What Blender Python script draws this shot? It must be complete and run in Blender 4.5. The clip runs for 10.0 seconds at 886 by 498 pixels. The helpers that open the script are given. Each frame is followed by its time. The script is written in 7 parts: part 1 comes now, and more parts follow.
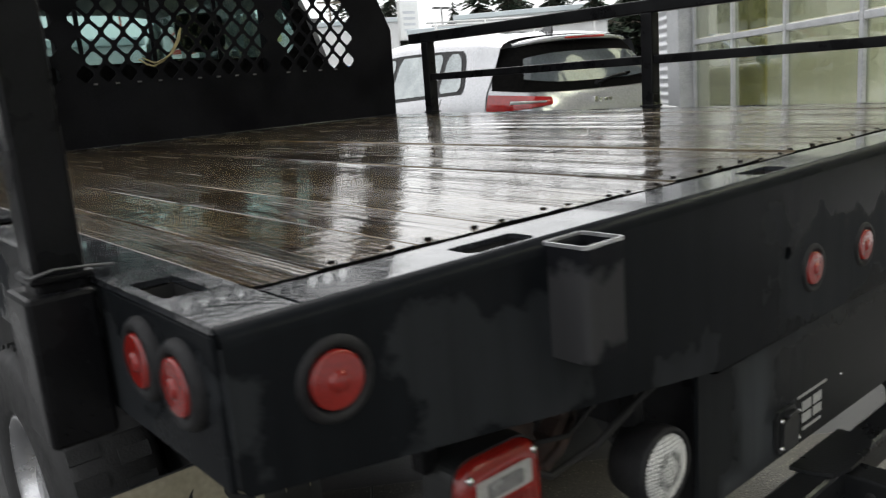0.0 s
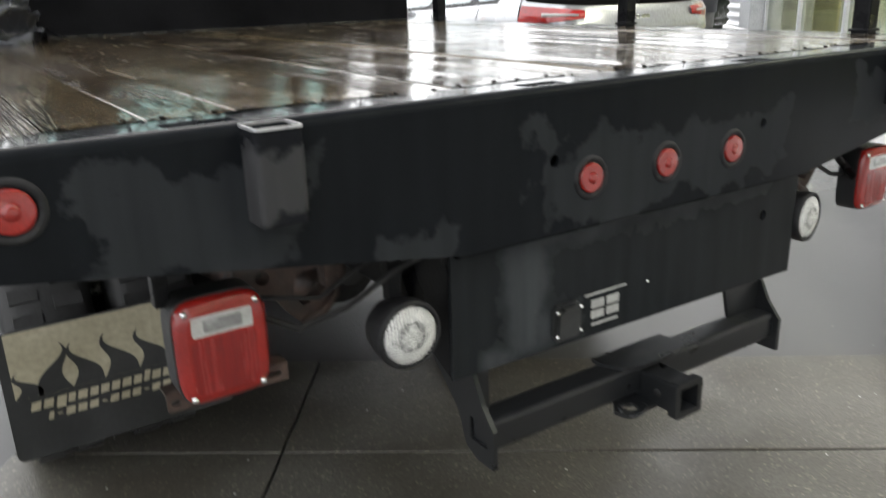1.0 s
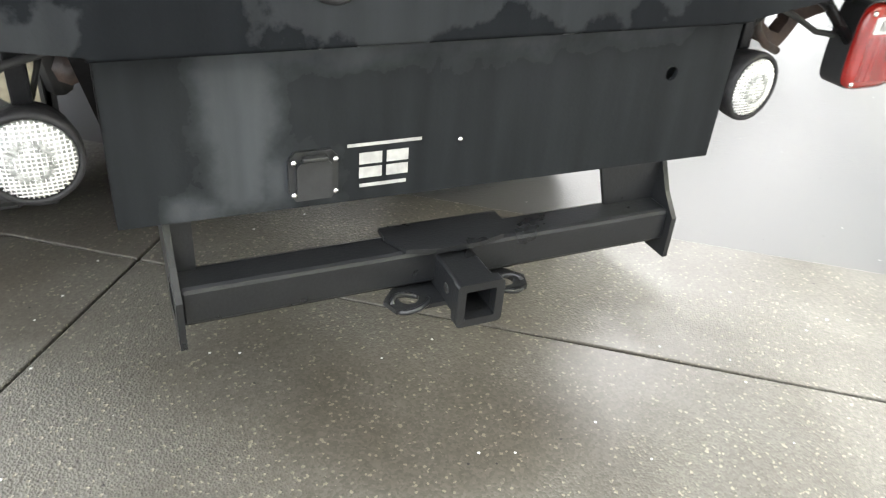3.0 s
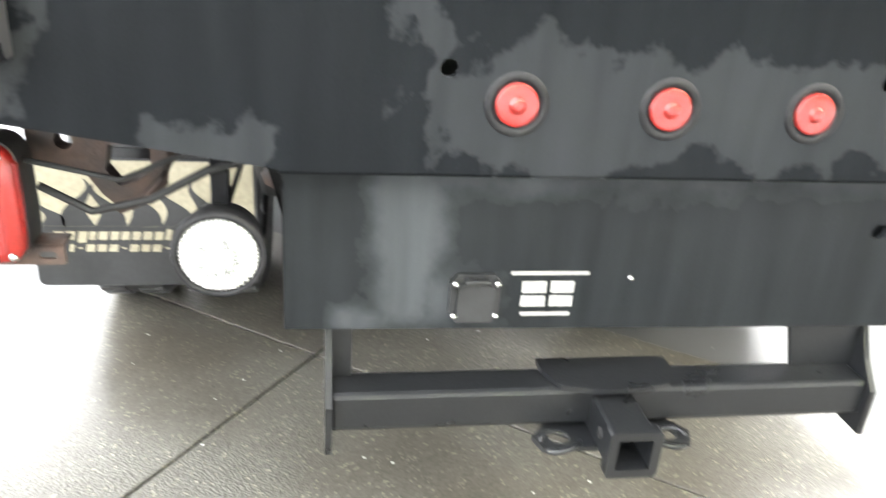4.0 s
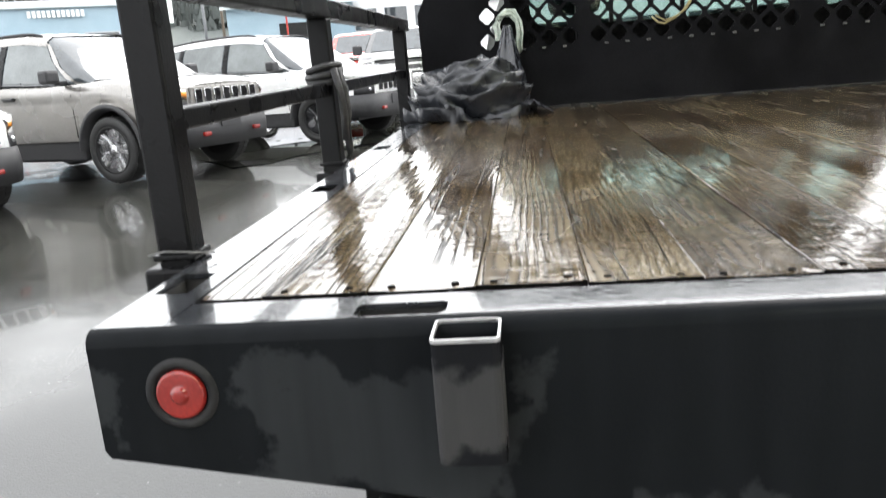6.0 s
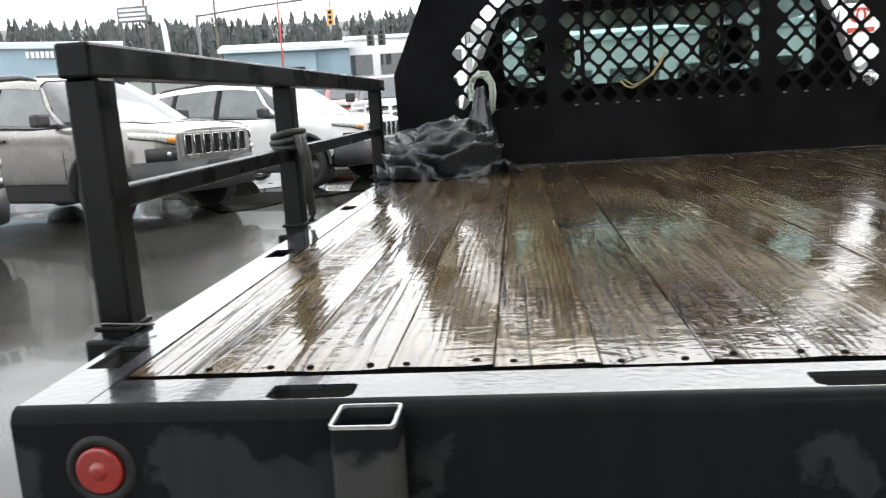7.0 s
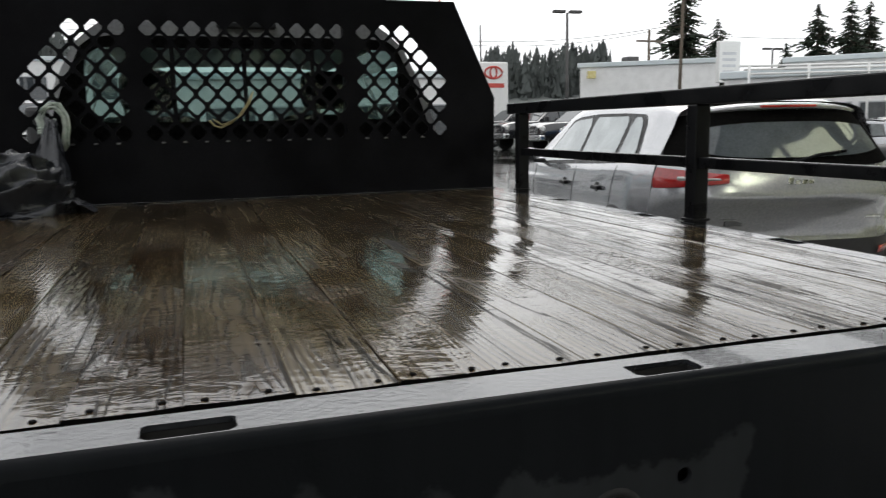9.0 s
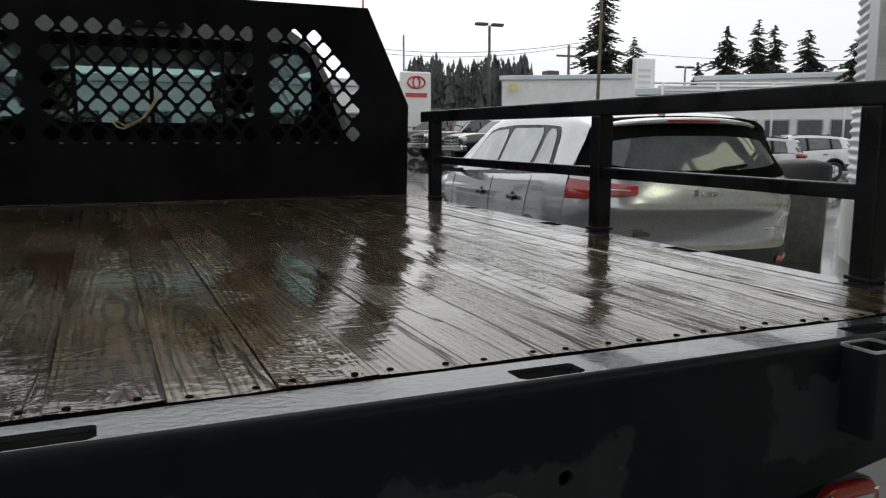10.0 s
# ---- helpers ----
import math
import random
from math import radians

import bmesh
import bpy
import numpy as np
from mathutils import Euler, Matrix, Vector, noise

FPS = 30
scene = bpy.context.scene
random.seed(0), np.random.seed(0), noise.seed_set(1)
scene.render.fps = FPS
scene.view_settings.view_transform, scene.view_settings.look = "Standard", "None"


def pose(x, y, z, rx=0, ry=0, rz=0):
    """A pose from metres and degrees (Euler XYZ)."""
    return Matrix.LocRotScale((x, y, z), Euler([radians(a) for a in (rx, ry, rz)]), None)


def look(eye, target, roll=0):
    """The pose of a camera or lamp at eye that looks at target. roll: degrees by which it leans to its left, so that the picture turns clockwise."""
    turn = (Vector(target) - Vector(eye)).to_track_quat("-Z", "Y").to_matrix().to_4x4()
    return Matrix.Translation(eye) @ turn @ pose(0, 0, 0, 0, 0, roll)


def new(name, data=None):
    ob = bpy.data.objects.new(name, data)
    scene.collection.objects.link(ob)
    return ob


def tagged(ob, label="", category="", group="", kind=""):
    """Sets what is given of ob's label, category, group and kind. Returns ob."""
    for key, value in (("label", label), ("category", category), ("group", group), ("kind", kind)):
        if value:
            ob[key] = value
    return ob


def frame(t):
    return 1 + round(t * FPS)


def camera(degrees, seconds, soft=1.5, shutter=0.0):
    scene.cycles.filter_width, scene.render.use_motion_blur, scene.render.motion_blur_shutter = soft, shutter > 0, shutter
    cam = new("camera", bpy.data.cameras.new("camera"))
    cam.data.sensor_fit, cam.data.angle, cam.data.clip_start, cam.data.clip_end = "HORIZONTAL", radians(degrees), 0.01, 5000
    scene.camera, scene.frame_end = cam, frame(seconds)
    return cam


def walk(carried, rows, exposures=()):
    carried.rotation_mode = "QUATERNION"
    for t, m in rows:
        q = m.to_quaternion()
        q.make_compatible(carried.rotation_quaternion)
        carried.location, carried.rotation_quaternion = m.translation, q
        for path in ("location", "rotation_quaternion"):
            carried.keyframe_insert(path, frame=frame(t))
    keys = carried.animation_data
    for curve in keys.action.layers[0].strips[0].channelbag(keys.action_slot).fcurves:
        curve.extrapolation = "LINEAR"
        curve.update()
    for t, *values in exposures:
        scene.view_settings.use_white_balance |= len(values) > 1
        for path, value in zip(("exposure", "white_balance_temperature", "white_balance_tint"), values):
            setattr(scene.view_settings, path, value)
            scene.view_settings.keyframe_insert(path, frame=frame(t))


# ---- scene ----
cam = camera(58.8, 10.0, soft=1.2, shutter=0.4)
PATH = [
    (0, (-1.461, -0.578, 1.376), (-0.208, 0.925, 0.962), -4.8),
    (0.5, (-1.301, -0.815, 1.362), (-0.189, 0.788, 0.922), -4.4),
    (1, (-1.186, -1.02, 1.352), (-0.146, 0.571, 0.736), -1.9),
    (1.5, (-1.092, -1.118, 1.317), (-0.057, 0.421, 0.569), 0.8),
    (2, (-0.965, -1.08, 1.257), (0.062, 0.417, 0.42), 1.9),
    (3.3, (-0.438, -0.935, 1.251), (0.202, 0.627, 0.178), 5.6),
    (3.5, (-0.44, -0.936, 1.254), (0.129, 0.683, 0.227), 5.6),
    (4, (-0.442, -0.936, 1.257), (-0.126, 0.862, 0.438), 4.2),
    (4.5, (-0.478, -0.92, 1.282), (-0.456, 0.951, 0.578), 1.3),
    (5, (-0.6, -0.93, 1.3), (-0.712, 0.968, 0.68), -1.4),
    (5.5, (-0.722, -0.893, 1.37), (-0.854, 1.015, 0.785), -2.9),
    (6, (-0.735, -0.763, 1.452), (-0.964, 1.17, 0.994), -4.6),
    (7.3, (-0.566, -0.801, 1.507), (-0.74, 1.162, 1.163), -2.6),
    (7.5, (-0.515, -0.79, 1.508), (-0.584, 1.18, 1.17), -2.7),
    (8, (-0.426, -0.815, 1.513), (-0.219, 1.146, 1.19), -1.7),
    (8.5, (-0.341, -0.792, 1.505), (0.103, 1.136, 1.199), -1.3),
    (9, (-0.27, -0.805, 1.502), (0.333, 1.079, 1.21), -1.2),
    (9.5, (-0.235, -0.808, 1.493), (0.479, 1.038, 1.216), -0.4),
    (10, (-0.22, -0.81, 1.492), (0.568, 1.008, 1.221), -0.0),
]
# exposure of the picture along the walk
EXPO = [(0, 0.5), (0.5, 0.95), (1.0, 1.4), (1.5, 2.6), (2.0, 2.95), (3.5, 2.85), (4.0, 3.75), (4.5, 3.85), (5.0, 3.05),
        (5.5, 2.2), (6.0, 1.85), (7.5, 1.2), (8.0, 0.95), (8.5, 0.65), (9.0, 0.2), (10.0, -0.18)]
walk(cam, [(t, look(eye, target, roll)) for t, eye, target, roll in PATH], EXPO)

# ---- overcast daylight ----
world = bpy.data.worlds.new("overcast_sky")
world.use_nodes = True
scene.world = world
wn, wl = world.node_tree.nodes, world.node_tree.links
wn.clear()
sky = wn.new("ShaderNodeTexSky")
sky.sky_type = "NISHITA"
sky.sun_disc = False
sky.sun_elevation, sky.sun_rotation = radians(48), radians(20)
sky.air_density, sky.dust_density, sky.ozone_density = 1.5, 6.0, 1.0
pale = wn.new("ShaderNodeHueSaturation")
pale.inputs["Saturation"].default_value = 0.12
veil = wn.new("ShaderNodeMix")
veil.data_type = "RGBA"
veil.inputs["Factor"].default_value = 0.72
veil.inputs["B"].default_value = (12.5, 12.7, 13.0, 1)
bg = wn.new("ShaderNodeBackground")
bg.inputs["Strength"].default_value = 0.1
wout = wn.new("ShaderNodeOutputWorld")
wl.new(sky.outputs["Color"], pale.inputs["Color"])
wl.new(pale.outputs["Color"], veil.inputs["A"])
wl.new(veil.outputs["Result"], bg.inputs["Color"])
wl.new(bg.outputs["Background"], wout.inputs["Surface"])
sun = bpy.data.lights.new("sun", "SUN")
sun.energy, sun.angle, sun.color = 0.6, radians(40), (1.0, 0.97, 0.93)
new("sun", sun).matrix_world = look((0, 0, 20), (-6, -16, 0))


# ---- materials ----
def ramp(nodes, stops):
    r = nodes.new("ShaderNodeValToRGB")
    e = r.color_ramp.elements
    while len(e) < len(stops):
        e.new(0.5)
    for el, (p, c) in zip(e, stops):
        el.position, el.color = p, (*c, 1) if len(c) == 3 else c
    return r


def grey(v):
    return (v, v, v)


def mat(name, c1, c2, rough=(0.4, 0.6), scale=6.0, metal=0.0, bump=0.15, bscale=70.0, stretch=(1, 1, 1), coat=0.0,
        edge=(0.35, 0.65), vary=0.0, specular=0.5):
    """A two-scale surface: broad patches between c1 and c2, fine grain in colour and relief."""
    m = bpy.data.materials.new(name)
    m.use_nodes = True
    n, l = m.node_tree.nodes, m.node_tree.links
    b = n["Principled BSDF"]
    tc = n.new("ShaderNodeTexCoord")
    mp = n.new("ShaderNodeMapping")
    mp.inputs["Scale"].default_value = stretch
    l.new(tc.outputs["Object"], mp.inputs["Vector"])
    broad, fine = n.new("ShaderNodeTexNoise"), n.new("ShaderNodeTexNoise")
    broad.inputs["Scale"].default_value, broad.inputs["Detail"].default_value = scale, 5.0
    fine.inputs["Scale"].default_value, fine.inputs["Detail"].default_value = bscale, 3.0
    l.new(mp.outputs["Vector"], broad.inputs["Vector"])
    l.new(mp.outputs["Vector"], fine.inputs["Vector"])
    r = ramp(n, [(edge[0], c1), (edge[1], c2)])
    l.new(broad.outputs["Fac"], r.inputs["Fac"])
    grain = n.new("ShaderNodeMix")
    grain.data_type, grain.blend_type = "RGBA", "OVERLAY"
    grain.inputs["Factor"].default_value = 0.35
    l.new(r.outputs["Color"], grain.inputs["A"])
    l.new(fine.outputs["Fac"], grain.inputs["B"])
    last = grain.outputs["Result"]
    if vary:
        info = n.new("ShaderNodeObjectInfo")
        hs = n.new("ShaderNodeHueSaturation")
        mr = n.new("ShaderNodeMapRange")
        mr.inputs["To Min"].default_value, mr.inputs["To Max"].default_value = 1 - vary, 1 + vary
        l.new(info.outputs["Random"], mr.inputs["Value"])
        l.new(mr.outputs["Result"], hs.inputs["Value"])
        l.new(last, hs.inputs["Color"])
        last = hs.outputs["Color"]
    l.new(last, b.inputs["Base Color"])
    rr = n.new("ShaderNodeMapRange")
    rr.inputs["From Min"].default_value, rr.inputs["From Max"].default_value = edge
    rr.inputs["To Min"].default_value, rr.inputs["To Max"].default_value = rough
    l.new(broad.outputs["Fac"], rr.inputs["Value"])
    l.new(rr.outputs["Result"], b.inputs["Roughness"])
    b.inputs["Metallic"].default_value = metal
    b.inputs["Coat Weight"].default_value = coat
    b.inputs["Coat Roughness"].default_value = 0.04
    b.inputs["Specular IOR Level"].default_value = specular
    if bump:
        bp = n.new("ShaderNodeBump")
        bp.inputs["Strength"].default_value, bp.inputs["Distance"].default_value = bump, 0.004
        l.new(fine.outputs["Fac"], bp.inputs["Height"])
        l.new(bp.outputs["Normal"], b.inputs["Normal"])
    return m


def glass(name, tint, rough=0.0, mirror=1.0):
    """A tinted pane: part clear, part mirror, more so at a slant."""
    m = bpy.data.materials.new(name)
    m.use_nodes = True
    n, l = m.node_tree.nodes, m.node_tree.links
    n.clear()
    out = n.new("ShaderNodeOutputMaterial")
    tr, gl, mx, lw = n.new("ShaderNodeBsdfTransparent"), n.new("ShaderNodeBsdfGlossy"), n.new("ShaderNodeMixShader"), n.new("ShaderNodeLayerWeight")
    lw.inputs["Blend"].default_value = 0.5
    tr.inputs["Color"].default_value = (*tint, 1)
    gl.inputs["Roughness"].default_value = rough
    slant, gain = n.new("ShaderNodeMath"), n.new("ShaderNodeMath")
    slant.operation, slant.inputs[1].default_value = "POWER", 5.0
    gain.operation, gain.use_clamp = "MULTIPLY_ADD", True
    gain.inputs[1].default_value, gain.inputs[2].default_value = 0.9 * mirror, 0.05 * mirror
    l.new(lw.outputs["Facing"], slant.inputs[0])
    l.new(slant.outputs[0], gain.inputs[0])
    l.new(gain.outputs[0], mx.inputs["Fac"])
    l.new(tr.outputs["BSDF"], mx.inputs[1])
    l.new(gl.outputs["BSDF"], mx.inputs[2])
    l.new(mx.outputs["Shader"], out.inputs["Surface"])
    return m


def steel_material(name, wet, dry, patches, scale=9.0, wander=0.09, soft=0.007, runs_amount=0.35, spec=0.03, rough=(0.26, 0.62)):
    """Black painted steel: glossy where wet, chalky grey in the patches (centre x, z, half sizes) that have dried off."""
    m = bpy.data.materials.new(name)
    m.use_nodes = True
    n, l = m.node_tree.nodes, m.node_tree.links
    b = n["Principled BSDF"]
    tc = n.new("ShaderNodeTexCoord")

    def op(kind, a, c=None, d=None):
        q = n.new("ShaderNodeMath")
        q.operation = kind
        for k, v in enumerate((a, c, d)):
            if v is None:
                continue
            if isinstance(v, (int, float)):
                q.inputs[k].default_value = v
            else:
                l.new(v, q.inputs[k])
        return q.outputs[0]

    sep = n.new("ShaderNodeSeparateXYZ")
    l.new(tc.outputs["Object"], sep.inputs[0])
    a, c, f = n.new("ShaderNodeTexNoise"), n.new("ShaderNodeTexNoise"), n.new("ShaderNodeTexNoise")
    a.inputs["Scale"].default_value, a.inputs["Detail"].default_value, a.inputs["Roughness"].default_value = scale, 6.0, 0.6
    c.inputs["Scale"].default_value, c.inputs["Detail"].default_value = 26.0, 4.0
    f.inputs["Scale"].default_value, f.inputs["Detail"].default_value = 220.0, 2.0
    runs = n.new("ShaderNodeMapping")
    runs.inputs["Scale"].default_value = (1, 1, 0.10)
    l.new(tc.outputs["Object"], runs.inputs["Vector"])
    l.new(tc.outputs["Object"], a.inputs["Vector"])
    l.new(runs.outputs["Vector"], c.inputs["Vector"])
    l.new(tc.outputs["Object"], f.inputs["Vector"])
    near = None
    for cx, cz, hx, hz in patches:
        dx = op("SUBTRACT", op("ABSOLUTE", op("SUBTRACT", sep.outputs["X"], cx)), hx)
        dz = op("SUBTRACT", op("ABSOLUTE", op("SUBTRACT", sep.outputs["Z"], cz)), hz)
        d = op("MAXIMUM", dx, dz)
        near = d if near is None else op("MINIMUM", near, d)
    wob = op("MULTIPLY_ADD", op("SUBTRACT", a.outputs["Fac"], 0.5), wander * 2.4, near)
    wob = op("MULTIPLY_ADD", op("SUBTRACT", c.outputs["Fac"], 0.5), 0.035, wob)
    k = n.new("ShaderNodeMapRange")
    k.interpolation_type = "SMOOTHSTEP"
    k.inputs["From Min"].default_value, k.inputs["From Max"].default_value = soft, -soft
    l.new(wob, k.inputs["Value"])
    mix = n.new("ShaderNodeMix")
    mix.data_type = "RGBA"
    mix.inputs["A"].default_value, mix.inputs["B"].default_value = (*wet, 1), (*dry, 1)
    l.new(k.outputs["Result"], mix.inputs["Factor"])
    grain = n.new("ShaderNodeMix")
    grain.data_type, grain.blend_type = "RGBA", "OVERLAY"
    grain.inputs["Factor"].default_value = runs_amount
    l.new(mix.outputs["Result"], grain.inputs["A"])
    l.new(c.outputs["Fac"], grain.inputs["B"])
    l.new(grain.outputs["Result"], b.inputs["Base Color"])
    rr = n.new("ShaderNodeMapRange")
    rr.inputs["To Min"].default_value, rr.inputs["To Max"].default_value = rough
    l.new(k.outputs["Result"], rr.inputs["Value"])
    l.new(rr.outputs["Result"], b.inputs["Roughness"])
    b.inputs["Specular IOR Level"].default_value = spec
    bp = n.new("ShaderNodeBump")
    bp.inputs["Strength"].default_value, bp.inputs["Distance"].default_value = 0.12, 0.002
    l.new(f.outputs["Fac"], bp.inputs["Height"])
    l.new(bp.outputs["Normal"], b.inputs["Normal"])
    return m


def wood_material():
    """Wet weathered planks: grain along the plank, cupped dirt, a film of water with raised grain."""
    m = bpy.data.materials.new("wet_plank")
    m.use_nodes = True
    n, l = m.node_tree.nodes, m.node_tree.links
    b = n["Principled BSDF"]
    tc, info = n.new("ShaderNodeTexCoord"), n.new("ShaderNodeObjectInfo")
    off = n.new("ShaderNodeVectorMath")
    off.operation = "MULTIPLY_ADD"
    off.inputs[1].default_value = (7.0, 19.0, 3.0)
    l.new(info.outputs["Random"], off.inputs[0])
    l.new(tc.outputs["Object"], off.inputs[2])
    def noise_tex(scale, sc3, detail=4.0, dist=0.0):
        mp, t = n.new("ShaderNodeMapping"), n.new("ShaderNodeTexNoise")
        mp.inputs["Scale"].default_value = sc3
        t.inputs["Scale"].default_value, t.inputs["Detail"].default_value, t.inputs["Distortion"].default_value = scale, detail, dist
        l.new(off.outputs[0], mp.inputs["Vector"])
        l.new(mp.outputs["Vector"], t.inputs["Vector"])
        return t
    def calc(op, p, q=None, r=None):
        """One arithmetic node over sockets or numbers."""
        node = n.new("ShaderNodeMath")
        node.operation = op
        for i, v in enumerate((p, q, r)):
            if v is None:
                continue
            if isinstance(v, (int, float)):
                node.inputs[i].default_value = v
            else:
                l.new(v, node.inputs[i])
        return node.outputs[0]

    grain = noise_tex(60.0, (1.0, 0.035, 1.0), 5.0, 0.6)
    fibre = noise_tex(230.0, (1.0, 0.016, 1.0), 3.0)
    patch = noise_tex(3.2, (1.0, 0.55, 1.0), 5.0)
    puddle = noise_tex(5.0, (1.0, 0.45, 1.0), 5.0, 0.5)
    sway = noise_tex(1.6, (0.2, 1.0, 1.0), 2.0)
    fray = noise_tex(16.0, (1.0, 0.16, 1.0), 3.0)
    # growth rings: distance from a pith line that runs askew under each board
    sep = n.new("ShaderNodeSeparateXYZ")
    l.new(tc.outputs["Object"], sep.inputs[0])
    rnd = info.outputs["Random"]
    rnd2 = calc("FRACT", calc("MULTIPLY", rnd, 7.31))
    rnd3 = calc("FRACT", calc("MULTIPLY", rnd, 23.7))
    px = calc("ADD", sep.outputs["X"], calc("MULTIPLY_ADD", rnd, 0.10, -0.05))
    py = calc("ADD", calc("MULTIPLY_ADD", rnd2, 0.10, -0.05), calc("MULTIPLY", sep.outputs["Y"], calc("MULTIPLY_ADD", rnd3, 0.07, -0.035)))
    py = calc("ADD", py, calc("MULTIPLY_ADD", sway.outputs["Fac"], 0.11, -0.055))
    rad = calc("SQRT", calc("ADD", calc("MULTIPLY", px, px), calc("MULTIPLY", py, py)))
    rad = calc("MULTIPLY_ADD", fray.outputs["Fac"], 0.016, calc("MULTIPLY_ADD", grain.outputs["Fac"], 0.004, rad))
    ring = calc("MULTIPLY_ADD", calc("SINE", calc("MULTIPLY", rad, 2 * math.pi / 0.0105)), 0.5, 0.5)
    ring = calc("POWER", ring, 2.0)
    # drying cracks, where the boards are worn
    line = ramp(n, [(0.480, grey(0.0)), (0.494, grey(1.0)), (0.506, grey(1.0)), (0.520, grey(0.0))])
    l.new(noise_tex(19.0, (1.0, 0.035, 1.0), 4.0, 0.3).outputs["Fac"], line.inputs["Fac"])
    worn = ramp(n, [(0.46, grey(0.0)), (0.54, grey(1.0))])
    l.new(noise_tex(4.0, (1.0, 0.35, 1.0), 3.0).outputs["Fac"], worn.inputs["Fac"])
    crack = calc("MULTIPLY", line.outputs["Color"], worn.outputs["Color"])
    tone = calc("ADD", calc("MULTIPLY", grain.outputs["Fac"], 0.68), calc("MULTIPLY", calc("SUBTRACT", 1.0, ring), 0.30))
    r = ramp(n, [(0.28, (0.028, 0.020, 0.011)), (0.5, (0.070, 0.053, 0.030)), (0.72, (0.125, 0.101, 0.063))])
    l.new(tone, r.inputs["Fac"])
    r2 = ramp(n, [(0.36, (0.42, 0.34, 0.26)), (0.62, (1.0, 1.0, 0.95))])
    l.new(patch.outputs["Fac"], r2.inputs["Fac"])
    mul = n.new("ShaderNodeMix")
    mul.data_type, mul.blend_type = "RGBA", "MULTIPLY"
    mul.inputs["Factor"].default_value = 1.0
    l.new(r.outputs["Color"], mul.inputs["A"])
    l.new(r2.outputs["Color"], mul.inputs["B"])
    hs = n.new("ShaderNodeHueSaturation")
    l.new(calc("MULTIPLY", calc("MULTIPLY_ADD", rnd, 0.55, 0.72), calc("MULTIPLY_ADD", crack, -0.92, 1.0)), hs.inputs["Value"])
    l.new(mul.outputs["Result"], hs.inputs["Color"])
    l.new(hs.outputs["Color"], b.inputs["Base Color"])
    k = ramp(n, [(0.42, grey(0.16)), (0.62, grey(0.36))])
    l.new(puddle.outputs["Fac"], k.inputs["Fac"])
    l.new(k.outputs["Color"], b.inputs["Roughness"])
    b.inputs["Specular IOR Level"].default_value = 0.05
    l.new(calc("MULTIPLY_ADD", crack, -0.95, 1.0), b.inputs["Coat Weight"])
    b.inputs["Coat IOR"].default_value = 1.50
    kc = ramp(n, [(0.40, grey(0.02)), (0.62, grey(0.09))])
    l.new(puddle.outputs["Fac"], kc.inputs["Fac"])
    l.new(kc.outputs["Color"], b.inputs["Coat Roughness"])
    h = calc("ADD", calc("MULTIPLY_ADD", fibre.outputs["Fac"], 0.35, calc("MULTIPLY", grain.outputs["Fac"], 0.7)), calc("MULTIPLY_ADD", crack, -1.4, calc("MULTIPLY", ring, 0.38)))
    wetk = ramp(n, [(0.40, grey(0.25)), (0.60, grey(1.0))])
    l.new(puddle.outputs["Fac"], wetk.inputs["Fac"])
    bp = n.new("ShaderNodeBump")
    bp.inputs["Distance"].default_value = 0.0018
    l.new(calc("MULTIPLY", wetk.outputs["Color"], 0.45), bp.inputs["Strength"])
    l.new(h, bp.inputs["Height"])
    # the film of water: ridges lying across the boards, and the grain showing through
    wave = noise_tex(21.0, (0.55, 1.15, 1.0), 3.0, 1.2)
    film = n.new("ShaderNodeBump")
    film.inputs["Distance"].default_value = 0.0018
    l.new(calc("MULTIPLY", wetk.outputs["Color"], 0.30), film.inputs["Strength"])
    l.new(h, film.inputs["Height"])
    bp2 = n.new("ShaderNodeBump")
    bp2.inputs["Strength"].default_value, bp2.inputs["Distance"].default_value = 0.15, 0.0045
    l.new(wave.outputs["Fac"], bp2.inputs["Height"])
    l.new(film.outputs["Normal"], bp2.inputs["Normal"])
    l.new(bp.outputs["Normal"], b.inputs["Normal"])
    l.new(bp2.outputs["Normal"], b.inputs["Coat Normal"])
    return m


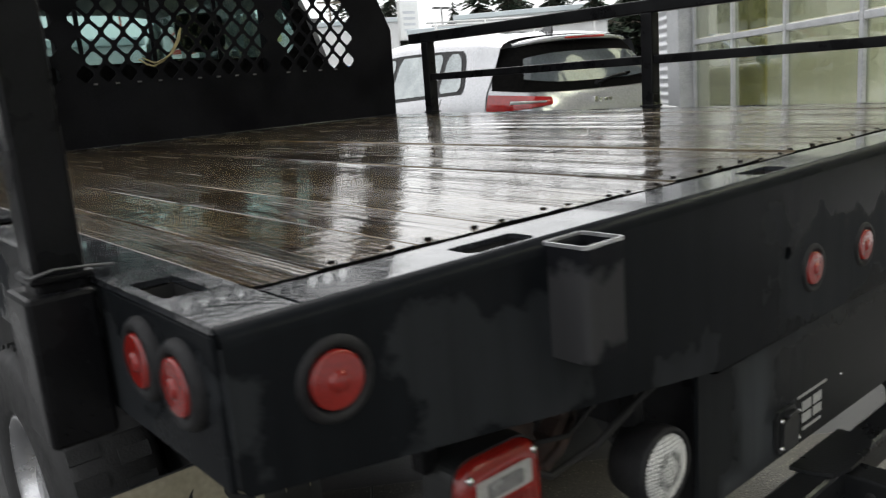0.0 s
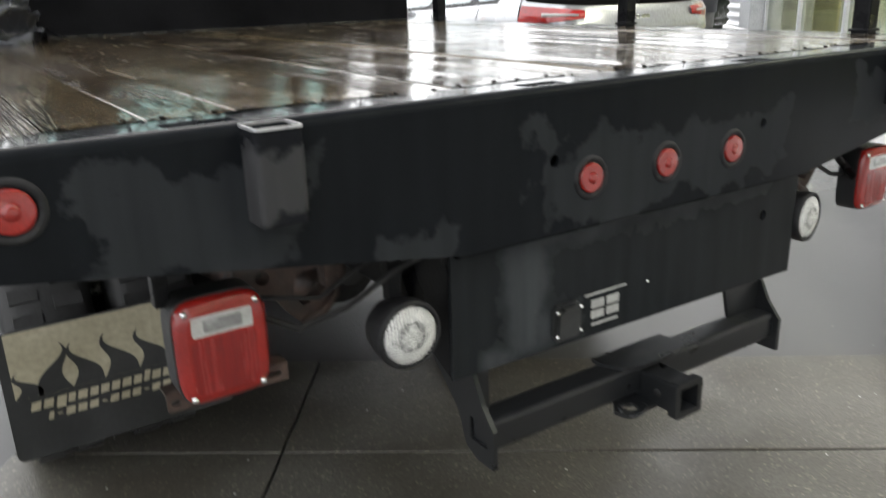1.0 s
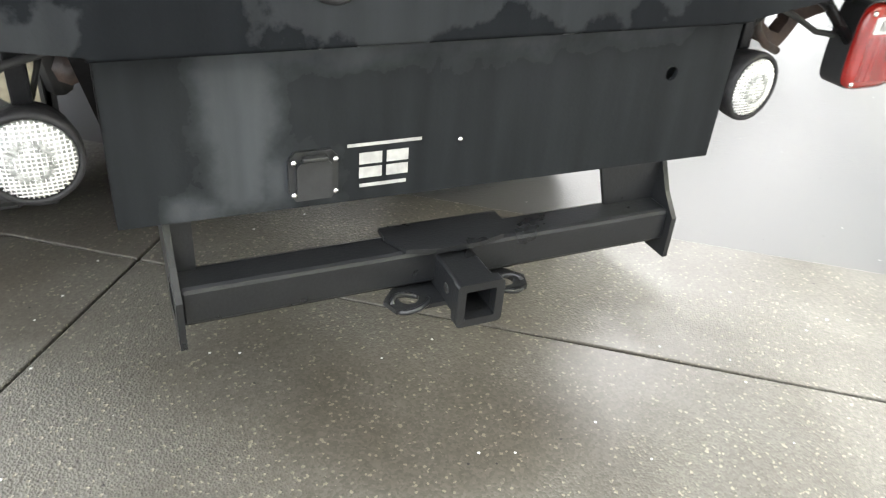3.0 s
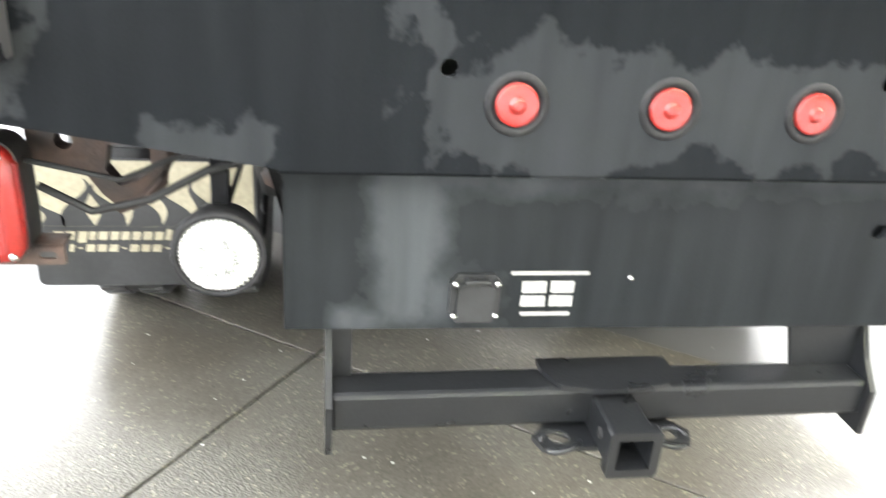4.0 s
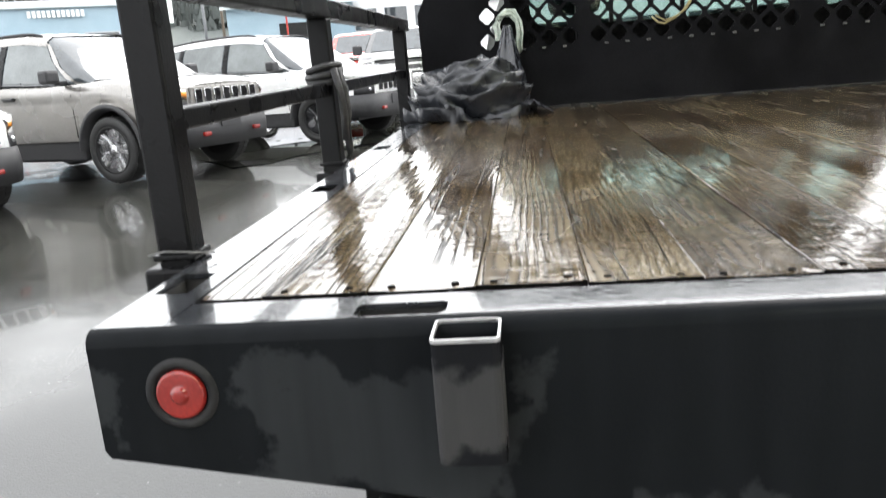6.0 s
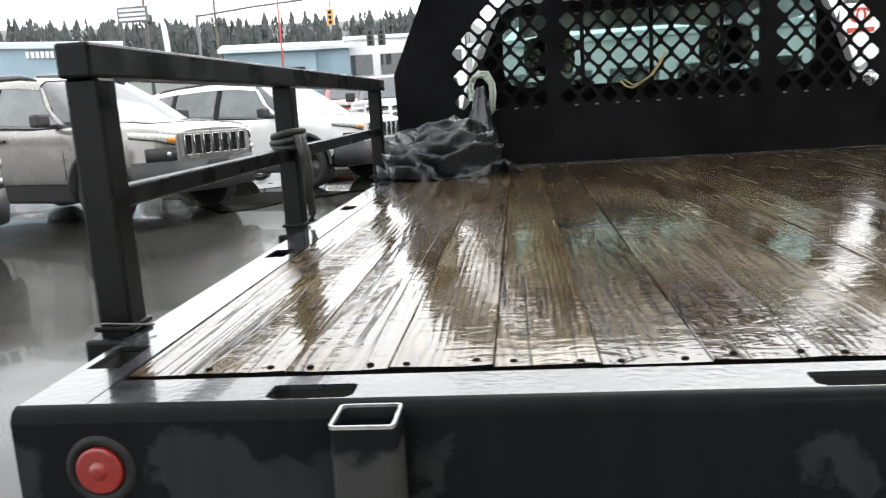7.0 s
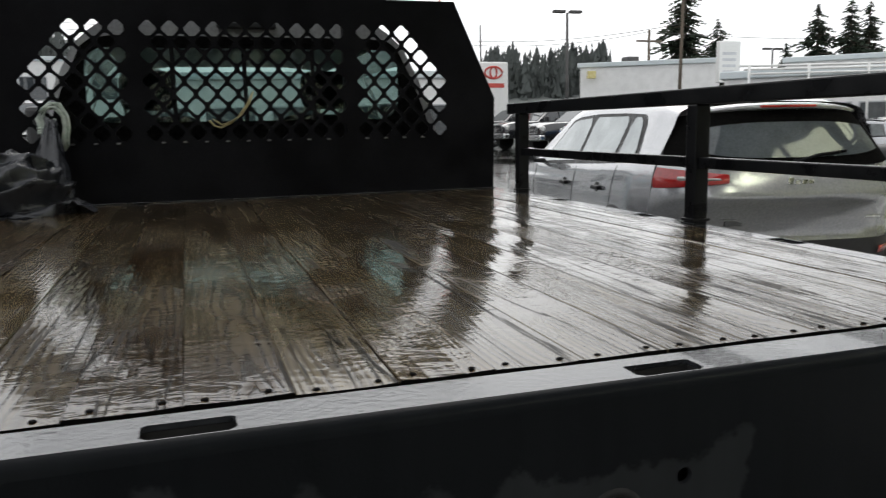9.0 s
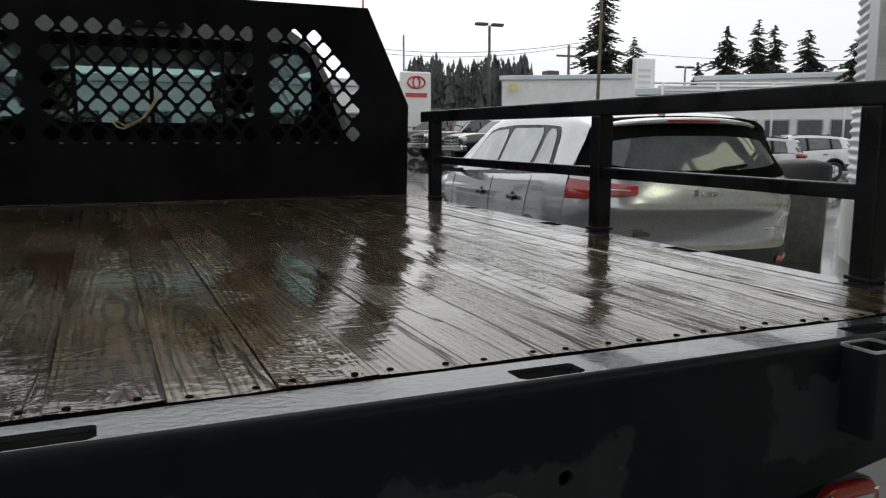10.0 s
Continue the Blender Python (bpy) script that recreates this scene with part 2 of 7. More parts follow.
def ground_material(name, c1, c2, stone, stone_scale, rough, bump, puddle_scale=0.6, near_tone=None):
    """Wet ground: aggregate specks, stains, and puddles where the film of water closes."""
    m = bpy.data.materials.new(name)
    m.use_nodes = True
    n, l = m.node_tree.nodes, m.node_tree.links
    b = n["Principled BSDF"]
    tc = n.new("ShaderNodeTexCoord")
    broad, wetn, fine = n.new("ShaderNodeTexNoise"), n.new("ShaderNodeTexNoise"), n.new("ShaderNodeTexNoise")
    vor = n.new("ShaderNodeTexVoronoi")
    for t, s, d in ((broad, 1.3, 6.0), (wetn, puddle_scale, 5.0), (fine, 90.0, 3.0)):
        t.inputs["Scale"].default_value, t.inputs["Detail"].default_value = s, d
        l.new(tc.outputs["Object"], t.inputs["Vector"])
    vor.inputs["Scale"].default_value = stone_scale
    l.new(tc.outputs["Object"], vor.inputs["Vector"])
    r = ramp(n, [(0.35, c1), (0.65, c2)])
    l.new(broad.outputs["Fac"], r.inputs["Fac"])
    sep = n.new("ShaderNodeSeparateColor")
    l.new(vor.outputs["Color"], sep.inputs["Color"])
    pick = ramp(n, [(0.0, grey(0.72)), (0.5, grey(0.9)), (0.95, grey(1.08)), (0.975, stone)])
    l.new(sep.outputs["Red"], pick.inputs["Fac"])
    mul = n.new("ShaderNodeMix")
    mul.data_type, mul.blend_type = "RGBA", "MULTIPLY"
    mul.inputs["Factor"].default_value = 1.0
    l.new(r.outputs["Color"], mul.inputs["A"])
    l.new(pick.outputs["Color"], mul.inputs["B"])
    colour = mul.outputs["Result"]
    # colour and roughness shift with distance: paler and matter close to the truck
    if near_tone:
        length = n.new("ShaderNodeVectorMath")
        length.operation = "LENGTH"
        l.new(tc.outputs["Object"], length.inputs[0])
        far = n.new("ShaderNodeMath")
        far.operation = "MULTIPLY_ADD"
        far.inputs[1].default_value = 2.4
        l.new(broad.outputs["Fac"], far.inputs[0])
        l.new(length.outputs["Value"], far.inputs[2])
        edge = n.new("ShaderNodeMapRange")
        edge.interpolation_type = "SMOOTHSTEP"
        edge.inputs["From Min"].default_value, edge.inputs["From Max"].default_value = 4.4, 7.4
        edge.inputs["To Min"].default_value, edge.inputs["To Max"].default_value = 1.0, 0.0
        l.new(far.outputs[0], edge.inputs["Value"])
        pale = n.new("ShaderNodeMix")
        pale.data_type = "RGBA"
        pale.inputs["B"].default_value = (*near_tone, 1)
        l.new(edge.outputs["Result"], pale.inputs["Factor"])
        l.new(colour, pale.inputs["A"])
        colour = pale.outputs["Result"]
    # sparse grit: small pale and dark grains lying on the surface
    for scale, size, share, shade in ((13.0, 0.050, 0.45, 0.22 if near_tone else 0.62), (17.0, 0.055, 0.70, 0.02)):
        cell, part_, near, some, both, lay = (n.new("ShaderNodeTexVoronoi"), n.new("ShaderNodeSeparateColor"), n.new("ShaderNodeMath"), n.new("ShaderNodeMath"), n.new("ShaderNodeMath"), n.new("ShaderNodeMix"))
        cell.inputs["Scale"].default_value = scale
        l.new(tc.outputs["Object"], cell.inputs["Vector"])
        l.new(cell.outputs["Color"], part_.inputs["Color"])
        near.operation, near.inputs[1].default_value = "LESS_THAN", size
        some.operation, some.inputs[1].default_value = "GREATER_THAN", share
        both.operation = "MULTIPLY"
        l.new(cell.outputs["Distance"], near.inputs[0])
        l.new(part_.outputs["Red"], some.inputs[0])
        l.new(near.outputs[0], both.inputs[0])
        l.new(some.outputs[0], both.inputs[1])
        lay.data_type = "RGBA"
        lay.inputs["B"].default_value = (shade, shade, shade, 1)
        l.new(both.outputs[0], lay.inputs["Factor"])
        l.new(colour, lay.inputs["A"])
        colour = lay.outputs["Result"]
    l.new(colour, b.inputs["Base Color"])
    b.inputs["Specular IOR Level"].default_value = 0.32 if near_tone else 0.26
    b.inputs["Coat Weight"].default_value = 0.35 if near_tone else 0.08
    b.inputs["Coat IOR"].default_value = 1.36
    b.inputs["Coat Roughness"].default_value = 0.05 if near_tone else 0.28
    k = ramp(n, [(0.45, grey(rough[0])), (0.6, grey(rough[1]))])
    l.new(wetn.outputs["Fac"], k.inputs["Fac"])
    if near_tone:
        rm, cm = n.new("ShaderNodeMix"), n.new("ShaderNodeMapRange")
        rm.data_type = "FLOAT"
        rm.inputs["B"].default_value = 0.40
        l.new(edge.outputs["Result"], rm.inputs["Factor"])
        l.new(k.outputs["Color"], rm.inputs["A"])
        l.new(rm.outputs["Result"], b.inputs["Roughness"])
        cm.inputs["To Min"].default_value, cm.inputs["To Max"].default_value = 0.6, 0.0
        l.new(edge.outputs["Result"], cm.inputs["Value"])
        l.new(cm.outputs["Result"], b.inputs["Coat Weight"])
    else:
        l.new(k.outputs["Color"], b.inputs["Roughness"])
    kb = ramp(n, [(0.44, grey(0.06)), (0.58, grey(1.0))])
    l.new(wetn.outputs["Fac"], kb.inputs["Fac"])
    st = n.new("ShaderNodeMath")
    st.operation = "MULTIPLY"
    st.inputs[1].default_value = bump
    l.new(kb.outputs["Color"], st.inputs[0])
    bp = n.new("ShaderNodeBump")
    bp.inputs["Distance"].default_value = 0.004
    l.new(st.outputs[0], bp.inputs["Strength"])
    hh = n.new("ShaderNodeMath")
    hh.operation = "ADD"
    l.new(vor.outputs["Distance"], hh.inputs[0])
    l.new(fine.outputs["Fac"], hh.inputs[1])
    l.new(hh.outputs[0], bp.inputs["Height"])
    l.new(bp.outputs["Normal"], b.inputs["Normal"])
    return m


M_TAIL = steel_material("tail_steel", (0.0078, 0.0088, 0.0100), (0.0205, 0.0222, 0.0242),
                        [(0.02, 1.02, 0.33, 0.075), (-0.30, 1.09, 0.035, 0.06), (-0.91, 1.07, 0.14, 0.075), (-1.20, 1.10, 0.02, 0.05), (-0.56, 0.975, 0.07, 0.018), (-0.74, 1.12, 0.03, 0.05),
                         (0.78, 1.10, 0.13, 0.05), (1.12, 1.06, 0.07, 0.03), (0.34, 1.05, 0.04, 0.05)])
M_TUBE = steel_material("pocket_steel", (0.010, 0.0105, 0.012), (0.040, 0.040, 0.0415), [(-1.5, 1.12, 1.5, 0.05)], wander=0.05)
M_SKIRT = steel_material("skirt_steel", (0.0135, 0.0150, 0.0162), (0.0390, 0.0425, 0.0455), spec=0.06, patches=
                         [(-0.318, 0.83, 0.038, 0.13), (-0.24, 0.735, 0.06, 0.045), (0.04, 0.93, 0.36, 0.022), (-0.38, 0.71, 0.03, 0.010)], scale=6.0, wander=0.06, soft=0.026, runs_amount=0.5)
M_BLACK = mat("black_paint", (0.0035, 0.0036, 0.0042), (0.0085, 0.0087, 0.0095), (0.22, 0.42), 9, bump=0.12, bscale=160, specular=0.12)
M_HEAD = mat("headboard_paint", (0.0036, 0.0036, 0.0042), (0.0080, 0.0080, 0.0090), (0.45, 0.6), 5, bump=0.12, bscale=140, specular=0.05)
M_TRIM = mat("wet_trim_steel", (0.014, 0.0155, 0.018), (0.030, 0.032, 0.036), (0.08, 0.24), 14, bump=0.16, bscale=85, coat=0.55, specular=0.6)
M_HITCH = mat("hitch_paint", (0.0085, 0.0092, 0.0102), (0.0110, 0.0118, 0.0128), (0.27, 0.33), 12, bump=0.1, bscale=200, specular=0.38)
M_WOOD = wood_material()
# near-black: shade inside recesses put into colour; also used for dark parts
M_DARK = mat("recess_shade_and_dark_parts", (0.006, 0.006, 0.006), (0.012, 0.012, 0.012), (0.7, 0.9), 8)
M_RUBBER = mat("rubber", (0.009, 0.009, 0.010), (0.020, 0.020, 0.021), (0.45, 0.65), 20, bump=0.2, bscale=150, specular=0.2)
M_RED = mat("red_lens", (0.175, 0.009, 0.007), (0.235, 0.013, 0.010), (0.12, 0.22), 12, bump=0.10, bscale=260, coat=0.3)
M_REDDARK = mat("red_lens_field", (0.12, 0.006, 0.006), (0.21, 0.011, 0.009), (0.18, 0.35), 24, bump=0.35, bscale=160, stretch=(3, 3, 0.15), coat=0.25)
M_CARRED_LENS = mat("car_red_lens", (0.26, 0.008, 0.008), (0.36, 0.014, 0.012), (0.08, 0.16), 10, bump=0.0, coat=1.0)
M_CLEAR = mat("clear_lens", (0.62, 0.62, 0.60), (0.85, 0.85, 0.82), (0.10, 0.22), 30, bump=0.5, bscale=260, coat=0.8)
M_SMOKE = mat("hazed_lens", (0.30, 0.30, 0.29), (0.42, 0.42, 0.40), (0.14, 0.26), 30, bump=0.3, bscale=260, coat=0.6)
M_FADED = mat("dim_lens", (0.13, 0.13, 0.13), (0.20, 0.20, 0.20), (0.2, 0.3), 40, bump=0.3, bscale=300, coat=0.5)
M_CHROME = mat("bright_steel", (0.55, 0.55, 0.55), (0.75, 0.75, 0.74), (0.12, 0.28), 20, metal=1.0, bump=0.05)
M_GALV = mat("bare_edge", (0.30, 0.30, 0.31), (0.48, 0.48, 0.49), (0.25, 0.4), 25, metal=0.6)
M_RUST = mat("rusty_bracket", (0.016, 0.010, 0.008), (0.060, 0.036, 0.027), (0.55, 0.8), 25, bump=0.5, bscale=90)
M_WHITE = mat("white_vinyl", (0.70, 0.70, 0.68), (0.80, 0.80, 0.78), (0.35, 0.5), 30)
M_DECAL = mat("worn_vinyl", (0.26, 0.26, 0.25), (0.36, 0.36, 0.35), (0.4, 0.55), 40)
M_CREAM = mat("cream_plastic", (0.25, 0.225, 0.155), (0.32, 0.29, 0.21), (0.35, 0.55), 7, bump=0.05)
M_FLAP = mat("black_plastic", (0.010, 0.011, 0.011), (0.020, 0.021, 0.022), (0.35, 0.5), 7)
M_TARP = mat("black_poly", (0.014, 0.016, 0.020), (0.026, 0.028, 0.034), (0.20, 0.34), 9, bump=0.15, bscale=60)
M_WORKLENS = mat("work_lens", (0.11, 0.115, 0.11), (0.32, 0.33, 0.32), (0.10, 0.2), 120, bump=0.9, bscale=240, coat=0.6)
# black: shade of deck seam and bolt holes put in colour; window borders too
M_GAP_TRIM = mat("gap_shade_and_black_trim", (0.0025, 0.0025, 0.0025), (0.006, 0.0058, 0.0055), (0.85, 0.95), 40, bump=0.5, bscale=200, specular=0.03)
M_DULLWIRE = mat("dull_wire", (0.09, 0.09, 0.09), (0.15, 0.15, 0.15), (0.4, 0.55), 30, metal=0.6)
M_ROPE = mat("pale_rope", (0.30, 0.36, 0.30), (0.52, 0.56, 0.50), (0.6, 0.8), 60, bump=0.6, bscale=200)
M_ROPEB = mat("black_rope", (0.012, 0.012, 0.013), (0.03, 0.03, 0.032), (0.5, 0.7), 60, bump=0.7, bscale=200)
M_CABLE = mat("yellow_cable", (0.17, 0.135, 0.055), (0.25, 0.21, 0.09), (0.4, 0.5), 40)
M_SILVER = mat("silver_paint", (0.42, 0.425, 0.44), (0.455, 0.46, 0.475), (0.16, 0.22), 3, metal=0.65, coat=1.0, bump=0.0)
M_CABPAINT = mat("cab_paint", (0.34, 0.345, 0.35), (0.38, 0.385, 0.39), (0.2, 0.28), 3, metal=0.3, coat=0.6, bump=0.0)
M_BRONZE = mat("warm_grey_paint", (0.21, 0.20, 0.185), (0.245, 0.235, 0.22), (0.22, 0.30), 3, metal=0.5, coat=1.0, bump=0.0)
M_PEARL = mat("white_paint", (0.70, 0.70, 0.70), (0.76, 0.76, 0.75), (0.2, 0.28), 3, coat=1.0, bump=0.0)
M_INK = mat("black_car_paint", (0.012, 0.013, 0.015), (0.02, 0.021, 0.023), (0.15, 0.25), 3, coat=1.0, bump=0.0)
M_CARRED = mat("red_car_paint", (0.42, 0.03, 0.02), (0.5, 0.04, 0.03), (0.2, 0.3), 3, coat=1.0, bump=0.0)
M_BLUECAR = mat("blue_car_paint", (0.05, 0.12, 0.26), (0.07, 0.15, 0.3), (0.2, 0.3), 3, coat=1.0, bump=0.0)
M_CLAD = mat("grey_cladding", (0.019, 0.019, 0.021), (0.032, 0.032, 0.034), (0.5, 0.65), 20, bump=0.2, bscale=300)
# opaque car glass; daylight seen through the cabin is put into these greys
M_CARGLASS = mat("dark_car_glass", (0.030, 0.036, 0.040), (0.048, 0.056, 0.062), (0.02, 0.04), 4, bump=0.0, specular=0.9)
M_SIDEGLASS = mat("daylight_grey_car_glass", (0.06, 0.07, 0.07), (0.11, 0.125, 0.125), (0.02, 0.04), 3, bump=0.0, specular=0.8)
M_REARGLASS = mat("daylight_grey_rear_glass", (0.045, 0.054, 0.059), (0.085, 0.098, 0.105), (0.03, 0.06), 3, bump=0.0, specular=0.55)
M_BRIGHTGLASS = mat("daylight_pale_car_glass", (0.25, 0.275, 0.28), (0.37, 0.40, 0.40), (0.02, 0.05), 3, metal=0.8, bump=0.0)
M_TYRE = mat("tyre", (0.010, 0.010, 0.010), (0.024, 0.024, 0.024), (0.55, 0.75), 30, bump=0.3, bscale=160)
M_ALLOY = mat("alloy", (0.50, 0.50, 0.51), (0.66, 0.66, 0.67), (0.18, 0.3), 12, metal=0.9, bump=0.03)
M_HEADLAMP = mat("headlamp", (0.50, 0.50, 0.48), (0.75, 0.75, 0.72), (0.06, 0.14), 22, bump=0.1, coat=1.0)
M_AMBER = mat("amber_lens", (0.60, 0.22, 0.03), (0.7, 0.3, 0.05), (0.1, 0.2), 20, coat=0.8)
M_CABGLASS = glass("tinted_rear_glass", (0.52, 0.63, 0.61))
M_SHOPGLASS = glass("shop_glass", (0.72, 0.76, 0.68), mirror=1.8)
M_ASPHALT = ground_material("wet_asphalt", (0.026, 0.027, 0.024), (0.050, 0.050, 0.045), (1.9, 1.9, 1.85), 130.0, (0.05, 0.17), 0.35, 0.45, near_tone=(0.066, 0.067, 0.067))
M_CONC = ground_material("wet_aggregate_concrete", (0.062, 0.056, 0.045), (0.130, 0.126, 0.110), (2.0, 1.95, 1.8), 165.0, (0.28, 0.42), 0.6, 1.4)
M_STONE = mat("pale_stone", (0.46, 0.44, 0.39), (0.66, 0.65, 0.61), (0.6, 0.85), 9, bump=0.8, bscale=30, vary=0.18)
M_STUCCO = mat("pale_wall", (0.72, 0.72, 0.71), (0.80, 0.80, 0.79), (0.6, 0.8), 2, bump=0.3, bscale=60)
M_GREYWALL = mat("grey_wall", (0.10, 0.105, 0.11), (0.15, 0.155, 0.16), (0.5, 0.7), 1.5, bump=0.2, bscale=40)
M_CORR = mat("corrugated_metal", (0.50, 0.51, 0.53), (0.60, 0.61, 0.63), (0.3, 0.45), 5, metal=0.3)
M_FRAMEW = mat("window_frame_metal", (0.36, 0.37, 0.38), (0.44, 0.45, 0.46), (0.3, 0.45), 8, metal=0.2)
M_BLUEWALL = mat("blue_cladding", (0.26, 0.36, 0.42), (0.32, 0.42, 0.48), (0.5, 0.7), 0.6, bump=0.1)
M_PALEROOF = mat("pale_roof", (0.52, 0.58, 0.60), (0.62, 0.67, 0.68), (0.4, 0.6), 0.5)
M_BIN = mat("concrete_bin", (0.10, 0.10, 0.088), (0.16, 0.158, 0.142), (0.5, 0.7), 14, bump=0.6, bscale=60)
M_POLE = mat("dark_pole", (0.05, 0.05, 0.05), (0.09, 0.085, 0.08), (0.5, 0.7), 4)
M_WOODPOLE = mat("wood_pole", (0.09, 0.07, 0.05), (0.16, 0.13, 0.10), (0.7, 0.9), 5, stretch=(1, 1, 0.1))
M_REDPOLE = mat("red_pole", (0.45, 0.05, 0.04), (0.55, 0.08, 0.06), (0.4, 0.6), 4)
M_BARK = mat("bark", (0.05, 0.04, 0.03), (0.10, 0.08, 0.06), (0.8, 0.95), 6, bump=0.8, bscale=20)
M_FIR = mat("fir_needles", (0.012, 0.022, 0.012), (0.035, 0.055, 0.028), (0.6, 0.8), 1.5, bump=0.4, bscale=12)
# distance haze is put into this grey-green
M_HAZED_WOODS = mat("far_woods", (0.080, 0.091, 0.087), (0.105, 0.117, 0.110), (0.8, 0.9), 0.15, bump=0.1, bscale=4)
M_YELLOW = mat("yellow_panel", (0.60, 0.52, 0.20), (0.70, 0.62, 0.30), (0.4, 0.6), 6)
M_INTERIOR = mat("interior", (0.44, 0.43, 0.33), (0.58, 0.57, 0.45), (0.5, 0.7), 1.5)
def lamp_material(name, colour, strength):
    m = bpy.data.materials.new(name)
    m.use_nodes = True
    b = m.node_tree.nodes["Principled BSDF"]
    b.inputs["Base Color"].default_value = (0.8, 0.8, 0.78, 1)
    b.inputs["Emission Color"].default_value = (*colour, 1)
    b.inputs["Emission Strength"].default_value = strength
    return m

# glow of the panels added inside the showroom
M_ADDED_GLOW = lamp_material("ceiling_lamp", (1.0, 0.95, 0.85), 8.0)
M_PUDDLE = mat("standing_water", (0.016, 0.017, 0.014), (0.024, 0.024, 0.020), (0.0, 0.015), 2.0, bump=0.012, bscale=9, specular=0.35)
M_LINER = mat("headliner", (0.42, 0.42, 0.40), (0.5, 0.5, 0.48), (0.7, 0.9), 5)


# ---- mesh helpers ----
class Shape:
    """Vertices and faces of one part."""

    def __init__(self):
        self.v, self.f, self.smooth = [], [], []

    def add(self, verts, faces, smooth=False):
        k = len(self.v)
        self.v += [tuple(p) for p in verts]
        self.f += [tuple(k + i for i in q) for q in faces]
        self.smooth += [smooth] * len(faces)
        return self

    def moved(self, m):
        self.v = [tuple(m @ Vector(p)) for p in self.v]
        return self

    def box(self, x0, x1, y0, y1, z0, z1, c=0.0):
        if c <= 0:
            p = [(x, y, z) for x in (x0, x1) for y in (y0, y1) for z in (z0, z1)]
            return self.add(p, [(0, 1, 3, 2), (4, 6, 7, 5), (0, 4, 5, 1), (2, 3, 7, 6), (0, 2, 6, 4), (1, 5, 7, 3)])
        c = min(c, (x1 - x0) * 0.45, (y1 - y0) * 0.45, (z1 - z0) * 0.45)
        bm = bmesh.new()
        r = bmesh.ops.create_cube(bm, size=1.0)
        for q in r["verts"]:
            q.co = ((x0 + x1) / 2 + q.co.x * (x1 - x0), (y0 + y1) / 2 + q.co.y * (y1 - y0), (z0 + z1) / 2 + q.co.z * (z1 - z0))
        bmesh.ops.bevel(bm, geom=bm.edges[:], offset=c, segments=2, profile=0.5, affect="EDGES")
        bm.verts.ensure_lookup_table()
        self.add([q.co for q in bm.verts], [[q.index for q in f.verts] for f in bm.faces])
        bm.free()
        return self

    def lathe(self, profile, m=Matrix(), n=24, smooth=True, caps=True):
        """profile: (radius, height) pairs, turned about the local z axis, then placed by m."""
        vs, fs = [], []
        for r, h in profile:
            for i in range(n):
                a = 2 * math.pi * i / n
                vs.append(m @ Vector((r * math.cos(a), r * math.sin(a), h)))
        for j in range(len(profile) - 1):
            for i in range(n):
                k = (i + 1) % n
                fs.append((j * n + i, j * n + k, (j + 1) * n + k, (j + 1) * n + i))
        self.add(vs, fs, smooth)
        for j, flip in ((0, True), (len(profile) - 1, False)):
            if caps and profile[j][0] > 1e-5:
                ring = [j * n + i for i in range(n)]
                self.add([vs[i] for i in ring], [tuple(range(n - 1, -1, -1)) if flip else tuple(range(n))])
        return self

    def tube(self, path, r, n=8, smooth=True, r1=None):
        path = [Vector(p) for p in path]
        vs, fs = [], []
        for j, p in enumerate(path):
            d = (path[min(j + 1, len(path) - 1)] - path[max(j - 1, 0)]).normalized()
            side = d.cross(Vector((0.03, 0.05, 1))) if abs(d.z) < 0.95 else d.cross(Vector((1, 0, 0)))
            side.normalize()
            up = side.cross(d)
            rr = r if r1 is None else r + (r1 - r) * j / (len(path) - 1)
            for i in range(n):
                a = 2 * math.pi * i / n
                vs.append(p + rr * (math.cos(a) * side + math.sin(a) * up))
        for j in range(len(path) - 1):
            for i in range(n):
                k = (i + 1) % n
                fs.append((j * n + i, j * n + k, (j + 1) * n + k, (j + 1) * n + i))
        fs += [tuple(range(n - 1, -1, -1)), tuple((len(path) - 1) * n + i for i in range(n))]
        return self.add(vs, fs, smooth)

    def plate(self, outer, holes, depth, m=Matrix()):
        """A flat plate with through holes: outlines in the local xy plane, thickness along -z, placed by m."""
        from mathutils.geometry import delaunay_2d_cdt
        loops = [outer] + list(holes)
        pts, edges = [], []
        for lp in loops:
            k = len(pts)
            pts += [Vector(p) for p in lp]
            edges += [(k + i, k + (i + 1) % len(lp)) for i in range(len(lp))]
        vs, _, tris, _, _, _ = delaunay_2d_cdt(pts, edges, [], 1, 1e-6)

        def inside(p, lp):
            hit = False
            for i in range(len(lp)):
                (xa, ya), (xb, yb) = lp[i], lp[i - 1]
                if (ya > p[1]) != (yb > p[1]) and p[0] < (xb - xa) * (p[1] - ya) / (yb - ya) + xa:
                    hit = not hit
            return hit

        boxes = [(min(q[0] for q in h), max(q[0] for q in h), min(q[1] for q in h), max(q[1] for q in h)) for h in holes]
        keep = []
        for t in tris:
            c = (sum(vs[i][0] for i in t) / 3, sum(vs[i][1] for i in t) / 3)
            if not inside(c, outer):
                continue
            if any(b[0] <= c[0] <= b[1] and b[2] <= c[1] <= b[3] and inside(c, h) for b, h in zip(boxes, holes)):
                continue
            a, b_, d = (vs[i] for i in t)
            up = (b_[0] - a[0]) * (d[1] - a[1]) - (b_[1] - a[1]) * (d[0] - a[0]) > 0
            keep.append(tuple(t) if up else tuple(reversed(t)))
        n = len(vs)
        front = [m @ Vector((p[0], p[1], 0)) for p in vs]
        back = [m @ Vector((p[0], p[1], -depth)) for p in vs]
        self.add(front + back, keep + [tuple(n + i for i in reversed(t)) for t in keep])
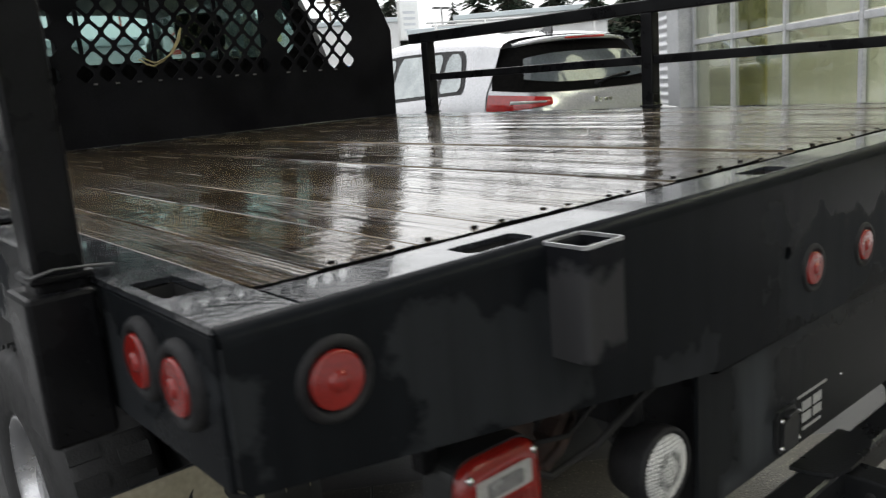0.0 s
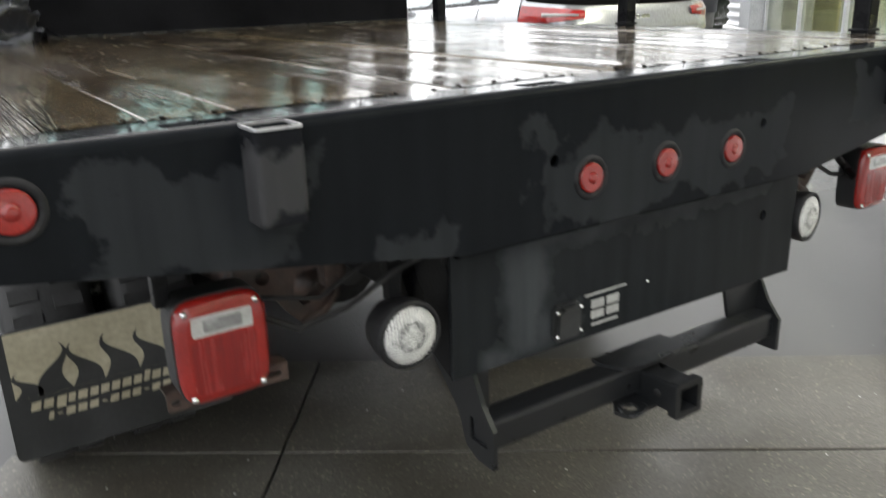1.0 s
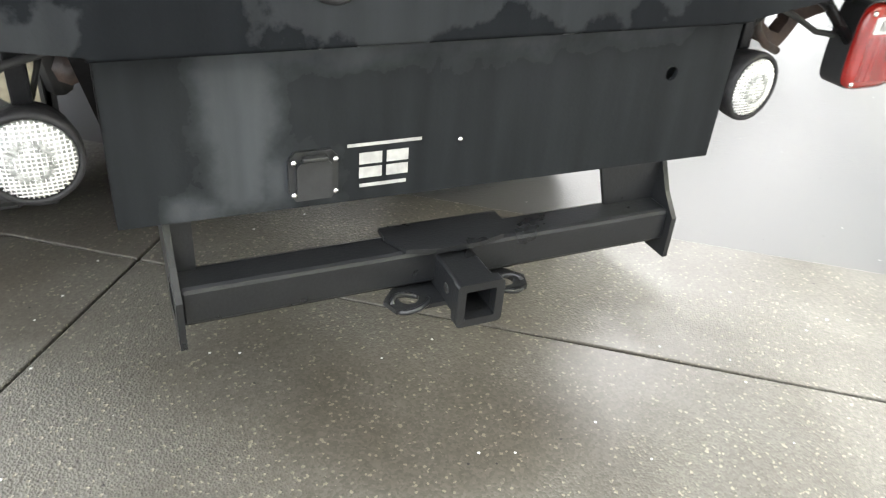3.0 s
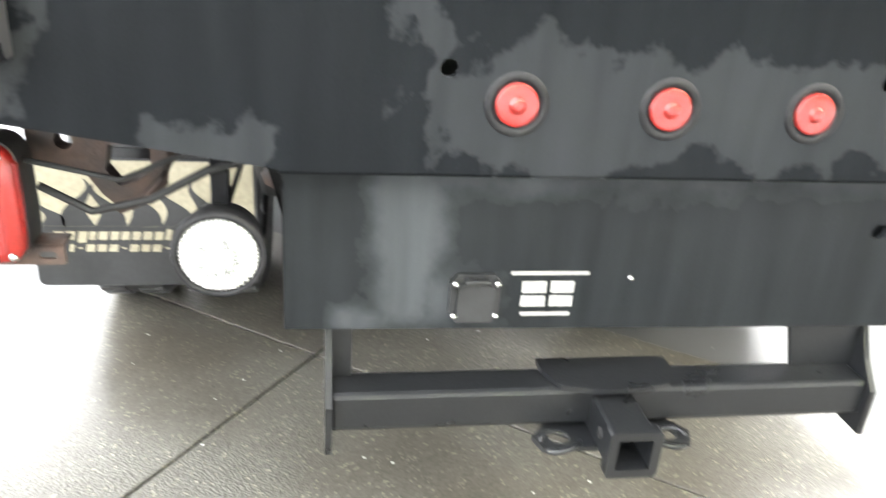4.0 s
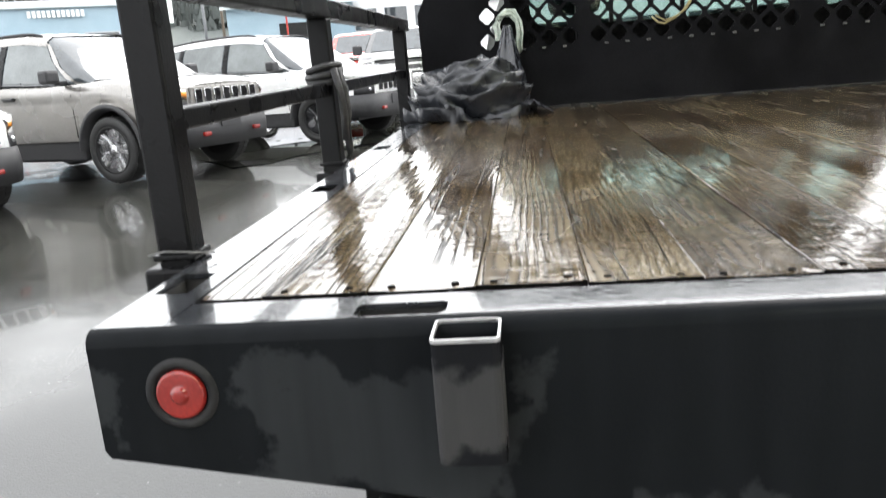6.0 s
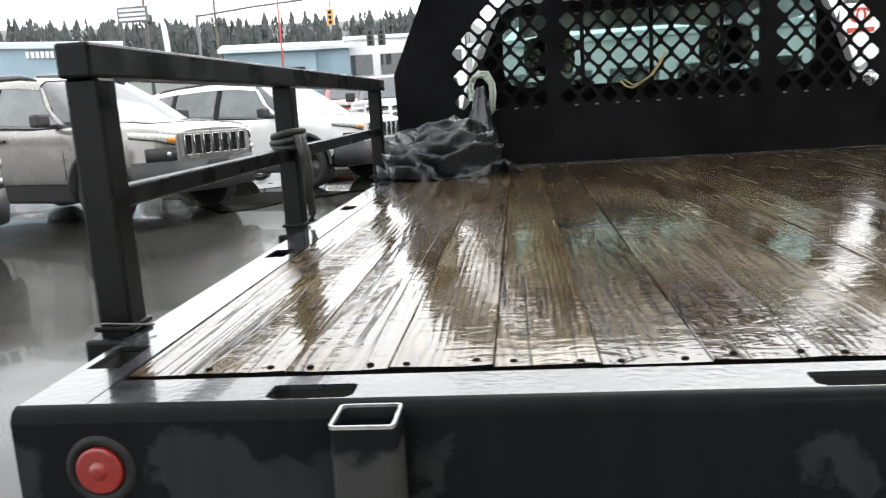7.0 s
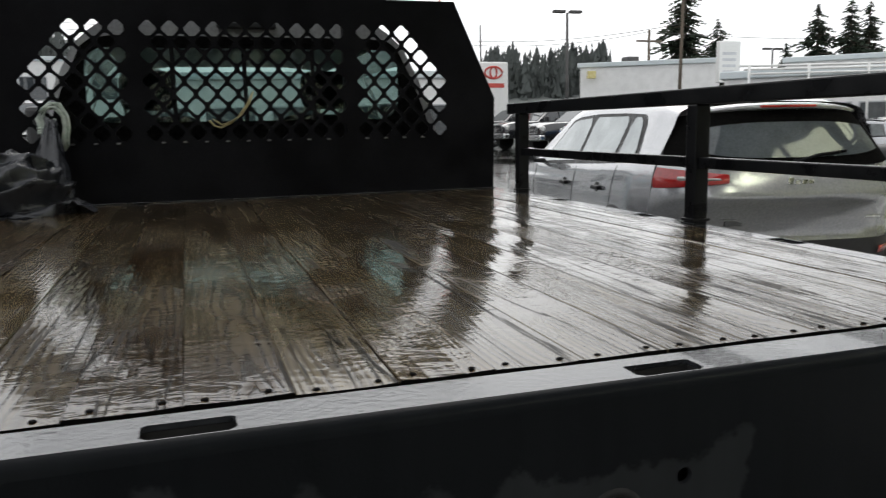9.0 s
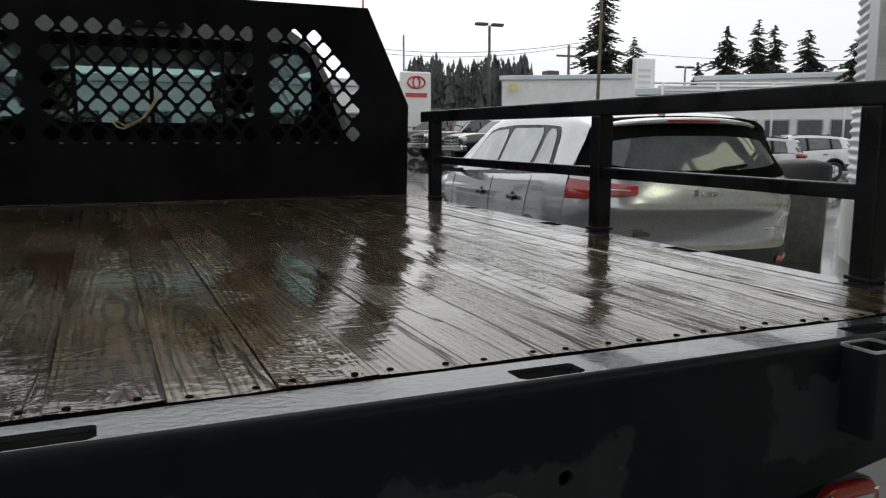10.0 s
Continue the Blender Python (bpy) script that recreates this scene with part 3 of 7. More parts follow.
        for li, lp in enumerate(loops):
            area = sum(lp[i - 1][0] * lp[i][1] - lp[i][0] * lp[i - 1][1] for i in range(len(lp)))
            k = len(lp)
            w = [m @ Vector((*p, 0)) for p in lp] + [m @ Vector((*p, -depth)) for p in lp]
            qs = [(i, k + i, k + (i + 1) % k, (i + 1) % k) for i in range(k)]
            if (area > 0) != (li == 0):
                qs = [tuple(reversed(q)) for q in qs]
            self.add(w, qs)
        return self

    def grid(self, rows, smooth=True, closed=False):
        """A skin over rows of points of equal length."""
        w = len(rows[0])
        fs = []
        for j in range(len(rows) - 1):
            for i in range(w if closed else w - 1):
                k = (i + 1) % w
                fs.append((j * w + i, j * w + k, (j + 1) * w + k, (j + 1) * w + i))
        return self.add([p for r in rows for p in r], fs, smooth)

    def weld(self):
        """Joins corners that lie on one another."""
        seen, where = {}, []
        for p in self.v:
            where.append(seen.setdefault(tuple(round(q, 6) for q in p), len(seen)))
        self.v = list(seen)
        self.f = [tuple(where[i] for i in q) for q in self.f]
        return self

    def mesh(self, name):
        me = bpy.data.meshes.new(name)
        me.from_pydata(self.v, [], self.f)
        me.polygons.foreach_set("use_smooth", self.smooth)
        me.update()
        return me


def part(name, shape, material, parent, label="", m=None):
    """Links a shape as one mesh object under a thing or a part."""
    data = shape if isinstance(shape, bpy.types.Mesh) else shape.mesh(name)
    if not data.materials:
        data.materials.append(material)
    ob = new(name, data)
    ob.parent = parent
    if m is not None:
        ob.matrix_basis = m
    if label:
        ob["label"] = label
    return ob


def thing(name, label, category, m=Matrix(), group="", kind=""):
    ob = tagged(new(name), label, category, group, kind)
    ob.empty_display_size = 0.1
    ob.matrix_basis = m
    return ob


def solid(name, shape, material, label, category, m=Matrix(), group="", kind=""):
    """A thing of one single mesh."""
    me = shape.mesh(name)
    me.materials.append(material)
    ob = tagged(new(name, me), label, category, group, kind)
    ob.matrix_basis = m
    return ob


def rect(x0, x1, y0, y1):
    return [(x0, y0), (x1, y0), (x1, y1), (x0, y1)]


def disc(cx, cy, r, n=16):
    return [(cx + r * math.cos(2 * math.pi * i / n), cy + r * math.sin(2 * math.pi * i / n)) for i in range(n)]


def rounded(x0, x1, y0, y1, r, n=4):
    out = []
    for cx, cy, a0 in ((x1 - r, y1 - r, 0), (x0 + r, y1 - r, 90), (x0 + r, y0 + r, 180), (x1 - r, y0 + r, 270)):
        out += [(cx + r * math.cos(radians(a0 + 90 * i / n)), cy + r * math.sin(radians(a0 + 90 * i / n))) for i in range(n + 1)]
    return out


BACK = Matrix(((1, 0, 0, 0), (0, 0, -1, 0), (0, 1, 0, 0), (0, 0, 0, 1)))  # local x, y, z -> world x, z, -y: faces the rear


def facing_rear(x, y, z):
    return Matrix.Translation((x, y, z)) @ BACK


def lerp(table, x):
    """Straight interpolation in a table of (x, value)."""
    if x <= table[0][0]:
        return table[0][1]
    for (a, va), (b, vb) in zip(table, table[1:]):
        if x <= b:
            return va + (vb - va) * (x - a) / (b - a)
    return table[-1][1]


def smooth01(t):
    t = max(0.0, min(1.0, t))
    return t * t * (3 - 2 * t)


def ground_z(x, y):
    """The lot is level behind the truck and rises gently ahead of it."""
    return max(0.44 * smooth01((y - 2.2) / 6.5) * smooth01((3.0 - x) / 6.0), 0.15 * smooth01((y - 1.9) / 1.8)) + max(0.0, y - 16) * 0.03


# ---- ground ----
xs = sorted(set([-900, -400, -200, -120, -80, -60] + [i * 2.0 for i in range(-25, 26)] + [60, 80, 120, 200, 400, 900]))
ys = sorted(set([-900, -400, -150, -60, -30, -15, -8, -4, 0] + [1 + i * 0.75 for i in range(28)] + [25, 30, 40, 60, 80, 120, 200, 400, 900]))
g = Shape().grid([[(x, y, ground_z(x, min(y, 150)) - 0.014) for x in xs] for y in ys])
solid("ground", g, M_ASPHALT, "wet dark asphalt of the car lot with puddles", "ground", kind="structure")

# concrete apron: slabs in the joints' own directions
U, V = Vector((0.587, 0.810, 0)), Vector((0.810, -0.587, 0))
pav = thing("pavement", "wet exposed-aggregate concrete apron with sawn joints", "pavement", kind="structure")
for ua, ub in ((-9.0, -4.2), (-4.2, 0.606), (0.606, 1.255)):
    for va, vb in ((-1.86, -0.990), (-0.990, 4.2)):
        gap = 0.0042
        s = Shape().box(ua + gap, ub - gap, va + gap, vb - gap, -0.10, 0.0, 0.004)
        s.v = [tuple(U * p[0] + V * p[1] + Vector((0, 0, p[2]))) for p in s.v]
        s.f = [tuple(reversed(q)) for q in s.f]
        part("slab", s, M_CONC, pav)

# ---- flatbed truck ----
DECK, HALF, LEN = 1.2, 1.22, 2.9
truck = thing("flatbed_truck", "black flatbed truck with wet wooden deck and rear hitch", "truck")

# tail panel: rounded top edge, deeper towards the middle, with drilled holes
tail_out = [(-HALF, 1.183), (-HALF, 1.062), (-1.214, 1.053), (-0.49, 0.940), (0.49, 0.940), (1.214, 1.053), (HALF, 1.062), (HALF, 1.183)]
s = Shape().plate(tail_out, [disc(-0.287, 1.071, 0.011), disc(0.297, 1.071, 0.011)], 0.008, facing_rear(0, -0.007, 0))
s.grid([[(x, 0.010 - 0.017 * math.cos(a), 1.183 + 0.017 * math.sin(a)) for x in (-HALF, 0, HALF)] for a in (0, 0.4, 0.8, 1.2, 1.57)])
s.grid([[(x, yy, zz) for x in (-0.49, 0.49)] for yy, zz in ((0.0, 0.946), (-0.006, 0.943), (-0.007, 0.936), (0.0, 0.932), (0.03, 0.931))])
part("tail_panel", s, M_TAIL, truck, "black steel tail panel with dried grey patches")

# unseen dark boxes added to stop daylight showing through the drilled holes
part("rear_beam", Shape().box(-0.78, 0.78, 0.060, 0.09, 0.99, 1.08), M_DARK, truck)
part("skirt_beam", Shape().box(-0.47, 0.47, 0.075, 0.095, 0.72, 0.93), M_DARK, truck)

# deck frame: rear and side channels with stake slots
def slot_plate(x0, x1, y0, y1, holes):
    return Shape().plate(rect(x0, x1, y0, y1), [([(x0 + 0.009, y0), (x1 - 0.009, y0), (x1, y0 + 0.008), (x1, y1 - 0.004), (x1 - 0.005, y1), (x0 + 0.005, y1), (x0, y1 - 0.004), (x0, y0 + 0.008)] if x1 - x0 > y1 - y0 else rect(x0, x1, y0, y1)) for x0, x1, y0, y1 in holes], 0.007, Matrix.Translation((0, 0, DECK)))

rear_slots = [(-0.93, -0.83, 0.012, 0.056), (-0.336, -0.238, 0.012, 0.056), (0.243, 0.34, 0.012, 0.056), (0.83, 0.93, 0.012, 0.056)]
part("rear_channel", slot_plate(-1.1355, 1.157, 0.010, 0.086, rear_slots), M_TRIM, truck, "wet steel rear channel with stake slots")
left_slots = [(-1.208, -1.163, 0.135, 0.228), (-1.205, -1.160, 0.86, 0.95), (-1.205, -1.160, 1.60, 1.69), (-1.205, -1.160, 2.30, 2.39)]
part("side_channel", slot_plate(-HALF, -1.1385, 0.010, LEN, left_slots), M_TRIM, truck, "wet steel side channel with stake slots")
right_slots = [(1.170, 1.217, 0.135, 0.228), (1.170, 1.217, 0.79, 0.90), (1.170, 1.217, 1.46, 1.57), (1.170, 1.217, 2.11, 2.20)]
part("side_channel", slot_plate(1.160, HALF, 0.010, LEN, right_slots), M_TRIM, truck, "wet steel side channel with stake slots")
for sx in (-1, 1):
    s = Shape().box(min(sx * HALF, sx * 1.212), max(sx * HALF, sx * 1.212), 0.012, LEN, 1.05, 1.192, 0.003)
    part("side_rail_beam", s, M_TAIL, truck)
# pocket walls and floors in near-black, the shade inside them put into colour
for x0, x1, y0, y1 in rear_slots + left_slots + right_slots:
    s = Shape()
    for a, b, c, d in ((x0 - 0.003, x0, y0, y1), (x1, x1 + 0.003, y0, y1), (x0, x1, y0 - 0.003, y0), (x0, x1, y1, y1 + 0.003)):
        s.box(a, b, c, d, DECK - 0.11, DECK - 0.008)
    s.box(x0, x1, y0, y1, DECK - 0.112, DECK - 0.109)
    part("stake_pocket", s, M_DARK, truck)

# planks; black bolt caps carry the shade of the countersinks
N_PLANK, P0, PITCH = 17, -1.0585, 0.1275
variants = []
for k in range(6):
    rng = random.Random(40 + k)
    w, c, y1 = PITCH - 0.0010, 0.0012, LEN - 0.02
    rows = []
    steps = 110
    for j in range(steps + 1):
        y = 0.102 + (y1 - 0.102) * j / steps
        # edges worn hollow here and there, with short splintered bites
        wob = []
        for e in (0, 1.7):
            bite = max(0.0, noise.noise((k * 5 + e, y * 2.1, 4.0)) - 0.22) * max(0.0, 0.35 + noise.noise((k * 7 + e, y * 17, 9.0)))
            bite *= smooth01((y - 0.16) / 0.3)
            wob.append(0.0009 * noise.noise((k * 5 + e, y * 4, 0)) - 0.016 * bite)
        cup = 0.0022 * noise.noise((k * 3.1, y * 1.3, 7)) - 0.001
        a, b = -w / 2 - wob[0], w / 2 + wob[1]
        chip = [0.0015 + 0.004 * noise.noise((k * 9.3 + 2.1 * e, 1.7, 3)) if j == 0 else 0.0 for e in range(8)]
        row = [(a, y, -0.038), (a, y, -c), (a + c, y, 0), (a + w * 0.3, y, cup), (a + w * 0.7, y, cup), (b - c, y, 0), (b, y, -c), (b, y, -0.038)]
        rows.append([(q[0], q[1] + chip[e], q[2]) for e, q in enumerate(row)])
    s = Shape().grid(rows, smooth=False)
    s.add(rows[0], [tuple(range(7, -1, -1))])
    s.f = [tuple(reversed(q)) for q in s.f]
    me = s.mesh("plank")
    me.materials.append(M_WOOD)
    # end face: rotted end grain and the gap's shade in one black
    me.materials.append(M_GAP_TRIM)
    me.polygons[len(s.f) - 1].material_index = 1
    variants.append(me)
bolt_mesh = Shape().lathe([(0.0049, -0.004), (0.0048, 0.0002), (0.0036, 0.0010), (0.0, 0.0008)], n=10).mesh("bolt")
for i in range(N_PLANK):
    rng = random.Random(i)
    m = Matrix.Translation((P0 + PITCH * (i + 0.5), rng.uniform(-0.0012, 0.0015), DECK + rng.uniform(-0.0018, 0.0018)))
    p = part("plank", variants[(i * 5 + i // 6) % 6], M_WOOD, truck, m=m)
    for bx in (-0.039, 0.039):
        part("bolt", bolt_mesh, M_GAP_TRIM, p, m=Matrix.Translation((bx + rng.uniform(-0.005, 0.005), 0.120 + rng.uniform(-0.006, 0.006), 0.0003)))
part("plank", variants[2], M_WOOD, truck, "narrow filler plank along the side channel", Matrix.Translation((-1.0975, 0.002, DECK - 0.001)) @ Matrix.Diagonal((0.60, 1, 1, 1)))
part("plank", variants[4], M_WOOD, truck, "narrow filler plank along the side channel", Matrix.Translation((1.1337, 0.001, DECK - 0.0005)) @ Matrix.Diagonal((0.375, 1, 1, 1)))
# black strip added where the plank ends leave a shaded gap
part("end_strip", Shape().box(-1.136, 1.112, 0.0865, 0.1020, 1.165, 1.1955), M_GAP_TRIM, truck, "black strip standing in for the shaded gap at the plank ends")
# dark sheet added under the planks, so their gaps read black
part("deck_underside", Shape().box(-1.14, 1.14, 0.02, LEN - 0.01, 1.10, 1.158), M_DARK, truck)

# receiver tube pockets welded on the tail panel
def pocket(xc):
    w, d, z0 = 0.034, 0.062, 1.065
    s = Shape()
    t = 0.0028
    inner = rounded(-w + t, w - t, -d + t, -t, 0.004)
    s.plate(rounded(-w, w, -d, 0.0, 0.006), [inner], 0.004, Matrix.Translation((xc, 0, DECK - 0.003)))
    lipo = part("pocket_rim", s, M_GALV, truck, "worn bare steel rim")
    s = Shape()
    s.plate(rounded(-w, w, -d, 0.0, 0.008), [inner], DECK - 0.0075 - z0, Matrix.Translation((xc, 0, DECK - 0.0075)))
    part("stake_tube", s.weld(), M_TUBE, truck)
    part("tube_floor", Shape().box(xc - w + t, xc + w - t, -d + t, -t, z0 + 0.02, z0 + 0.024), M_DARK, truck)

pocket(-0.805)
pocket(0.805)

# round marker lamps in rubber grommets
def marker(m, name="marker_lamp"):
    g_ = part(name, Shape().lathe([(0.0430, -0.004), (0.0430, 0.004), (0.039, 0.010), (0.0325, 0.011), (0.0285, 0.006), (0.0285, -0.004)], n=32), M_RUBBER, truck, "round red marker lamp in a black rubber grommet", m)
    part("lens", Shape().lathe([(0.0280, 0.0), (0.0279, 0.0100), (0.0270, 0.0118), (0.0256, 0.0125), (0.0240, 0.0127), (0.0125, 0.0130), (0.0105, 0.0131), (0.0098, 0.0136), (0.0085, 0.0154), (0.0068, 0.0162), (0.004, 0.0165), (0.0, 0.0166)], n=32), M_RED, g_, "red lens")

for x, z in ((-1.12, 1.128), (-0.2, 1.029), (0.0, 1.029), (0.2, 1.029), (1.12, 1.128)):
    marker(facing_rear(x, 0.0, z))
SIDE = Matrix(((0, 0, -1, 0), (-1, 0, 0, 0), (0, 1, 0, 0), (0, 0, 0, 1)))
SIDER = Matrix(((0, 0, 1, 0), (1, 0, 0, 0), (0, 1, 0, 0), (0, 0, 0, 1)))
for y, z in ((0.080, 1.134), (0.172, 1.138)):
    marker(Matrix.Translation((-HALF, y, z)) @ SIDE)
    marker(Matrix.Translation((HALF, y, z)) @ SIDER)

# lower skirt with socket, decal and drilled hole
SK_Y = 0.030
sk_out = [(-0.485, 0.930), (-0.487, 0.694), (0.503, 0.684), (0.506, 0.930)]
part("skirt_panel", Shape().plate(sk_out, [disc(0.381, 0.846, 0.012)], 0.008, facing_rear(0, SK_Y, 0)), M_SKIRT, truck, "scuffed black steel skirt panel")
for sx in (-1, 1):
    part("skirt_end", Shape().plate([(0, 0.93), (0, 0.70), (0.16, 0.78), (0.16, 0.93)], [], 0.006, Matrix(((0, 0, 1, (-0.482 if sx < 0 else 0.499)), (1, 0, 0, SK_Y + 0.009), (0, 1, 0, 0), (0, 0, 0, 1)))), M_BLACK, truck)
sock = part("socket", Shape().plate([(-0.036, -0.022), (-0.026, -0.038), (0.026, -0.038), (0.036, -0.022), (0.036, 0.026), (0.026, 0.038), (-0.026, 0.038), (-0.036, 0.026)], [], 0.006, facing_rear(0, 0, 0)), M_FLAP, truck, "black trailer wiring socket", Matrix.Translation((-0.223, SK_Y - 0.007, 0.743)))
part("cap", Shape().plate(rounded(-0.026, 0.026, -0.032, 0.026, 0.012), [], 0.008, facing_rear(0, -0.009, 0)).box(-0.018, 0.018, -0.014, -0.002, 0.028, 0.034, 0.002), M_FLAP, sock)
for dx in (-0.030, 0.030):
    for dz in (-0.024, 0.026):
        part("screw", Shape().lathe([(0.0045, 0), (0.004, 0.003), (0, 0.0035)], facing_rear(dx, -0.006, dz), 10), M_CHROME, sock)
# decal: plain bars and blocks
dec = Shape()
def bar(sh, x0, x1, z0, z1, y):
    sh.box(x0, x1, y, y + 0.0007, z0, z1)
bar(dec, -0.172, -0.058, 0.7835, 0.7885, SK_Y - 0.0012)
for x0, x1 in ((-0.154, -0.119), (-0.112, -0.078)):
    bar(dec, x0, x1, 0.733, 0.750, SK_Y - 0.0012)
    bar(dec, x0, x1, 0.755, 0.773, SK_Y - 0.0012)
bar(dec, -0.153, -0.080, 0.718, 0.7235, SK_Y - 0.0012)
part("decal", dec, M_DECAL, truck, "white vinyl dealer decal", Matrix.Translation((0, 0, -0.006)))
part("rivet", Shape().lathe([(0.004, 0), (0.003, 0.002), (0, 0.0025)], facing_rear(0.006, SK_Y, 0.771), 10), M_CHROME, truck)

# hitch: square cross tube, slanted end plates, gusset, receiver, chain loops
hitch = part("hitch", Shape().box(-0.425, 0.425, 0.002, 0.066, 0.548, 0.612, 0.008), M_HITCH, truck, "black receiver hitch under the tail", Matrix.Translation((0, 0, -0.012)))
for sx in (-1, 1):
    pl = [(-0.012, 0.520), (-0.012, 0.600), (0.022, 0.640), (0.10, 0.79), (0.24, 0.90), (0.30, 0.90), (0.30, 0.80), (0.10, 0.600), (0.075, 0.535), (0.04, 0.520)]
    part("end_plate", Shape().plate(pl, [rect(0.008, 0.060, 0.556, 0.604)] if sx < 0 else [], 0.010, Matrix(((0, 0, 1, sx * 0.426 + 0.005), (1, 0, 0, 0), (0, 1, 0, 0), (0, 0, 0, 1)))), M_HITCH, hitch)
    hang = [(0.422, 0.606), (0.318, 0.606), (0.292, 0.700), (0.292, 0.90), (0.422, 0.90)] if sx > 0 else [(-0.422, 0.606), (-0.392, 0.606), (-0.392, 0.90), (-0.422, 0.90)]
    part("hanger", Shape().plate(hang, [], 0.008, facing_rear(0, 0.052, 0)), M_HITCH, hitch)
part("gusset", Shape().plate([(-0.105, 0.075), (-0.105, 0.045), (-0.085, 0.0), (-0.040, -0.012), (0.040, -0.012), (0.085, 0.0), (0.105, 0.045), (0.105, 0.075)], [], 0.008, Matrix.Translation((0, 0, 0.621))), M_HITCH, hitch)
part("receiver_neck", Shape().plate(rounded(-0.0325, 0.0325, -0.0325, 0.0325, 0.006), [rounded(-0.0255, 0.0255, -0.0255, 0.0255, 0.003)], 0.15, facing_rear(0, -0.079, 0.568)), M_HITCH, hitch)
rec = Shape().plate(rounded(-0.039, 0.039, -0.039, 0.039, 0.008), [rounded(-0.0255, 0.0255, -0.0255, 0.0255, 0.003)], 0.02, facing_rear(0, -0.100, 0.568))
rcv = part("receiver_tube", rec, M_HITCH, hitch)
# near-black disc and floor stand in for the shade inside the holes
part("pin_hole", Shape().lathe([(0.009, 0), (0.009, 0.001), (0, 0.001)], Matrix.Translation((-0.0327, -0.045, 0.568)) @ SIDE, 12), M_DARK, rcv)
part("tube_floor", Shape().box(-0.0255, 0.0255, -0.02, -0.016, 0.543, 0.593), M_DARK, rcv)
part("chain_plate", Shape().plate([(-0.115, -0.030), (0.115, -0.030), (0.125, 0.0), (0.09, 0.04), (-0.09, 0.04), (-0.125, 0.0)], [disc(-0.085, -0.004, 0.017), disc(0.085, -0.004, 0.017)], 0.008, Matrix.Translation((0, -0.015, 0.543))), M_HITCH, hitch)
for sx in (-1, 1):
    loop = [(sx * (0.085 + 0.030 * math.cos(a)), -0.028 + 0.022 * math.sin(a), 0.540 + 0.004 * math.sin(2 * a)) for a in [i * math.pi / 8 for i in range(17)]]
    part("chain_loop", Shape().tube(loop, 0.0045, 8), M_HITCH, hitch)

# square tail lamps on brackets
def squircle(a, b, n=44, e=5.0):
    out = []
    for k in range(n):
        c_, s_ = math.cos(2 * math.pi * k / n), math.sin(2 * math.pi * k / n)
        out.append((a * math.copysign(abs(c_) ** (2 / e), c_), b * math.copysign(abs(s_) ** (2 / e), s_)))
    return out


def tail_lamp(xc, lit_left):
    y0, zc = 0.064, (0.878 if lit_left else 0.866)
    h = part("tail_lamp", Shape().plate(squircle(0.0685, 0.0765), [], 0.050, facing_rear(0, -0.004, 0)), M_FLAP, truck, "square red tail lamp in a black housing", Matrix.Translation((xc, y0, zc - 0.012)) @ Matrix.Diagonal((1.03, 1, 1.10, 1)))
    lens = []
    for k, (inset, d) in enumerate(((0.0, 0.0), (0.0, 0.012), (0.006, 0.018), (0.016, 0.0205))):
        ring = squircle(0.0665 - inset, 0.0745 - inset)
        lens.append([(p[0], -d - 0.001, p[1]) for p in ring])
    s_ = Shape().grid(lens, closed=True)
    s_.add(lens[-1], [tuple(range(len(lens[-1])))])
    lens_o = part("lens", s_, M_RED, h, "bright red lens rim")
    part("reflector_field", Shape().plate(rounded(-0.047, 0.047, -0.058, 0.020, 0.008), [], 0.0015, facing_rear(0, -0.0222, 0)), M_REDDARK, h, "ribbed darker red reflector")
    part("reverse_window", Shape().plate(rounded(-0.044, 0.044, 0.025, 0.054, 0.004), [], 0.002, facing_rear(0, -0.0226, 0)), M_SMOKE, h, "greyish clear reversing window")
    part("window_field", Shape().plate(rounded(-0.028, 0.028, 0.031, 0.048, 0.003), [], 0.001, facing_rear(0, -0.0252, 0)), M_FADED, h, "dim bulb field behind the window")
    part("side_reflector", Shape().box(0.0615, 0.0680, -0.012, -0.002, -0.02, 0.05, 0.002), M_RED, h)
    for dx in (-0.051, 0.051):
        for dz in (-0.062, 0.060):
            part("screw", Shape().lathe([(0.005, 0), (0.0045, 0.003), (0, 0.004)], facing_rear(dx, -0.0195, dz), 10), M_CHROME, h)
    br = Shape().plate(rounded(-0.086, 0.105, -0.014, 0.014, 0.004), [rounded(-0.080, -0.066, -0.005, 0.005, 0.004), rounded(0.072, 0.094, -0.005, 0.005, 0.004)], 0.004, facing_rear(xc, y0 + 0.012, zc - 0.092))
    br.box(xc - 0.086, xc + 0.105, y0 + 0.012, y0 + 0.05, zc - 0.080, zc - 0.076)
    if lit_left:
        part("lamp_bracket", br, M_RUST, truck, "rusty slotted lamp bracket")
    else:
        part("lamp_arm", Shape().tube([(xc - 0.26, 0.12, 0.95), (xc - 0.20, 0.10, 0.965), (xc - 0.13, 0.09, 0.93), (xc - 0.06, 0.07, 0.86)], 0.011, 8), M_BLACK, truck)
    st = Shape().box(xc - 0.078, xc - 0.055, y0 + 0.03, y0 + 0.055, 0.93, 1.06, 0.003)
    part("lamp_hanger", st, M_BLACK, truck)

tail_lamp(-0.879, True)
tail_lamp(0.885, False)

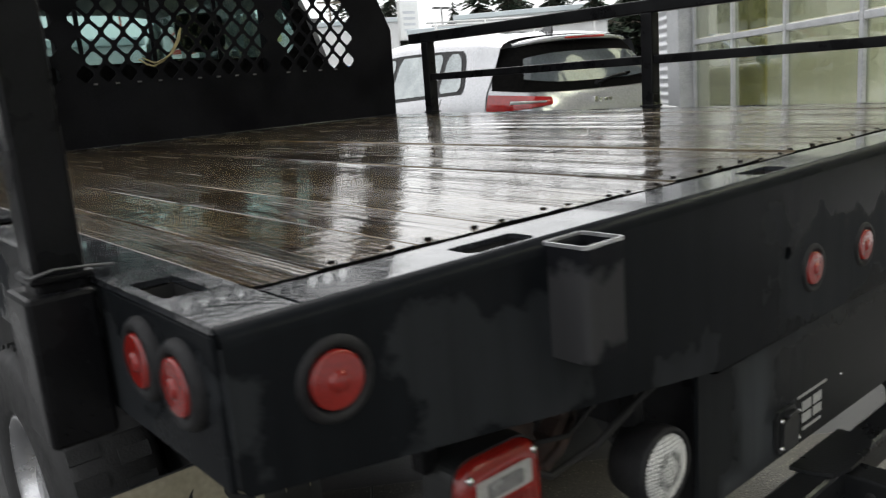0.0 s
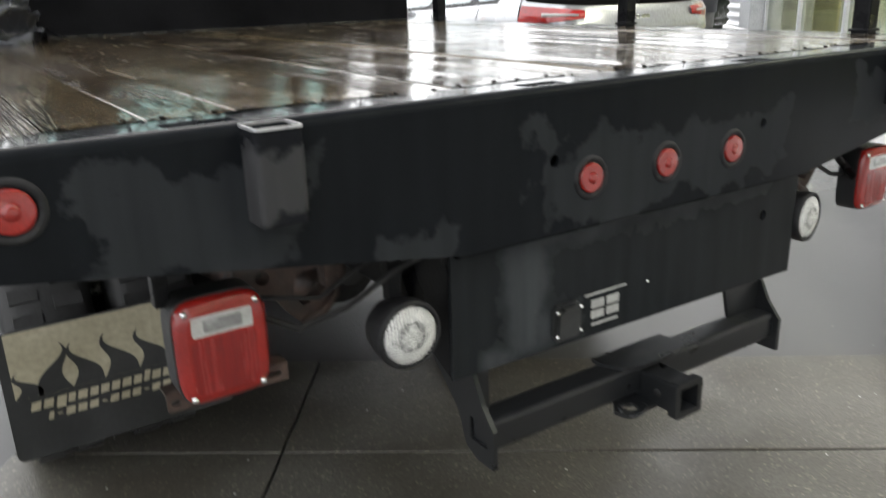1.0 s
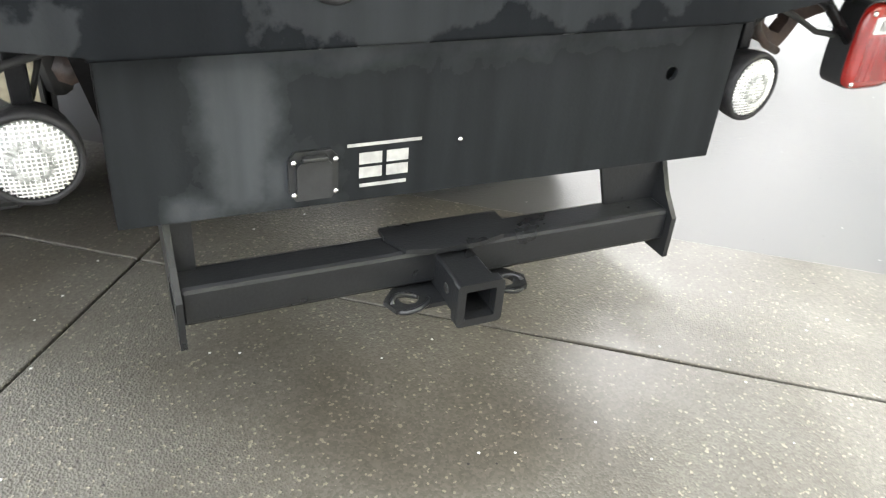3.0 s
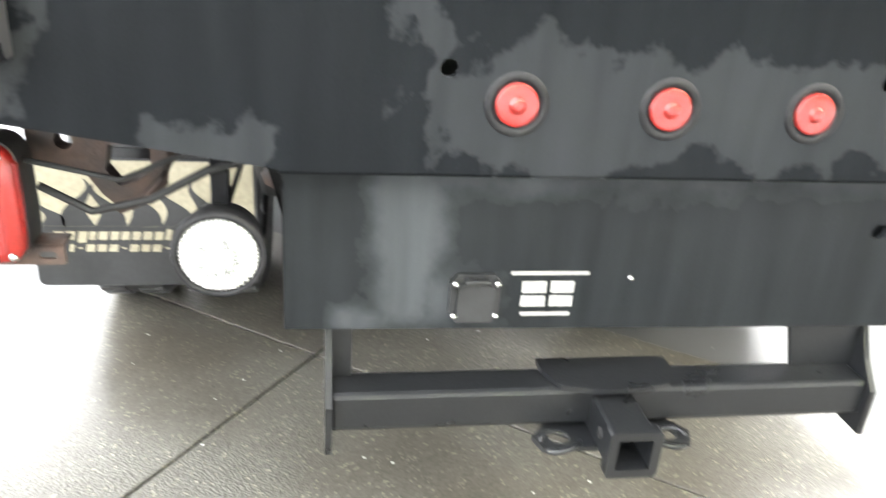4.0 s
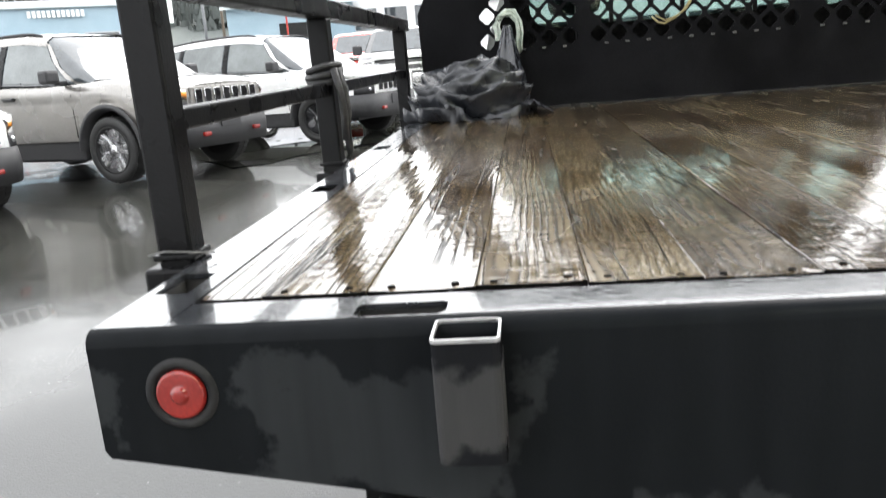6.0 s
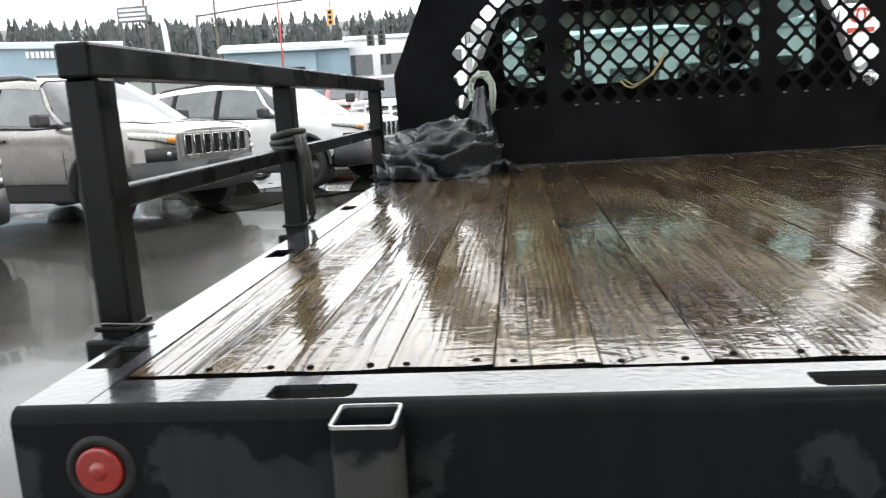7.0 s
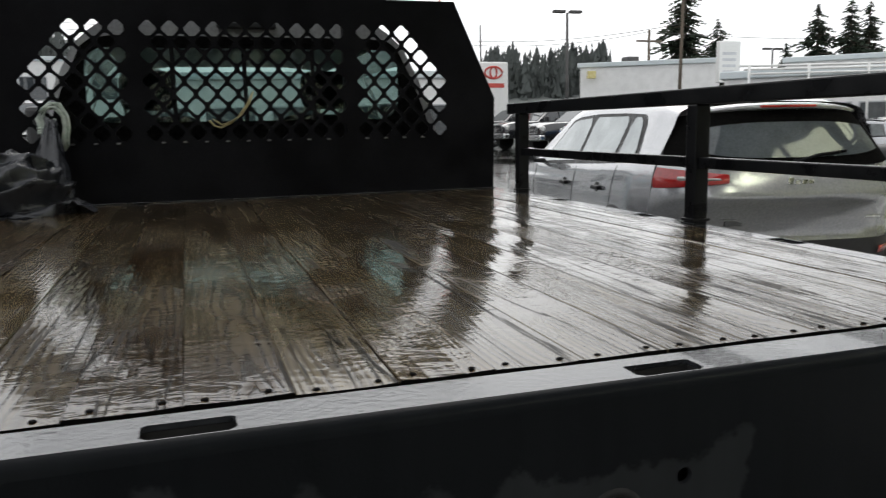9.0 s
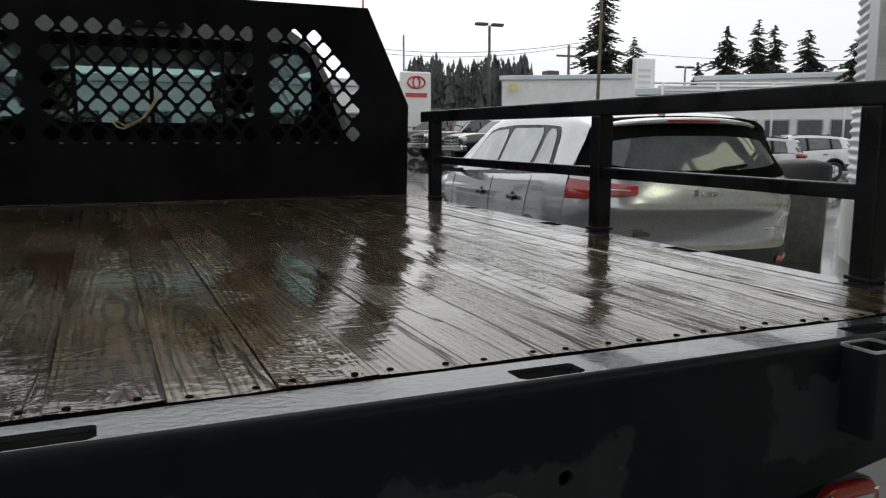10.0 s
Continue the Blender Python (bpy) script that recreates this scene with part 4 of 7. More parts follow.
# round work lamps
def work_lamp(xc, turn):
    m = Matrix.Translation((xc, 0.035, 0.806)) @ Matrix.Rotation(radians(turn), 4, "Z") @ BACK
    h = part("work_lamp", Shape().lathe([(0.030, -0.075), (0.052, -0.06), (0.061, -0.02), (0.062, 0.0), (0.060, 0.006), (0.054, 0.006), (0.053, -0.002)], n=32), M_RUBBER, truck, "round reversing work lamp in black rubber", m)
    s_ = Shape().lathe([(0.0535, -0.002), (0.045, 0.006), (0.025, 0.011), (0.0, 0.0125)], n=32)
    part("lens", s_, M_WORKLENS, h, "ribbed clear lens")
    ribs = Shape()
    for k in range(-8, 9):
        x = k * 0.0058
        hh = math.sqrt(max(0.0, 0.051 ** 2 - x * x))
        pts = [(x, t * hh, 0.0035 + 0.0085 * (1 - (x * x + (t * hh) ** 2) / 0.0535 ** 2)) for t in (-1, -0.5, 0, 0.5, 1)]
        ribs.tube(pts, 0.0010, 5)
        ribs.tube([(q, p, r) for p, q, r in pts], 0.0010, 5)
    part("lens_ribs", ribs, M_CLEAR, h)
    part("lamp_arm", Shape().box(xc - 0.012, xc + 0.012, 0.075, 0.10, 0.84, 0.98, 0.003), M_BLACK, truck)

work_lamp(-0.570, 0)
work_lamp(0.570, 8)

# wiring under the tail
rng = random.Random(5)
for pts, r in (([(-0.80, 0.09, 0.88), (-0.74, 0.10, 0.84), (-0.66, 0.08, 0.865), (-0.58, 0.06, 0.915), (-0.50, 0.06, 0.938), (-0.40, 0.09, 0.935)], 0.007),
               ([(-0.82, 0.08, 0.92), (-0.70, 0.10, 0.885), (-0.60, 0.10, 0.93), (-0.50, 0.10, 0.97)], 0.005),
               ([(-0.56, 0.09, 0.86), (-0.54, 0.10, 0.92), (-0.47, 0.10, 0.96)], 0.005),
               ([(0.57, 0.10, 0.85), (0.575, 0.08, 0.90), (0.63, 0.09, 0.93), (0.70, 0.10, 0.905), (0.76, 0.10, 0.875), (0.80, 0.09, 0.87)], 0.007),
               ([(0.50, 0.10, 0.92), (0.56, 0.09, 0.955), (0.66, 0.10, 0.95)], 0.005)):
    part("cable", Shape().tube(pts, r * 0.8, 8), M_DARK, truck)
part("loose_wire", Shape().tube([(0.992, 0.06, 1.05), (0.986, 0.05, 0.985), (0.972, 0.05, 0.935), (0.976, 0.05, 0.905), (0.992, 0.05, 0.889), (1.010, 0.05, 0.896), (1.03, 0.05, 0.92), (1.05, 0.05, 0.94)], 0.0028, 6), M_RUBBER, truck)

# chassis under the deck
for sx in (-1, 1):
    part("frame_rail", Shape().box(sx * 0.43 - 0.03, sx * 0.43 + 0.03, 0.10, 6.2, 0.78, 0.98, 0.005), M_BLACK, truck)
    part("bed_runner", Shape().box(sx * 0.43 - 0.04, sx * 0.43 + 0.04, 0.05, LEN, 0.985, 1.10, 0.004), M_BLACK, truck)
    part("spring", Shape().tube([(sx * 0.52, 0.55, 0.74), (sx * 0.52, 0.9, 0.62), (sx * 0.52, 1.58, 0.52), (sx * 0.52, 2.0, 0.62), (sx * 0.52, 2.3, 0.74)], 0.03, 8), M_RUST, truck)
for k in range(6):
    part("cross_sill", Shape().box(-1.2, 1.2, 0.25 + k * 0.5, 0.31 + k * 0.5, 1.04, 1.098), M_BLACK, truck)
part("axle", Shape().tube([(-0.95, 1.58, 0.42), (-0.2, 1.58, 0.42), (0.2, 1.58, 0.42), (0.95, 1.58, 0.42)], 0.05, 12), M_DARK, truck)
part("differential", Shape().lathe([(0.05, -0.16), (0.15, -0.1), (0.17, 0.0), (0.15, 0.1), (0.06, 0.18)], Matrix.Translation((0, 1.58, 0.42)) @ BACK, 20), M_DARK, truck)
part("muffler", Shape().tube([(0.30, 0.9, 0.70), (0.30, 2.2, 0.70)], 0.08, 14), M_RUST, truck)
part("spare_tank", Shape().tube([(-0.15, 0.55, 0.80), (-0.15, 1.1, 0.80)], 0.11, 16), M_DARK, truck)

# unseen dark box added between the rails to hide bright ground
part("fuel_tank", Shape().box(-0.38, 0.38, 0.30, 1.15, 0.735, 0.965, 0.04), M_DARK, truck)
for sx in (-1, 1):
    cast = [(0.825, 0.985), (0.645, 0.985), (0.640, 0.905), (0.652, 0.872), (0.680, 0.845), (0.715, 0.830), (0.735, 0.850), (0.755, 0.880), (0.790, 0.892), (0.825, 0.90)]
    hanger = Shape().plate([(sx * p, z) for p, z in cast], [disc(sx * 0.778, 0.925, 0.012), [(sx * p, z) for p, z in ((0.668, 0.885), (0.668, 0.925), (0.722, 0.920), (0.728, 0.885), (0.712, 0.862), (0.690, 0.868))]], 0.03, facing_rear(0, 0.14, 0))
    part("spring_hanger", hanger, M_RUST, truck, "rusty cast spring hanger")
    part("hanger_lip", Shape().tube([(sx * 0.640, 0.135, 0.98), (sx * 0.640, 0.135, 0.905), (sx * 0.652, 0.135, 0.872), (sx * 0.680, 0.135, 0.845), (sx * 0.715, 0.135, 0.830)], 0.008, 8), M_RUST, truck)
    part("frame_gusset", Shape().plate([(sx * 0.535, 0.975), (sx * 0.40, 0.975), (sx * 0.40, 0.72), (sx * 0.47, 0.72)], [], 0.012, facing_rear(0, 0.16, 0)), M_BLACK, truck)
    part("shock", Shape().tube([(sx * 0.58, 0.55, 0.95), (sx * 0.56, 1.1, 0.52)], 0.035, 10), M_DARK, truck)

# wheels
def wheel_parts(parent, m, radius, width, rim_r, rim_mat, spokes=0, dish=0.03):
    """Tyre with tread blocks and rim; the axis is the local z, the outer face at +z."""
    h = width / 2
    prof = [(rim_r, -h * 0.9), (radius * 0.90, -h), (radius * 0.975, -h * 0.86), (radius, -h * 0.6), (radius, h * 0.6), (radius * 0.975, h * 0.86), (radius * 0.90, h), (rim_r * 1.08, h * 0.98), (rim_r, h * 0.86)]
    t = part("wheel", Shape().lathe(prof, n=40, caps=False), M_TYRE, parent, "", m)
    tread = Shape()
    for i in range(36):
        a = 2 * math.pi * i / 36
        for k in (-1, 1):
            bx = Shape().box(-0.018, 0.018, radius - 0.006, radius + 0.006, k * h * 0.45 - h * 0.3, k * h * 0.45 + h * 0.3)
            bx.moved(Matrix.Rotation(a + k * 0.04, 4, "Z"))
            tread.add(bx.v, bx.f)
    part("tread", tread, M_TYRE, t)
    rim = Shape().lathe([(rim_r, -h * 0.8), (rim_r * 0.97, h * 0.86), (rim_r * 1.02, h * 0.90), (rim_r * 0.95, h * 0.92), (rim_r * 0.90, h * 0.6), (rim_r * 0.86, h * 0.2)] + ([(0.0, h * 0.2)] if spokes else [(rim_r * 0.55, h * 0.1 - dish), (rim_r * 0.42, h * 0.3), (rim_r * 0.36, h * 0.7), (0.0, h * 0.72)]), n=36)
    part("rim", rim, rim_mat if not spokes else M_DARK, t)
    if spokes:
        sp = Shape()
        for i in range(spokes):
            for da in (-0.15, 0.15):
                a = 2 * math.pi * i / spokes + da
                bx = Shape().box(rim_r * 0.16, rim_r * 0.95, -0.027, 0.027, h * 0.55, h * 0.78, 0.006)
                bx.moved(Matrix.Rotation(a, 4, "Z"))
                sp.add(bx.v, bx.f)
        sp.lathe([(rim_r * 0.24, h * 0.5), (rim_r * 0.24, h * 0.80), (0, h * 0.82)], n=20)
        sp.lathe([(rim_r * 0.90, h * 0.6), (rim_r * 0.98, h * 0.88), (rim_r * 1.03, h * 0.88), (rim_r * 0.96, h * 0.6)], n=36)
        part("spokes", sp, rim_mat, t)
    return t

for sx in (-1, 1):
    face = SIDE if sx < 0 else SIDER
    for off in (1.0, 0.72):
        wheel_parts(truck, Matrix.Translation((sx * off, 1.58, 0.405)) @ face, 0.405, 0.235, 0.225, M_ALLOY)

# unseen masses under the cab, added to keep daylight from under the truck
part("gearbox", Shape().box(-0.34, 0.34, 3.3, 5.6, 0.34, 0.80, 0.06), M_DARK, truck)
part("drive_shaft", Shape().tube([(0, 1.55, 0.44), (0, 3.35, 0.55)], 0.045, 12), M_DARK, truck)
part("front_axle", Shape().box(-0.80, 0.80, 5.75, 5.95, 0.30, 0.46, 0.03), M_DARK, truck)
part("front_valance", Shape().box(-0.98, 0.98, 6.55, 6.75, 0.30, 0.85, 0.05), M_DARK, truck)
for sx in (-1, 1):
    face = SIDE if sx < 0 else SIDER
    wheel_parts(truck, Matrix.Translation((sx * 0.90, 5.85, 0.405)) @ face, 0.405, 0.25, 0.225, M_ALLOY)
    part("side_step", Shape().box(min(sx * 0.62, sx * 1.0), max(sx * 0.62, sx * 1.0), 3.15, 5.2, 0.40, 0.86, 0.04), M_DARK, truck)
    part("side_tank", Shape().box(min(sx * 0.50, sx * 0.92), max(sx * 0.50, sx * 0.92), 2.0, 3.1, 0.42, 0.84, 0.05), M_DARK, truck)

# mud flaps: cream with black flame cut-outs, black foot with lettering bars
def mud_flap(xc):
    y = 1.00
    w, z0, z1 = 0.262, 0.27, 0.615
    f = part("mud_flap", Shape().plate(rounded(-w - 0.022, w + 0.008, z0, z1, 0.02), [], 0.008, facing_rear(xc, y, 0)), M_FLAP, truck, "black mud flap with cream panel, black flames and lettering bars")
    part("cream_panel", Shape().plate(rounded(-w, w, 0.438, z1 - 0.002, 0.004), [], 0.0015, facing_rear(xc, y - 0.003, 0)), M_CREAM, f, "cream panel")
    for bx, hh, hw, tip in ((-0.232, 0.085, 0.034, -0.012), (-0.170, 0.150, 0.042, 0.024), (-0.092, 0.140, 0.040, -0.030), (-0.010, 0.145, 0.046, -0.034),
                            (0.072, 0.135, 0.044, -0.036), (0.138, 0.150, 0.038, -0.020), (0.200, 0.150, 0.040, -0.022), (0.247, 0.070, 0.022, -0.010)):
        lft, rgt = [], []
        for j in range(13):
            t = j / 12
            cx = bx + tip * t * 0.7 + (0.017 if tip < 0 else -0.017) * math.sin(t * 6.0) * (0.4 + t)
            ww = hw * (0.38 * (1 - t) ** 5 + 0.68 * (1 - t) ** 0.75 * (0.85 + 0.3 * math.sin(t * 5.0)))
            lft.append((max(cx - ww, -w), 0.439 + 0.85 * hh * t))
            rgt.append((min(cx + ww, w), 0.439 + 0.85 * hh * t))
        part("flame", Shape().plate(lft + rgt[-2::-1], [], 0.0012, facing_rear(xc, y - 0.0048, 0)), M_FLAP, f)
    bars = Shape()
    def glyph(x, wd, za, zb):
        sl = 0.10 * (zb - za) / 0.02 * 0.05
        bars.add([(xc + x, y - 0.0056, za), (xc + x + wd, y - 0.0056, za), (xc + x + wd + sl, y - 0.0056, zb), (xc + x + sl, y - 0.0056, zb)], [(0, 1, 2, 3)])
    x = -0.235
    for k, (wd, asc) in enumerate(((0.022, 0), (0.022, 0), (0.022, -1), (0.016, 0), (0.022, 0), (0.020, 0), (0.020, 0), (0.020, 0), (0.022, 0), (0.020, 0), (0.014, 1), (0.022, 0), (0.032, 0), (0.007, -2), (0.020, 0), (0.022, 0), (0.032, 0))):
        if asc == -2:
            glyph(x, wd, 0.402, 0.408)
        else:
            glyph(x, wd, 0.394 if asc == -1 else 0.402, 0.432 if asc == 1 else 0.425)
        x += wd + 0.0065
    x = -0.20
    for q in range(14):
        if q in (1, 5, 9):
            glyph(x + 0.004, 0.012, 0.377, 0.381)
            x += 0.022
        else:
            glyph(x, 0.021 if q else 0.011, 0.369, 0.389)
            x += 0.028 if q else 0.018
    part("lettering", bars, M_CREAM, f, "cream lettering bars")

mud_flap(-0.865)
mud_flap(0.865)

# headboard with punched diamond windows
HB_Y = LEN + 0.004
hb_out = [(-1.19, DECK - 0.05), (1.19, DECK - 0.05), (1.20, 1.645), (0.995, 2.10), (-0.995, 2.10), (-1.20, 1.645)]
dp, dz, dd = 0.0915, 0.0558, 0.0340
cuts = []
for j in range(9):
    z = 1.950 - j * dz
    odd = 0.5 if j % 2 else 0.0
    row = [(k - 4.5 + odd) * dp for k in range(10 - j % 2)]
    lim = 0.725 + (1.950 - z) * dp / (2 * dz) if z > 1.72 else 0.91
    for k in range(6):
        x = 0.535 + (k + odd) * dp
        if x < lim:
            row += [x, -x]
    for x in row:
        c = 0.0065
        x += 0.012
        cuts.append([(x + dd, z - c), (x + dd, z + c), (x + c, z + dd), (x - c, z + dd), (x - dd, z + c), (x - dd, z - c), (x - c, z - dd), (x + c, z - dd)])
hb = part("headboard", Shape().plate(hb_out, cuts, 0.006, facing_rear(0, HB_Y, 0)), M_HEAD, truck, "black steel headboard with punched diamond openings")
rim_pts = [(-1.19, DECK - 0.05), (-1.20, 1.645), (-0.995, 2.10), (0.995, 2.10), (1.20, 1.645), (1.19, DECK - 0.05)]
edge = Shape()
for (xa, za), (xb, zb) in zip(rim_pts, rim_pts[1:]):
    d = Vector((xb - xa, 0, zb - za)).normalized()
    nrm = Vector((d.z, 0, -d.x)) * 0.022
    a, b = Vector((xa, 0, za)), Vector((xb, 0, zb))
    q = [a, b, b + nrm, a + nrm]
    edge.add([(p.x, HB_Y + 0.007, p.z) for p in q] + [(p.x, HB_Y + 0.05, p.z) for p in q], [(0, 1, 2, 3), (7, 6, 5, 4), (0, 4, 5, 1), (1, 5, 6, 2), (2, 6, 7, 3), (3, 7, 4, 0)])
part("headboard_rim", edge, M_HEAD, hb)
for x in (-0.474, 0.474):
    part("upright", Shape().box(x - 0.022, x + 0.022, HB_Y + 0.007, HB_Y + 0.06, DECK - 0.05, 2.08, 0.004), M_HEAD, hb)
riv = Shape().box(-0.008, 0.008, HB_Y - 0.010, HB_Y - 0.001, 1.458, 1.465, 0.001).mesh("rivet")
for i in range(-9, 10):
    if abs(abs(i * dp) - 0.474) > 0.04:
        part("rivet", riv, M_DULLWIRE, hb, m=Matrix.Translation((i * dp, 0, 0)))
part("foot_angle", Shape().box(-1.19, 1.19, HB_Y - 0.028, HB_Y - 0.002, DECK + 0.001, DECK + 0.005, 0.001), M_TRIM, hb, "wet black steel foot angle")
part("yellow_cable", Shape().tube([(0.025, HB_Y - 0.012, 1.67), (0.0, HB_Y - 0.028, 1.625), (-0.04, HB_Y - 0.034, 1.57), (-0.08, HB_Y - 0.034, 1.54), (-0.12, HB_Y - 0.032, 1.522), (-0.145, HB_Y - 0.024, 1.53), (-0.165, HB_Y + 0.01, 1.555)], 0.0042, 8).tube([(0.03, HB_Y - 0.012, 1.68), (0.01, HB_Y - 0.03, 1.63), (-0.03, HB_Y - 0.036, 1.575), (-0.075, HB_Y - 0.036, 1.548), (-0.115, HB_Y - 0.034, 1.534), (-0.15, HB_Y + 0.01, 1.56)], 0.0036, 8), M_CABLE, truck, "slack yellow cable loop")

# cab behind the headboard
CAB_X = 0.04
CY = LEN + 0.30
def cab_ring(z):
    """Half-width of the cab at height z."""
    return lerp([(0.8, 0.985), (1.35, 0.98), (1.45, 0.97), (1.60, 0.925), (1.78, 0.855), (1.93, 0.78), (2.00, 0.71), (2.04, 0.65), (2.075, 0.54)], z)

outl = [(cab_ring(z), z) for z in (0.85, 1.2, 1.4, 1.55, 1.68, 1.78, 1.86, 1.93, 1.97, 2.01, 2.04, 2.06, 2.075)]
cab_out = [(CAB_X - x, z) for x, z in outl] + [(CAB_X + x, z) for x, z in reversed(outl)]
win = rounded(CAB_X - 0.775, CAB_X + 0.775, 1.575, 1.935, 0.10, 5)
part("cab_back", Shape().plate(cab_out, [win], 0.03, facing_rear(0, CY, 0)), M_CABPAINT, truck, "silver cab back wall with a wide window")
for sx in (-1, 1):
    sides = Shape().grid([[(CAB_X + sx * cab_ring(z), y, z) for y in (CY + 0.03, CY + 0.35, CY + 1.5, CY + 2.9)] for z in (0.85, 1.2, 1.45)])
    for ya, yb, yc, yd in ((CY + 0.03, CY + 0.20, CY + 0.03, CY + 0.24), (CY + 1.05, CY + 1.15, CY + 1.05, CY + 1.15), (CY + 1.95, CY + 2.05, CY + 1.55, CY + 1.65)):
        sides.grid([[(CAB_X + sx * cab_ring(z), ya + (yc - ya) * t, z), (CAB_X + sx * cab_ring(z), yb + (yd - yb) * t, z)] for z, t in ((1.44, 0), (1.55, 0.25), (1.72, 0.65), (1.94, 1.0))])
    part("cab_side", sides, M_CABPAINT, truck)
roof = Shape().grid([[(CAB_X + sx, y, z + 0.012 * smooth01((y - CY) / 0.3) - 0.03 * smooth01((y - CY - 1.1) / 0.7)) for sx, z in [(-x, z) for x, z in outl[6:]] + [(x, z) for x, z in reversed(outl[6:])]] for y in (CY, CY + 0.05, CY + 0.5, CY + 1.1, CY + 1.65)])
part("cab_roof", roof, M_CABPAINT, truck)
liner = Shape().grid([[(CAB_X + x * 0.93, y, 1.97 - 0.03 * (abs(x) > 0.5)) for x in (-0.7, -0.4, 0, 0.4, 0.7)] for y in (CY + 0.04, CY + 1.6)])
part("headliner", liner, M_LINER, truck)
part("cab_floor", Shape().box(-0.85, 0.85, CY + 0.04, CY + 2.0, 0.88, 0.95), M_DARK, truck)
part("dashboard", Shape().box(-0.85, 0.85, CY + 1.75, CY + 2.2, 0.95, 1.42, 0.04), M_DARK, truck)
part("bonnet", Shape().box(-0.90, 0.90, CY + 2.2, CY + 3.5, 0.75, 1.38, 0.08), M_CABPAINT, truck)
for x in (-0.45, 0.50):
    seat = part("cab_seat", Shape().box(x - 0.26, x + 0.26, CY + 0.45, CY + 0.62, 0.95, 1.62, 0.06), M_DARK, truck)
    part("headrest", Shape().box(x - 0.14, x + 0.14, CY + 0.47, CY + 0.58, 1.65, 1.86, 0.05), M_DARK, seat)
cw = part("cab_window", Shape().plate(rounded(CAB_X - 0.77, CAB_X + 0.77, 1.58, 1.93, 0.095, 5), [], 0.004, facing_rear(0, CY + 0.012, 0)), M_CABGLASS, truck, "greenish sliding rear window")
cw.visible_shadow = False
frit = [(cab_ring(z) - 0.035, z) for z in (1.46, 1.55, 1.65, 1.75, 1.82, 1.88, 1.93)] + [(0.70, 1.965), (0.60, 1.98)]
frit = [(CAB_X + x, z) for x, z in frit] + [(CAB_X - x, z) for x, z in reversed(frit)]
part("window_gasket", Shape().plate(frit, [rounded(CAB_X - 0.735, CAB_X + 0.745, 1.58, 1.925, 0.095, 5)], 0.006, facing_rear(0, CY - 0.003, 0)), M_GAP_TRIM, truck, "black border round the cab window")
part("high_brake_light", Shape().box(CAB_X - 0.14, CAB_X + 0.14, CY - 0.03, CY - 0.001, 2.015, 2.05, 0.010), M_FLAP, truck, "dark high brake light on the cab")
for x in (-0.31, 0.02, 0.35):
    part("window_bar", Shape().box(x - 0.010, x + 0.010, CY - 0.002, CY + 0.006, 1.58, 1.93), M_BLACK, cw)
for sx in (-1, 1):
    mp_ = part("side_mirror", Shape().box(sx * 1.13 - 0.09, sx * 1.13 + 0.09, CY + 1.5, CY + 1.6, 1.42, 1.72, 0.03), M_FLAP, truck)
    part("mirror_arm", Shape().tube([(sx * 0.90, CY + 1.55, 1.45), (sx * 1.10, CY + 1.55, 1.50)], 0.02, 8), M_FLAP, mp_)

# ---- stake rails standing in the side pockets ----
def stake_rail(sx):
    xc, up = (-1.252, 0.015) if sx < 0 else (1.238, 0.0)
    r = thing("stake_rail", "black square-tube side rail standing in stake pockets", "rail", group="side rails")
    a = 0.026
    top = Shape().box(xc - a, xc + a, 0.285, 2.775, 1.562 + up, 1.612 + up, 0.005)
    part("top_rail", top, M_BLACK, r)
    part("mid_rail", Shape().box(xc - 0.014, xc + 0.014, 0.325, 2.66, 1.368 + up, 1.402 + up, 0.004), M_BLACK, r)
    for y in (0.325, 1.295, 2.650):
        part("post", Shape().box(xc - a, xc + a, y - a, y + a, DECK - 0.115, 1.563 + up, 0.005), M_BLACK, r)
        part("weld_collar", Shape().box(xc - a - 0.006, xc + a + 0.006, y - a - 0.006, y + a + 0.006, DECK + 0.003, DECK + 0.012, 0.003), M_BLACK, r)
    return r

stake_rail(-1)
stake_rail(1)
for sx in (-1, 1):
    for y in (0.325, 1.295, 2.650):
        s = Shape()
        xo = sx * 1.225
        s.box(min(xo, sx * 1.295), max(xo, sx * 1.295), y - 0.045, y + 0.045, 1.03, DECK - 0.004, 0.006)
        part("rail_pocket", s, M_BLACK, truck)

